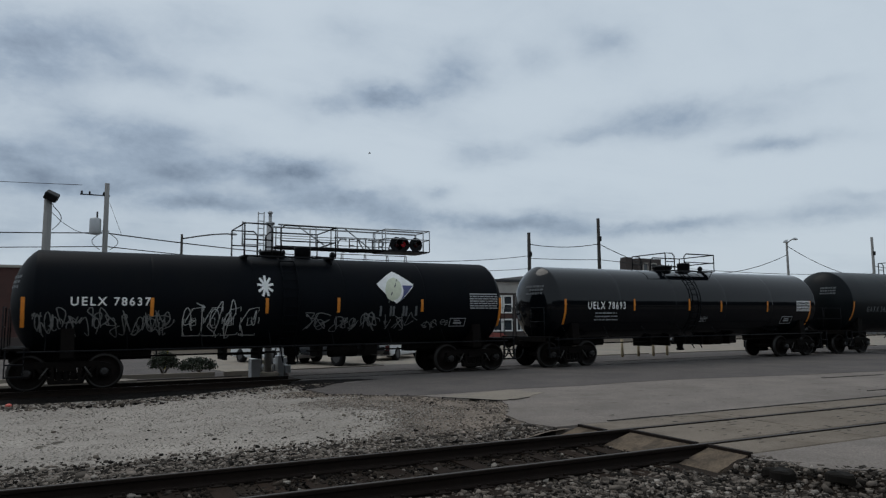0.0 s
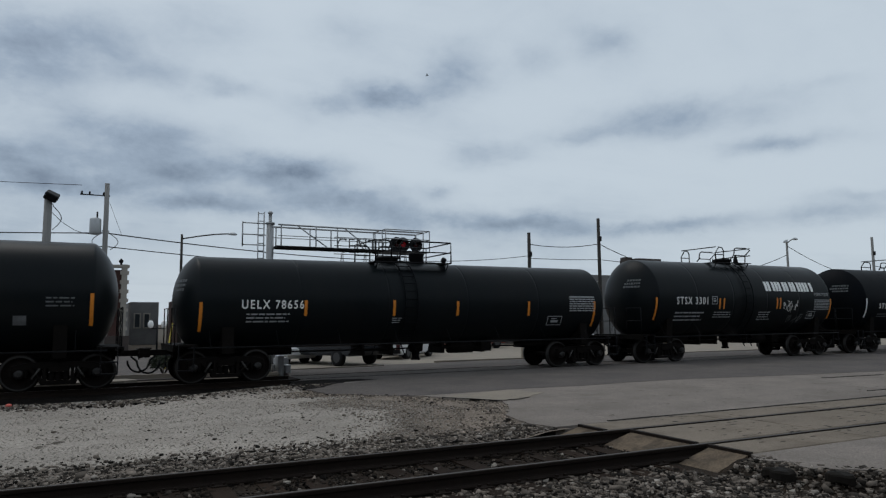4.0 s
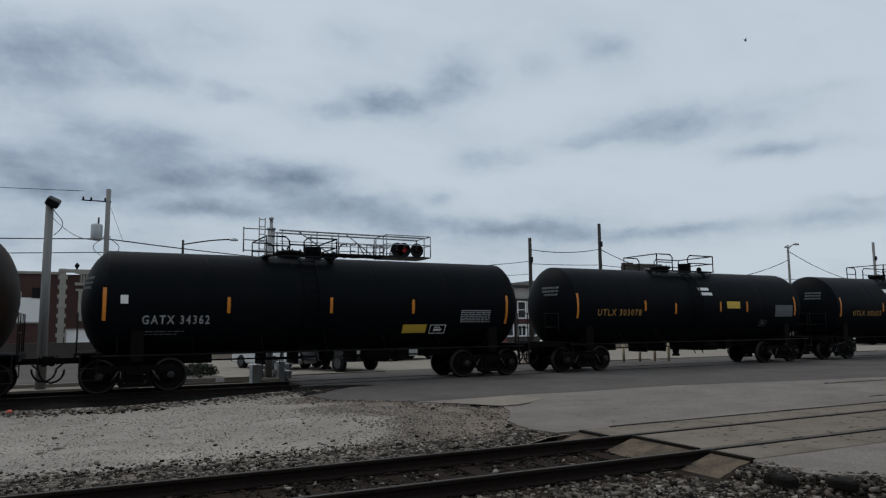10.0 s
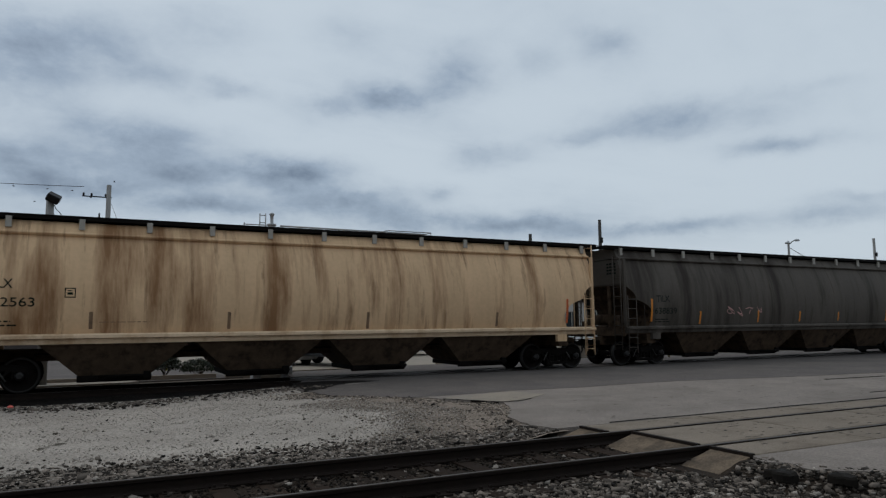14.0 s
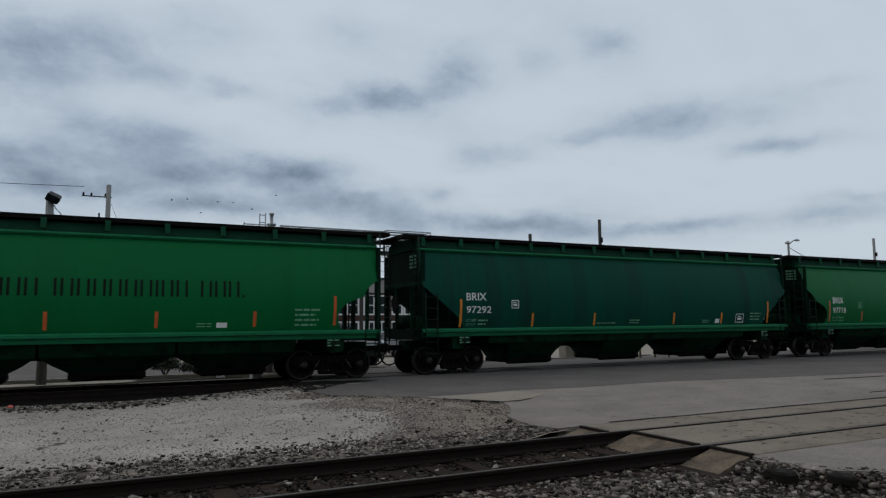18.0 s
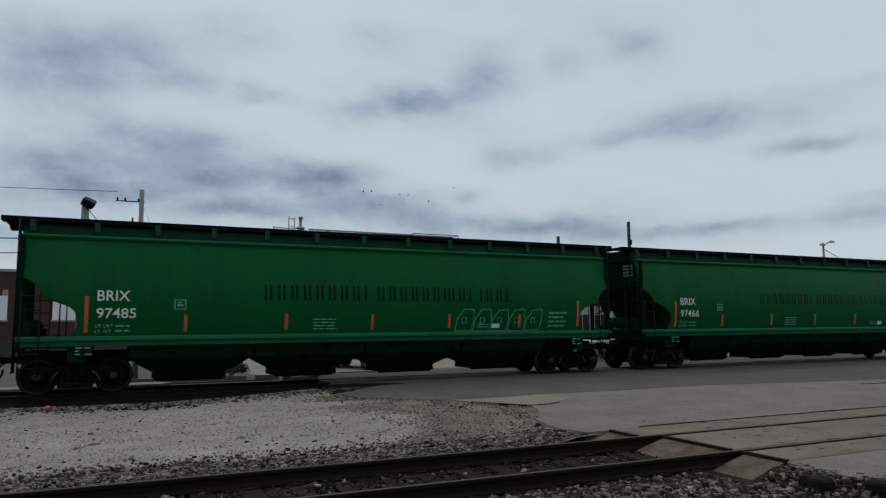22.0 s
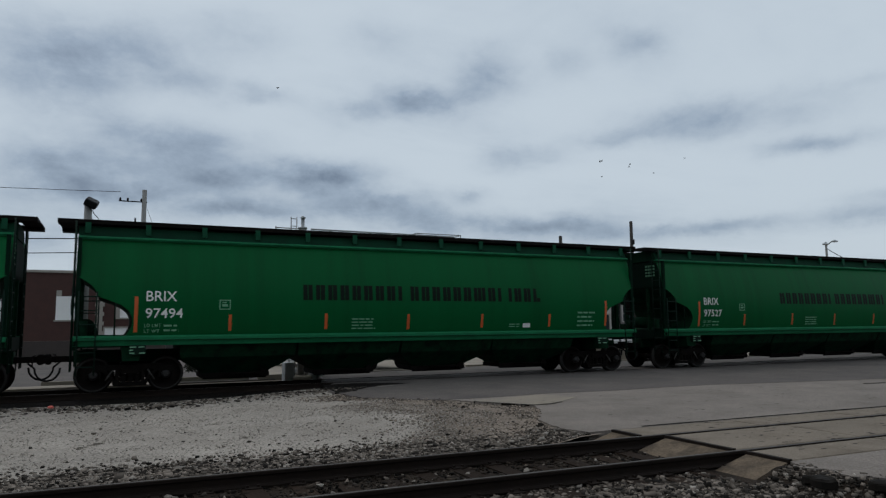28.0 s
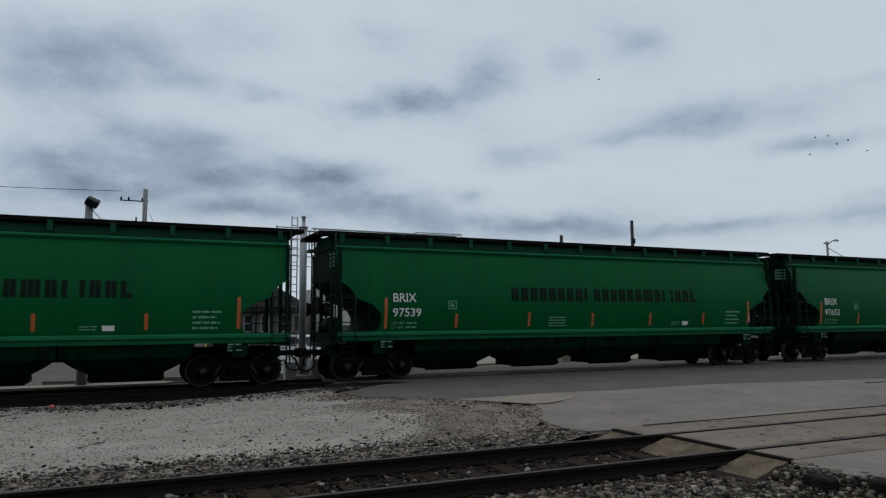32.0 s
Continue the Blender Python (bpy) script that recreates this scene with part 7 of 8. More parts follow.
EXTRA = {
    "97292": [('bar', 2.15, 1.56, 2.0, 'amber')],
    "97485": [("bubble", 2.95, 6.2, 1.52, 2.22, "green_chalk", 5, 61)],
    "97283": [("scrawl", -5.97, -5.15, 1.58, 2.28, "chalk_dim", 3, 63), ("scrawl", -4.06, -2.2, 1.55, 2.21, "chalk_dim", 7, 64), ("scrawl", -4.0, -2.3, 1.6, 2.1, "green_chalk", 6, 67), ("scrawl", -0.36, 1.65, 1.58, 2.22, "green_chalk", 6, 65)],
    "97407": [("scrawl", -5.3, -4.4, 1.7, 2.2, "black_letter", 2, 66)],
}
for a, b, mat, num, marks, label in GREENS:
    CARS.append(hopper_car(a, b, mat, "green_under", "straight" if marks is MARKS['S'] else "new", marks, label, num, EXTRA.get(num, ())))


# ---- behind the railway: poles, signal bridge, vehicles, buildings ----
def wood_pole(x, y, z0, top, r, mat, label, name="utility_pole"):
    ob = thing(name, pose(x, y, z0), label, "pole")
    bm = bmesh.new()
    tube(bm, (0, 0, -0.3), (0, 0, top - z0), r * 1.15, 12, r * 0.85)
    part("pole", bm, mat, ob)
    return ob


# flood lamp on its short thick post
p1 = wood_pole(-0.83, 24.9, LOW + 0.1, 5.62, 0.135, "pole_wood", "grey wooden post with a black flood lamp on top", "flood_lamp")
bm = bmesh.new()
box(bm, -0.16, 0.22, -0.20, 0.16, 0, 0.24)
bmesh.ops.bevel(bm, geom=bm.edges[:], offset=0.03, segments=1, affect="EDGES")
part("lamp_head", bm, "dark_metal", p1, "black flood lamp head", pose(0.02, -0.05, 5.68, 25, 25, 0))
bm = bmesh.new()
pts = [(0.12, 0, 5.55)] + [(0.16 + 0.22 * math.sin(a * 0.4), 0, 5.45 - 0.09 * a) for a in range(9)]
pipe(bm, pts, 0.012, 5)
part("cable_loop", bm, "wire", p1)

# utility pole with crossarm, transformer and insulators
p2 = wood_pole(0.90, 27.5, LOW, 6.72, 0.095, "pole_wood", "weathered utility pole with a transformer and crossarm")
bm = bmesh.new()
box(bm, -0.85, 0.10, -0.05, 0.0, 6.42, 6.455)
part("crossarm", bm, "dark_metal", p2)
for x in (-0.8, -0.55, -0.1):
    part("insulator", made(lathe, [(0.015, 6.45), (0.035, 6.48), (0.035, 6.53), (0.015, 6.57)], "z", 8, (x, 0, 0)), "dark_metal", p2)
part("transformer", made(lathe, [(0.05, 5.02), (0.17, 5.04), (0.19, 5.1), (0.19, 5.55), (0.17, 5.6), (0.05, 5.64)], "z", 16, (-0.33, 0, 0)), "steel_pale", p2, "grey can transformer")
part("transformer_bushing", made(tube, (-0.28, 0, 5.6), (-0.28, 0, 5.85), 0.03, 6), "dark_metal", p2)
bm = bmesh.new()
for s in (-1, 1):
    pts = [(0.1 * s, 0, 5.2)] + [(s * (0.12 + 0.3 * math.sin(a * 0.5)), 0, 5.1 - 0.1 * a) for a in range(7)]
    pipe(bm, pts, 0.012, 5)
part("cable_loop", bm, "wire", p2)
bm = bmesh.new()
tube(bm, (0.1, 0, 6.2), (0.55, 0, 5.0), 0.008, 4)
part("guy_wire", bm, "wire", p2)

# cantilever signal bridge over the street
GY = 24.4
sig = thing("signal_bridge", pose(6.0, GY, LOW), "grey steel cantilever signal bridge reaching over the street", "railway signal")
g0 = -LOW
part("mast", made(tube, (0, 0, 0), (0, 0, 5.20 + g0), 0.125, 18), "galv", sig, "galvanised mast")
part("mast_cap", made(lathe, [(0.16, 5.14), (0.16, 5.2), (0.06, 5.22), (0.06, 5.5), (0.09, 5.52), (0.09, 5.56), (0.04, 5.6)], "z", 14, (0, 0, g0)), "galv", sig)
add_ladder(sig, "ladder", "tall narrow ladder", ladder_parts(-0.33, -0.05, 0.3, 5.55 + g0, 0.20, 0.26, 0.016, "x", "galv"))
bm = bmesh.new()
zb, zt = 4.33 + g0, 5.10 + g0
for y in (-0.35, 0.35):
    tube(bm, (0.15, y, zb), (5.8, y, zb), 0.035, 8)
box(bm, 0.15, 5.8, -0.35, 0.35, zb + 0.02, zb + 0.04)
part("walkway", bm, "dark_metal", sig, "dark walkway deck of the arm")
bm = bmesh.new()
for y in (-0.36, 0.36):
    tube(bm, (0.2, y, zt), (5.8, y, zt - 0.02), 0.03, 8)
    tube(bm, (0.2, y, (zb + zt) / 2), (4.6, y, (zb + zt) / 2), 0.014, 6)
part("top_rail", bm, "galv", sig)
for x in (0.3, 1.55, 2.35, 4.1, 5.8):
    bm = bmesh.new()
    for y in (-0.36, 0.36):
        tube(bm, (x, y, zb), (x, y, zt), 0.022, 6)
    part("rail_post", bm, "galv", sig)
for x0, x1 in ((0.85, 1.95), (2.6, 3.6)):
    part("brace", made(tube, (x0, -0.36, zt), (x1, -0.36, zb + 0.05), 0.022, 6), "galv", sig)
for x in (4.05, 5.85):
    for y in (-0.8, 0.4):
        part("basket_post", made(tube, (x, y, zb - 0.02), (x, y, zt - 0.01), 0.02, 6), "galv", sig)
for z in (zt - 0.01, zb + 0.42):
    for y in (-0.8, 0.4):
        part("basket_rail", made(tube, (4.05, y, z), (5.85, y, z), 0.018, 6), "galv", sig)
    for x in (4.05, 5.85):
        part("basket_rail", made(tube, (x, -0.8, z), (x, 0.4, z), 0.018, 6), "galv", sig)
part("basket_floor", made(box, 4.05, 5.85, -0.8, 0.4, zb - 0.06, zb - 0.02), "dark_metal", sig)
bm = bmesh.new()
tube(bm, (-0.95, 0, zb), (-0.95, 0, zt + 0.1), 0.025, 6)
for z in (zb + 0.06, zb + 0.42, zt + 0.05):
    tube(bm, (-0.95, 0, z), (-0.15, 0, z), 0.02, 6)
part("counter_frame", bm, "galv", sig, "short back frame of the arm")
for x, lit in ((4.60, False), (4.87, True), (5.40, False)):
    bm = bmesh.new()
    y = -0.55 if x > 4.5 else 0.1
    lathe(bm, [(0.27, y), (0.27, y + 0.02)], "y", 22, (x, 0, zb + 0.25))
    tube(bm, (x, y + 0.02, zb + 0.25), (x, y + 0.3, zb + 0.25), 0.10, 12)
    hd = part("signal_head", bm, "dark_metal", sig, "round black signal target")
    bm = bmesh.new()
    lathe(bm, [(0.02, y - 0.03), (0.10, y - 0.03), (0.10, y - 0.005)], "y", 16, (x, 0, zb + 0.25))
    part("lens", bm, "signal_red" if lit else "lamp_red", hd, "lit red lens" if lit else "unlit dark red lens")
    bm = bmesh.new()
    for k in range(9):
        a = math.pi * k / 8
        b_ = math.pi * (k + 1) / 8
        if k < 8:
            v = [bm.verts.new((x + 0.12 * math.cos(t), yy, zb + 0.25 + 0.12 * math.sin(t))) for yy, t in ((y, a), (y, b_), (y - 0.24, b_), (y - 0.24, a))]
            bm.faces.new(v)
    part("hood", bm, "dark_metal", hd)
for x0, x1, z1 in ((-0.62, -0.30, 0.66), (0.28, 0.50, 0.74), (0.56, 0.74, 0.42)):
    bm = bmesh.new()
    box(bm, x0, x1, -0.25, 0.2, 0.0, z1)
    bmesh.ops.bevel(bm, geom=bm.edges[:], offset=0.02, segments=1, affect="EDGES")
    part("relay_cabinet", bm, "steel_pale", sig, "small pale relay cabinet at the mast's foot")
part("footing", made(lathe, [(0.42, 0), (0.42, 0.16), (0.34, 0.2)], "z", 18), "walk", sig, "round concrete footing")
for k in range(4):
    a = k * math.pi / 2 + 0.4
    part("bolt", made(tube, (0.27 * math.cos(a), 0.27 * math.sin(a), 0.18), (0.27 * math.cos(a), 0.27 * math.sin(a), 0.45), 0.03, 6), "galv", sig)


gate = thing("crossing_signal", pose(6.62, 25.05, LOW), "pale steel crossing signal post with dark lamp heads", "railway signal")
part("post", made(tube, (0, 0, 0), (0, 0, 3.72), 0.06, 12), "galv", gate)
part("crossarm", made(tube, (-0.12, 0, 3.58), (0.62, 0, 3.58), 0.03, 8), "galv", gate)
part("bell", made(lathe, [(0.02, 3.72), (0.11, 3.74), (0.13, 3.8), (0.05, 3.86)], "z", 12), "dark_metal", gate)
part("lamp_bar", made(tube, (-0.4, -0.02, 2.45), (0.4, -0.02, 2.45), 0.03, 8), "dark_metal", gate)
for x in (-0.4, 0.4):
    head = part("lamp_head", made(lathe, [(0.26, -0.12), (0.26, -0.10), (0.14, -0.06), (0.10, 0.10)], "y", 18, (x, 0, 2.45)), "dark_metal", gate, "round black lamp target")
    part("lens", made(lathe, [(0.02, -0.15), (0.10, -0.14), (0.10, -0.121)], "y", 14, (x, 0, 2.45)), "lamp_red", head, "unlit dark red lens")
part("base", made(box, -0.22, 0.22, -0.2, 0.2, 0, 0.62), "steel_pale", gate, "pale control box at the post's foot")

# far poles, street lamps
def street_lamp(x, y, top, arms, label, mat="pole_dark"):
    ob = thing("street_lamp", pose(x, y, LOW), label, "street lamp")
    part("pole", made(tube, (0, 0, -0.2), (0, 0, top - LOW), 0.14, 10, 0.09), mat, ob)
    for dx, dy, dz in arms:
        bm = bmesh.new()
        pts = []
        for k in range(7):
            t = k / 6
            pts.append((dx * t, dy * t, top - LOW - 0.35 + dz * math.sin(t * math.pi / 2)))
        pipe(bm, pts, 0.05, 6)
        arm = part("arm", bm, mat, ob)
        bm = bmesh.new()
        lathe(bm, [(0.03, -0.12), (0.16, -0.10), (0.17, 0.0), (0.08, 0.1)], "z", 10)
        for v in bm.verts:
            v.co.x *= 2.0
        part("lamp_head", bm, "steel_pale", arm, "", pose(dx, dy, top - LOW - 0.35 + dz))
    return ob


street_lamp(7.13, 56.4, 8.5, [(3.6, -1.0, 0.45)], "thin street lamp with one long curved arm", "pole_dark")
street_lamp(56.9, 41.3, 8.75, [(1.2, 0.0, 0.5), (-0.9, -0.6, 0.1)], "wooden street lamp with two lamp heads", "pole_wood")
for x, y, h, m in ((37.93, 44.6, 10.0, "pole_dark"), (31.15, 44.8, 8.5, "pole_dark"), (73.2, 43.3, 10.0, "pole_wood")):
    p = wood_pole(x, y, LOW, h, 0.15, m, "dark wooden utility pole along the street")
    part("insulator_bracket", made(box, -0.1, 0.1, -0.25, 0.0, h - LOW - 1.9, h - LOW - 1.5), "dark_metal", p)


def cable(a, b, sag, r=0.02, n=18):
    ob = thing("overhead_wire", Matrix.Translation(a), "black sagging overhead wire", "wire")
    bm = bmesh.new()
    d = Vector(b) - Vector(a)
    pts = [tuple(d * (k / n) - Vector((0, 0, sag * 4 * (k / n) * (1 - k / n)))) for k in range(n + 1)]
    pipe(bm, pts, r, 5)
    part("cable", bm, "wire", ob)


# along the street from pole to pole
cable((0.9, 27.5, 4.93), (31.15, 44.8, 6.7), 0.7, 0.022)
cable((0.9, 27.5, 4.45), (31.15, 44.8, 5.7), 0.5, 0.018)
cable((-30, 30, 5.3), (0.9, 27.5, 4.93), 0.4, 0.02)
cable((-30, 30, 4.6), (0.9, 27.5, 4.45), 0.4, 0.016)
cable((-30, 26, 6.4), (0.1, 27.5, 6.6), 0.3, 0.010)
cable((31.15, 44.8, 7.6), (37.93, 44.6, 7.9), 0.25, 0.03)
cable((31.15, 44.8, 6.5), (37.93, 44.6, 6.6), 0.05, 0.025)
cable((37.93, 44.6, 7.9), (56.9, 41.3, 7.4), 2.1, 0.03)
cable((37.93, 44.6, 6.6), (73.2, 43.3, 6.2), 0.5, 0.025)
cable((56.9, 41.3, 8.2), (73.2, 43.3, 5.6), 0.6, 0.03)
cable((73.2, 43.3, 7.0), (120, 44, 7.2), 1.0, 0.03)
cable((-0.8, 24.9, 5.3), (0.6, 27.5, 4.9), 0.25, 0.01)


# hedges: rounded clipped bushes of many small leaves
def bush(x, y, w, d, h, seed, label, bare=False):
    ob = thing("shrub", pose(x, y, LOW + 0.02), label, "shrub")
    r = random.Random(seed)
    bm = bmesh.new()
    for k in range(9):
        a = r.uniform(0, 6.28)
        tube(bm, (0, 0, 0), (w * 0.38 * math.cos(a), d * 0.38 * math.sin(a), h * r.uniform(0.5, 0.85)), 0.018, 5, 0.006)
    part("stems", bm, "twig", ob)
    vs, fs = [], []
    for k in range(2200):
        a, el, q = r.uniform(0, 6.28), r.uniform(-0.35, 1.0), r.uniform(0.72, 1.03) * (1 + 0.15 * math.sin(3 * r.uniform(0, 6.28)))
        c = math.sqrt(max(1 - el * el, 0))
        p = Vector((w / 2 * q * c * math.cos(a), d / 2 * q * c * math.sin(a), h * 0.48 + h * 0.5 * q * el))
        if p.z < 0.03:
            continue
        u = Vector((r.uniform(-1, 1), r.uniform(-1, 1), r.uniform(-1, 1))).normalized() * r.uniform(0.025, 0.05)
        v = u.cross(Vector((r.uniform(-1, 1), r.uniform(-1, 1), r.uniform(-1, 1)))).normalized() * 0.022
        n0 = len(vs)
        vs += [tuple(p - u), tuple(p + v), tuple(p + u), tuple(p - v)]
        fs.append((n0, n0 + 1, n0 + 2, n0 + 3))
    tagged(put("foliage", mesh_from("foliage", vs, fs, "leaf"), ob), kind="stuff")


bush(2.95, 27.2, 0.95, 0.9, 0.85, 3, "clipped dark evergreen shrub on the street edge")
bush(4.05, 26.8, 1.25, 1.0, 0.62, 4, "low rounded evergreen shrub on the street edge")


# parked vehicles
def vehicle(kind, x, y, turn, paint, label):
    """kind: 'car', 'suv' or 'pickup'; its length along local x, nose at +x."""
    ob = thing({"car": "parked_car", "suv": "parked_suv", "pickup": "pickup_truck"}[kind], pose(x, y, LOW + 0.02, 0, 0, turn), label, {"car": "car", "suv": "car", "pickup": "truck"}[kind])
    L_, W_, zb, belt, top = {"car": (4.6, 1.78, 0.24, 0.88, 1.42), "suv": (4.8, 1.9, 0.32, 1.05, 1.78), "pickup": (5.6, 2.0, 0.42, 1.12, 1.86)}[kind]
    h = L_ / 2
    low = [(-h, zb + 0.1), (-h + 0.15, zb), (h - 0.2, zb), (h, zb + 0.18), (h - 0.02, belt - 0.22), (h - 0.35, belt - 0.06), (h - 1.25, belt), (-h + 0.1, belt), (-h, belt - 0.15)]
    bm = bmesh.new()
    prism(bm, low, -W_ / 2, W_ / 2)
    bmesh.ops.bevel(bm, geom=[e for e in bm.edges if abs(e.verts[0].co.y - e.verts[1].co.y) < 0.01], offset=0.07, segments=2, affect="EDGES")
    body = part("body", bm, paint, ob)
    cab = {"car": [(-h + 0.55, belt - 0.02), (h - 1.2, belt - 0.02), (h - 1.95, top), (-h + 1.35, top)],
           "suv": [(-h + 0.1, belt - 0.02), (h - 1.3, belt - 0.02), (h - 2.0, top), (-h + 0.35, top)],
           "pickup": [(-h + 2.05, belt - 0.02), (h - 1.45, belt - 0.02), (h - 2.15, top), (-h + 2.2, top)]}[kind]
    bm = bmesh.new()
    prism(bm, cab, -W_ / 2 + 0.12, W_ / 2 - 0.12)
    bmesh.ops.bevel(bm, geom=bm.edges[:], offset=0.06, segments=2, affect="EDGES")
    part("cabin", bm, paint, ob)
    (ax, az), (bx, bz), (cx, cz), (dx, dz) = cab
    for s in (-1, 1):
        bm = bmesh.new()
        yy = s * (W_ / 2 - 0.115)
        prism(bm, [(ax + 0.25, az + 0.06), (bx - 0.3, az + 0.06), (cx - 0.02, cz - 0.1), (dx + 0.1, dz - 0.1)], *sorted((yy, yy + s * 0.012)))
        part("side_window", bm, "glass", ob, "dark side glass")
    for (x0, z0), (x1, z1), nm in (((bx, bz), (cx, cz), "windscreen"), ((ax, az), (dx, dz), "rear_window")):
        bm = bmesh.new()
        s = 1 if nm == "windscreen" else -1
        q = [(x0 + (x1 - x0) * t + s * 0.025, z0 + (z1 - z0) * t) for t in (0.12, 0.86)]
        v = [bm.verts.new(c) for c in ((q[0][0], -W_ / 2 + 0.22, q[0][1]), (q[0][0], W_ / 2 - 0.22, q[0][1]), (q[1][0], W_ / 2 - 0.28, q[1][1]), (q[1][0], -W_ / 2 + 0.28, q[1][1]))]
        f = bm.faces.new(v)
        bmesh.ops.solidify(bm, geom=[f], thickness=0.01)
        part(nm, bm, "glass", ob)
    for sx in (-h + 0.9, h - 0.95):
        for s in (-1, 1):
            wr = 0.33 if kind == "car" else 0.38
            bm = bmesh.new()
            lathe(bm, [(wr * 0.55, -0.11), (wr * 0.96, -0.11), (wr, -0.07), (wr, 0.07), (wr * 0.96, 0.11), (wr * 0.55, 0.11)], "y", 20)
            w = part("wheel", bm, "rubber", ob, "black tyre", pose(sx, s * (W_ / 2 - 0.10), wr - 0.02))
            bm = bmesh.new()
            lathe(bm, [(wr * 0.58, -0.115), (wr * 0.5, -0.09), (0.05, -0.10)] if s < 0 else [(0.05, 0.10), (wr * 0.5, 0.09), (wr * 0.58, 0.115)], "y", 16)
            part("rim", bm, "car_rim", w)
    for s in (-1, 1):
        part("headlight", made(box, h - 0.10, h + 0.008, *sorted((s * (W_ / 2 - 0.42), s * (W_ / 2 - 0.10))), belt - 0.36, belt - 0.22), "steel_pale", ob, "clear headlight")
        part("tail_light", made(box, -h - 0.006, -h + 0.08, *sorted((s * (W_ / 2 - 0.24), s * (W_ / 2 - 0.04))), belt - 0.42, belt - 0.14), "lamp_red", ob, "red tail light")
        part("door_mirror", made(box, bx - 0.55, bx - 0.42, *sorted((s * (W_ / 2 - 0.1), s * (W_ / 2 + 0.14))), belt, belt + 0.16), paint, ob)
    part("bumper", made(box, -h - 0.05, -h + 0.12, -W_ / 2 + 0.06, W_ / 2 - 0.06, zb + 0.05, zb + 0.25), "dark_metal" if kind != "pickup" else "steel_pale", ob)
    part("number_plate", made(box, -h - 0.06, -h - 0.04, -0.16, 0.16, zb + 0.28, zb + 0.40), "white", ob, "blank pale number plate")
    if kind == "pickup":
        part("bed_floor", made(box, -h + 0.1, -h + 1.95, -W_ / 2 + 0.14, W_ / 2 - 0.14, belt - 0.02, belt + 0.004), "dark_metal", ob)
    return ob


vehicle("pickup", 10.2, 30.7, -69, "car_dark", "dark pickup truck parked on the street")
vehicle("car", 8.4, 33.2, -70, "car_white", "white saloon car waiting on the street")
leaving = vehicle("car", 14.4, 32.9, 42, "car_white", "white saloon car driving off along the street")
vehicle("car", 16.8, 37.0, 20, "car_silver", "silver saloon car parked on the street")
vehicle("car", 31.5, 40.5, 8, "car_white", "white saloon car parked far down the street")
vehicle("car", 41.0, 39.5, 5, "car_silver", "silver saloon car parked far down the street")
vehicle("suv", 24.0, 41.5, 10, "car_red", "dull red car parked down the street")


# ---- buildings ----
def window(ob, x0, x1, y, z0, z1, trim="white_wall", pane="glass", bars=(1, 1)):
    """A framed window on a facade that faces -y."""
    bm = bmesh.new()
    t = 0.10
    for a in ((x0 - t, x1 + t, z0 - t, z0), (x0 - t, x1 + t, z1, z1 + t), (x0 - t, x0, z0, z1), (x1, x1 + t, z0, z1)):
        box(bm, a[0], a[1], y - 0.08, y + 0.05, a[2], a[3])
    for k in range(1, bars[0] + 1):
        x = x0 + (x1 - x0) * k / (bars[0] + 1)
        box(bm, x - 0.035, x + 0.035, y - 0.05, y + 0.03, z0, z1)
    for k in range(1, bars[1] + 1):
        z = z0 + (z1 - z0) * k / (bars[1] + 1)
        box(bm, x0, x1, y - 0.045, y + 0.03, z - 0.03, z + 0.03)
    w = part("window", bm, trim, ob)
    part("pane", made(box, x0, x1, y - 0.01, y + 0.02, z0, z1), pane, w)
    return w


def walls(ob, x0, x1, y0, y1, z1, mat, name="wall", z0=LOW - 0.3):
    t = 0.3
    part(name, made(box, x0, x1, y0, y0 + t, z0, z1), mat, ob)
    part(name, made(box, x0, x1, y1 - t, y1, z0, z1), mat, ob)
    part(name, made(box, x0, x0 + t, y0 + t, y1 - t, z0, z1), mat, ob)
    part(name, made(box, x1 - t, x1, y0 + t, y1 - t, z0, z1), mat, ob)
    part("roof", made(box, x0 + t, x1 - t, y0 + t, y1 - t, z1 - 0.5, z1 - 0.35), "roof_dark", ob)


# brick hall with cream trim
hall = thing("brick_building", pose(0, 0, 0), "dark red brick building with cream stone trim and boarded white windows", "building")
FY = 55.0
WIN_Z0, WIN_Z1 = 2.3, 3.93
walls(hall, -26.0, 3.25, FY, FY + 18, 5.55, "brick")
part("parapet_coping", made(box, -26.1, -0.75, FY - 0.12, FY + 0.4, 5.55, 5.72), "cream", hall)
for x0, x1 in ((-1.0, -0.62), (2.95, 3.33)):
    bm = bmesh.new()
    box(bm, x0, x1, FY - 0.16, FY + 0.3, LOW, 5.95)
    for k in range(8):
        box(bm, x0 - 0.10, x1 + 0.10, FY - 0.19, FY, 0.6 + k * 0.66, 0.86 + k * 0.66)
    part("quoin", bm, "cream", hall, "toothed cream corner stones")
part("cornice", made(box, -1.1, 3.45, FY - 0.22, FY + 0.4, 5.72, 5.92), "cream", hall)
for k in range(11):
    x = 0.32 + k * 0.165
    part("baluster", made(box, x - 0.045, x + 0.045, FY - 0.19, FY - 0.05, 5.02, 5.62), "cream", hall)
part("balustrade_back", made(box, 0.2, 2.1, FY - 0.06, FY - 0.005, 4.95, 5.72), "mortar", hall)
for z0, z1, w in ((4.80, 5.0, 0.12), (5.6, 5.73, 0.12), (4.42, 4.56, 0.05)):
    part("string_course", made(box, 0.05 - w, 2.25 + w, FY - 0.24, FY - 0.01, z0, z1), "cream", hall)
for x in (0.30, 1.98):
    part("pilaster", made(box, x - 0.12, x + 0.12, FY - 0.2, FY - 0.01, 2.35, 4.42), "cream", hall)
bm = bmesh.new()
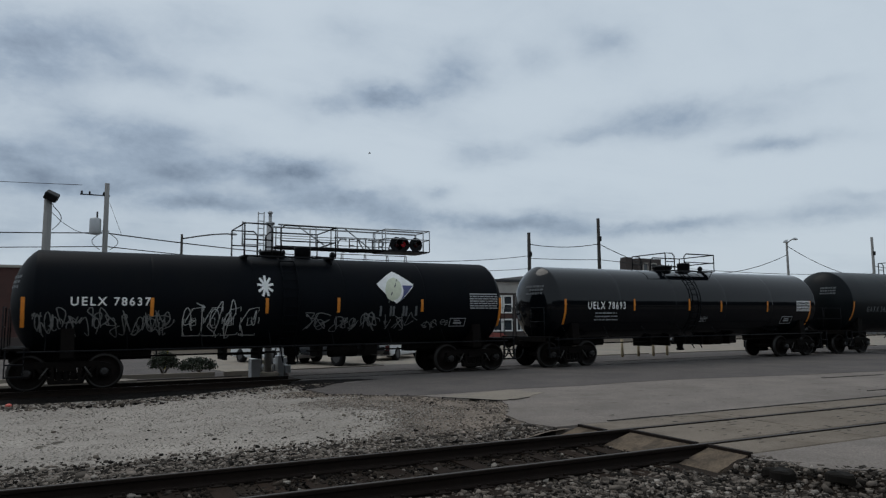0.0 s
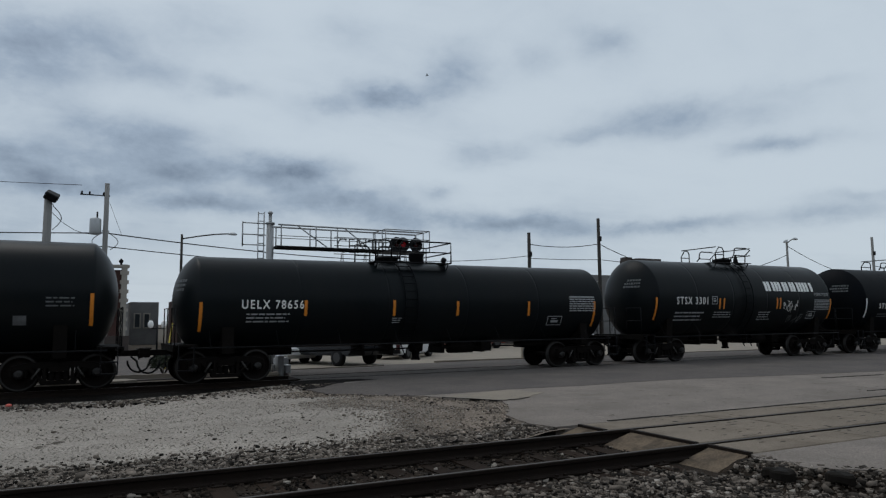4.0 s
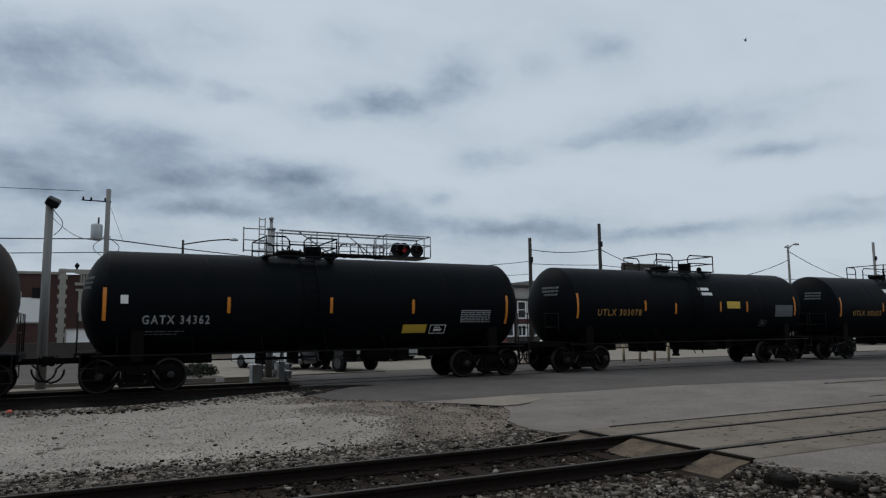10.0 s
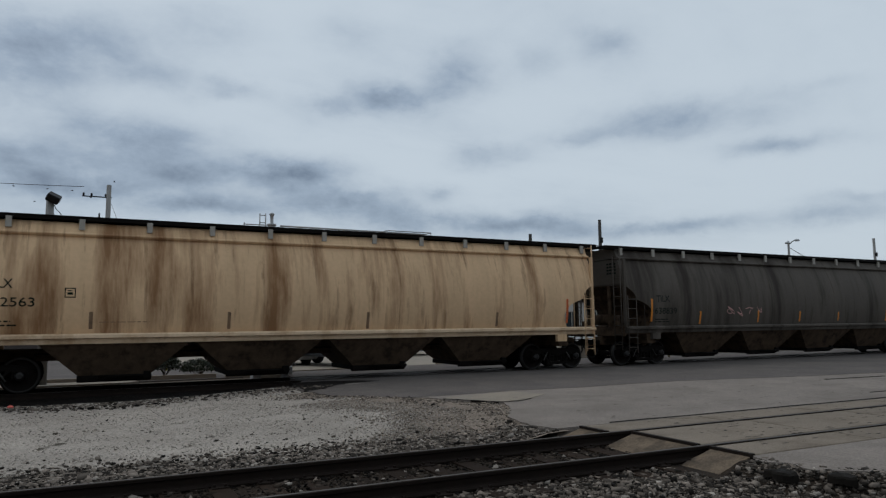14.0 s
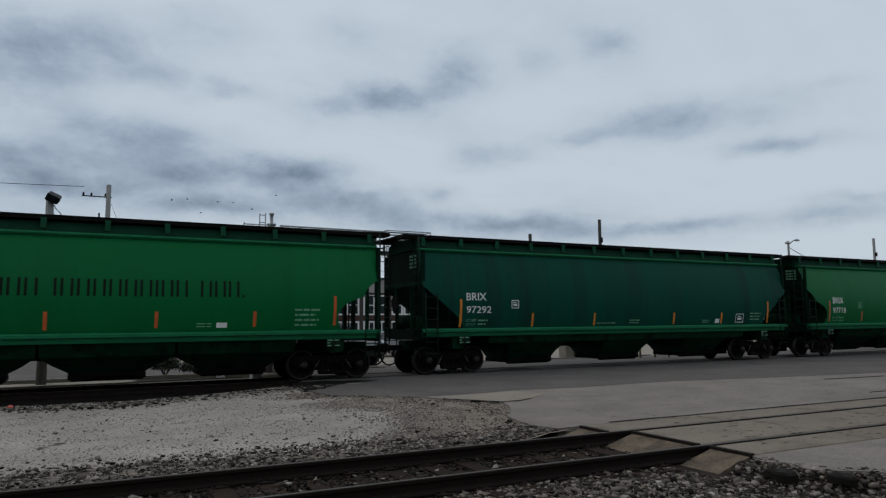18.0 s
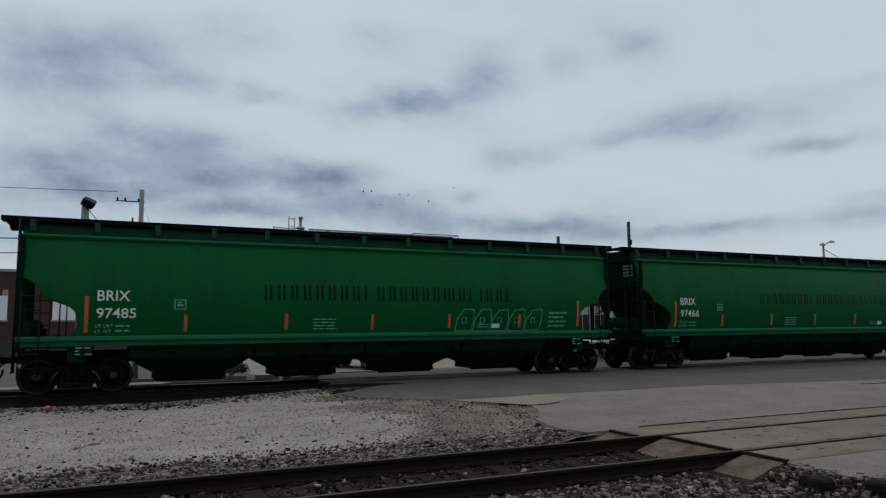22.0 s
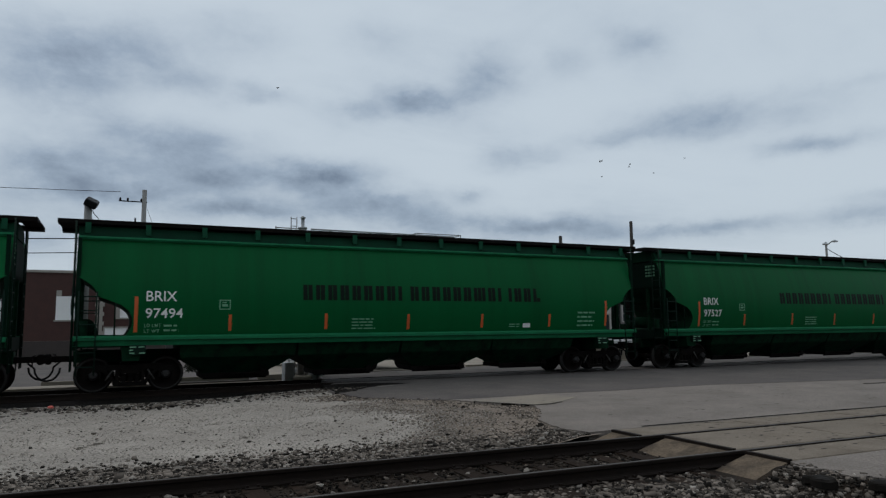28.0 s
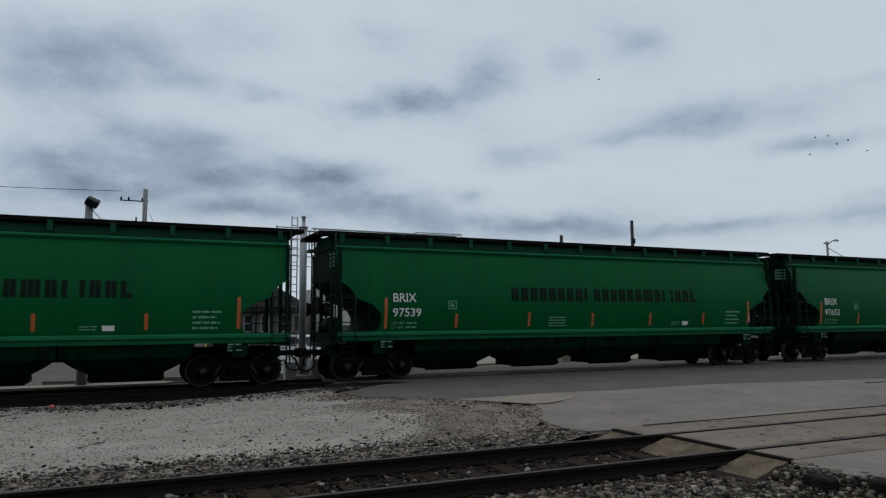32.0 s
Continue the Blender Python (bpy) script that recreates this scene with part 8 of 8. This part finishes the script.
for k in range(8):
    a, b = math.pi * k / 8, math.pi * (k + 1) / 8
    v = []
    for yy in (FY - 0.16, FY - 0.01):
        for rr in (0.62, 0.80):
            for t in (a, b):
                v.append(bm.verts.new((1.14 + rr * 1.0 * math.cos(t), yy, 3.95 + 0.55 * rr * math.sin(t))))
    for q in ((0, 1, 3, 2), (4, 6, 7, 5), (2, 3, 7, 6), (0, 4, 5, 1)):
        bm.faces.new([v[i] for i in q])
part("arch", bm, "cream", hall, "flat cream arch over the window")
for x in (0.02, 2.9):
    part("urn", made(lathe, [(0.10, 5.92), (0.06, 6.0), (0.14, 6.12), (0.16, 6.25), (0.08, 6.3), (0.05, 6.38)], "z", 12, (x, FY + 0.05, 0)), "dark_metal", hall, "stone urn on the parapet")
window(hall, 0.48, 1.80, FY - 0.02, 2.45, 3.92, "cream", "board_white", (0, 0))
window(hall, -0.45, 2.05, FY - 0.02, 0.85, 1.72, "cream", "board_white", (0, 0))
for x in (-3.53, -7.75, -11.97, -16.2):
    part("boarded_window", made(box, x, x + 1.56, FY - 0.03, FY + 0.02, WIN_Z0, WIN_Z1), "board_white", hall, "white boarded window")
    part("sill", made(box, x - 0.1, x + 1.66, FY - 0.1, FY - 0.004, WIN_Z0 - 0.1, WIN_Z0 - 0.004), "cream", hall)
    for q in (x + 0.16, x + 1.40):
        part("lintel_block", made(box, q - 0.16, q + 0.16, FY - 0.06, FY - 0.004, WIN_Z1 + 0.004, WIN_Z1 + 0.4), "cream", hall)
part("sign_board", made(box, -2.6, -2.0, FY - 0.1, FY - 0.01, 3.9, 4.6), "dark_metal", hall)

# white building with the rooftop sign
shop = thing("white_building", pose(0, 0, 0), "two-storey white and brick shop with a rusted rooftop sign frame", "building")
BY = 50.0
SX1 = 36.0
walls(shop, 15.9, SX1, BY, BY + 14, 4.95, "white_wall")
part("cornice", made(box, 15.6, SX1 + 0.3, BY - 0.35, BY + 0.3, 4.98, 5.16), "roof_dark", shop)
for k in range(4):
    part("siding_band", made(box, 15.85, SX1 + 0.05, BY - 0.05 - 0.01 * (k % 2), BY - 0.004, 4.12 + k * 0.21, 4.30 + k * 0.21), "white_wall", shop)
part("lintel", made(box, 15.85, SX1 + 0.05, BY - 0.14, BY - 0.005, 3.86, 4.02), "dark_brick", shop)
part("brick_panel", made(box, 15.88, 16.98, BY - 0.07, BY - 0.004, 0.0, 3.86), "dark_brick", shop, "dark brick corner panel")
part("brick_band", made(box, 17.0, SX1, BY - 0.06, BY - 0.004, 1.88, 2.30), "brick", shop, "dark brick band between the storeys")
part("dark_base", made(box, 17.0, SX1, BY - 0.045, BY - 0.004, LOW, 0.80), "dark_brick", shop)
for k in range(8):
    x = 17.12 + k * 2.32
    for q in (0.0, 1.04):
        window(shop, x + q, x + q + 0.72, BY - 0.02, 2.42, 3.72, "board_white", "glass", (0, 1))
        window(shop, x + q, x + q + 0.72, BY - 0.02, 0.92, 1.74, "board_white", "glass", (1, 0) if k % 3 == 1 else (0, 0))
    part("pier", made(box, x + 1.93, x + 2.19, BY - 0.075, BY - 0.004, 0.0, 3.84), "dark_brick", shop)
roof_sign = thing("roof_sign", pose(17.85, BY + 1.5, 5.0), "rusted rooftop letter sign on a steel frame", "sign")
me = stretched(text_mesh("CENTRAL", 1.15, "sign_grey", -0.012), 5.6)
put("lettering", me, roof_sign, "tall thin steel letters", pose(0, -0.02, 2.05))
bm = bmesh.new()
for z in (1.95, 2.6, 3.25):
    tube(bm, (-0.2, 0.06, z), (5.9, 0.06, z), 0.03, 6)
part("frame_rail", bm, "sign_grey", roof_sign)
for x in (0.3, 2.2, 4.1, 5.7):
    bm = bmesh.new()
    tube(bm, (x - 0.12, 0.06, -0.5), (x + 0.1, 0.06, 2.0), 0.035, 6)
    tube(bm, (x + 0.35, 0.06, -0.5), (x + 0.2, 0.06, 2.0), 0.035, 6)
    part("frame_leg", bm, "sign_grey", roof_sign)

# grey gabled building, brown block, pale shop row
grey = thing("grey_house", pose(0, 0, 0), "grey house with a dark gabled roof behind the street", "house")
walls(grey, 9.4, 14.8, 60, 75, 3.3, "grey_wall")
bm = bmesh.new()
prism(bm, [(8.9, 3.22), (15.3, 3.22), (15.3, 3.4), (12.1, 5.15), (8.9, 3.4)], 59.5, 75.4)
part("gable_roof", bm, "roof_dark", grey, "dark shingled gable roof")
part("gable", made(prism, [(9.7, 3.34), (14.5, 3.34), (12.1, 4.72)], 59.42, 59.49), "dark_brick", grey)
for x in (9.9, 11.3, 12.7, 14.0):
    window(grey, x, x + 0.55, 59.98, 1.3, 2.6, "white_wall", "glass", (0, 1))
part("awning", made(box, 9.6, 14.6, 59.2, 59.98, 2.85, 2.97), "dark_metal", grey)
brown = thing("brown_building", pose(0, 0, 0), "dark brown brick block behind the street", "building")
walls(brown, 7.4, 9.2, 57, 66, 3.6, "brick")
part("fascia", made(box, 7.35, 9.25, 56.93, 57.0, 2.75, 3.45), "roof_dark", brown)
part("door_panel", made(box, 8.1, 8.85, 56.95, 57.0, LOW, 2.3), "grey_wall", brown)
part("pier", made(box, 7.38, 7.6, 56.94, 57.0, LOW, 2.75), "cream", brown)
walls(brown, 4.6, 7.0, 70, 80, 3.7, "grey_wall")
for x in (5.0, 5.8):
    window(brown, x, x + 0.4, 69.98, 1.4, 2.6, "cream", "glass", (0, 0))
part("coping", made(box, 7.3, 9.3, 56.9, 57.4, 3.6, 3.75), "cream", brown)
# block with a lift house and chimney above the roof line, far along the street
mill = thing("flat_roofed_building", pose(0, 0, 0), "long low grey building with a dark rooftop house and chimney", "building")
walls(mill, 44, 78, 60, 85, 6.6, "grey_wall")
part("lift_house", made(box, 57.1, 60.7, 60.5, 63.5, 6.2, 8.7), "dark_brick", mill)
part("chimney", made(box, 55.2, 56.15, 60.4, 61.3, 6.2, 8.75), "dark_brick", mill)
for x in (57.9, 59.2):
    window(mill, x, x + 0.6, 60.47, 7.3, 8.1, "cream", "glass", (0, 0))
for k in range(9):
    window(mill, 46 + k * 3.4, 47.5 + k * 3.4, 59.98, 2.0, 3.6, "white_wall", "glass", (1, 1))
    window(mill, 46 + k * 3.4, 47.5 + k * 3.4, 59.98, 4.4, 5.8, "white_wall", "glass", (1, 1))
low = thing("low_building", pose(0, 0, 0), "low pale workshop along the street", "building")
walls(low, 36.6, 43.6, 54, 66, 3.9, "white_wall")
part("fascia", made(box, 36.4, 43.8, 53.8, 54.1, 3.5, 3.95), "dark_brick", low)
for k in range(3):
    window(low, 37.2 + k * 2.1, 38.6 + k * 2.1, 53.98, 1.0, 2.6, "cream", "glass", (1, 0))
ware = thing("warehouse", pose(0, 0, 0), "long low warehouse at the end of the street", "building")
walls(ware, 80, 150, 48, 80, 4.2, "grey_wall")
for k in range(12):
    window(ware, 83 + k * 5.4, 85.2 + k * 5.4, 47.98, 1.2, 2.8, "white_wall", "glass", (1, 1))

# dark low wall before the hall
bm = bmesh.new()
box(bm, -30, 3.0, 46.2, 46.6, LOW, 1.0)
structure("wall_low", bm, "dark_brick", "low dark brick wall along the street", "wall")
# row of bollards on a low kerb, and concrete blocks behind
for x, y in ((23.0, 25.62), (23.9, 25.5), (24.75, 25.4), (25.55, 25.3)):
    bo = thing("bollard", pose(x, y, LOW + 0.06), "faded cream steel bollard on a kerb", "bollard", "bollards by the crossing")
    part("pipe", made(tube, (0, 0, 0), (0, 0, 0.95), 0.065, 10), "bollard", bo)
    part("cap", made(lathe, [(0.066, 0.95), (0.05, 0.99), (0.01, 1.01)], "z", 10), "bollard", bo)
bm = bmesh.new()
slab(bm, [(22.2, 25.45), (27.6, 24.9), (27.7, 25.3), (22.3, 25.85)], LOW - 0.1, LOW + 0.07)
structure("kerb", bm, "walk", "pale concrete kerb under the bollards", "kerb")
for x0, x1, h in ((19.4, 20.6, 0.85), (21.6, 22.1, 0.95), (22.25, 23.6, 0.8)):
    bl = thing("concrete_block", pose((x0 + x1) / 2, 28.5, LOW), "grey concrete block by the street", "block")
    bm = bmesh.new()
    w = (x1 - x0) / 2
    box(bm, -w, w, -0.3, 0.3, 0, h)
    bmesh.ops.bevel(bm, geom=bm.edges[:], offset=0.03, segments=1, affect="EDGES")
    part("block", bm, "walk", bl)
post = thing("guard_post", pose(3.4, 31.0, LOW), "yellow steel guard post", "post")
part("pipe", made(tube, (0, 0, 0), (0.25, 0, 1.9), 0.035, 10), "yellow_paint", post)

globe_lamp = thing("street_lamp", pose(3.96, 40, LOW), "dark post with two white globe lamps", "street lamp")
part("post", made(tube, (0, 0, 0), (0, 0, 1.75), 0.05, 10), "dark_metal", globe_lamp)
part("crossbar", made(tube, (-0.33, 0, 1.62), (0.33, 0, 1.62), 0.03, 8), "dark_metal", globe_lamp)
for x in (-0.33, 0.33):
    part("globe", made(lathe, [(0.03, 1.64), (0.10, 1.68), (0.15, 1.80), (0.13, 1.95), (0.05, 2.05)], "z", 14, (x, 0, 0)), "board_white", globe_lamp, "white globe")

# ---- far trees on the horizon ----
def far_tree(x, y, h, seed):
    ob = thing("bare_tree", pose(x, y, LOW), "bare winter tree far behind the street", "tree", "trees along the horizon")
    r = random.Random(seed)
    bm = bmesh.new()
    tube(bm, (0, 0, 0), (0, 0, h * 0.45), 0.3, 8, 0.2)
    part("trunk", bm, "tree_far", ob)
    bm = bmesh.new()

    def limb(p, d, ln, rad, depth):
        q = p + d * ln
        tube(bm, p, q, rad, 4, rad * 0.6, False)
        if depth:
            for _ in range(3):
                nd = (d + Vector((r.uniform(-0.8, 0.8), r.uniform(-0.8, 0.8), r.uniform(-0.1, 0.7)))).normalized()
                limb(q, nd, ln * r.uniform(0.55, 0.8), rad * 0.6, depth - 1)
    for _ in range(4):
        limb(Vector((0, 0, h * r.uniform(0.3, 0.45))), Vector((r.uniform(-0.7, 0.7), r.uniform(-0.7, 0.7), 1)).normalized(), h * 0.2, 0.1, 3)
    part("crown", bm, "tree_far", ob)


for k in range(26):
    far_tree(-20 + k * 9 + rng.uniform(-3, 3), 120 + rng.uniform(-15, 40), rng.uniform(6.5, 9.5), k)


# ---- birds ----
def bird(label, group=""):
    ob = thing("bird", pose(0, 0, 0), label, "bird", group)
    bm = bmesh.new()
    lathe(bm, [(0.006, -0.10), (0.02, -0.065), (0.03, 0.0), (0.025, 0.045), (0.016, 0.07), (0.004, 0.095)], "x", 8)
    part("body", bm, "bird", ob)
    wings = []
    for s in (-1, 1):
        bm = bmesh.new()
        slab(bm, [(-0.035, 0), (0.03, 0), (0.02, s * 0.08), (-0.025, s * 0.17), (-0.05, s * 0.10)][::s], -0.004, 0.004)
        wings.append((part("wing", bm, "bird", ob), s))
    return ob, wings


BIRDS = [(bird("small dark bird crossing the sky"), (0, 0, 0), 0), (bird("small dark bird crossing the sky"), (0, 0, 0), 2)]
for dx, dy, dz in ((0, 0, 0), (1.6, 2.0, 0.35), (-2.2, 1.0, 0.2), (-3.6, -1.0, -0.3), (2.9, 0.5, -0.35), (4.4, -1.5, 0.6), (-0.9, 2.5, -0.6)):
    BIRDS.append((bird("small dark bird of a loose flock", "flock of birds"), (dx, dy, dz), 1))
FLIGHTS = (
    [(0, 16.2, 40.6, 12.3), (3.5, 18.2, 38.6, 16.1), (5.5, 22.5, 35.0, 18.9), (6, 24.1, 33.8, 19.0), (7.2, 27.3, 31.5, 18.7), (13, 38.0, 18.6, 16.9), (32, 60, -40, 16)],
    [(0, -160, 56.1, 8.3), (16.5, 7.5, 58.6, 11.9), (18.3, 10.5, 58.4, 11.6), (19, 12.3, 57.9, 11.5), (20, 16.0, 56.8, 11.9), (23, 24.4, 53.6, 13.3), (32, 48.4, 32.9, 14.9)],
    [(0, -90, 37.2, 8.6), (24, -7.4, 42.7, 13.8), (27.5, 6.1, 42.2, 16.0), (28, 8.6, 41.7, 16.2), (32, 26.3, 33.4, 16.5)],
)


# ---- movement ----
def travelled(t):
    return 11.9 * t + 0.02025 * t * t


def motions():
    # the whole train rolls past, slowly gaining speed
    for car, u in CARS:
        walk(car, [(t, pose(u - travelled(t), TRACK_Y, 0)) for t in range(0, 33, 2)])
    # wheels turn while their car is near
    for w, x, u in WHEELS:
        start = end = None
        for k in range(0, 961):
            near = -14 < u - travelled(k / 30) < 48
            if near and start is None:
                start = k
            if near:
                end = k
        if start is None:
            continue
        rows, base = [], travelled(start / 30)
        keys = sorted({0, *range(start, end + 1), 960})
        for k in keys:
            d = travelled(min(max(k, start), end) / 30) - base
            rows.append((k / 30, Matrix.Translation((x, 0, AXLE_Z)) @ Matrix.Rotation(-d / WHEEL_R, 4, "Y")))
        walk(w, rows)
    # one car leaves along the street
    walk(leaving, [(t, pose(x, y, LOW + 0.02, 0, 0, a)) for t, x, y, a in ((0, 14.4, 32.9, 42), (3.5, 14.9, 33.3, 42), (6, 20.0, 35.2, 16), (9, 42.0, 36.2, 2), (12, 92, 36.4, -1), (32, 140, 36, -1))])
    # birds glide over and beat their wings
    for k, ((ob, wings), (dx, dy, dz), way) in enumerate(BIRDS):
        walk(ob, [(t, pose(x + dx, y + dy, z + dz, 0, -8, -15)) for t, x, y, z in FLIGHTS[way]])
        for w, s in wings:
            walk(w, [(t / 10, pose(0, 0, 0.03, s * (10 + 34 * math.sin(t * 1.9 + k)), 0, 0)) for t in range(0, 321)])


motions()
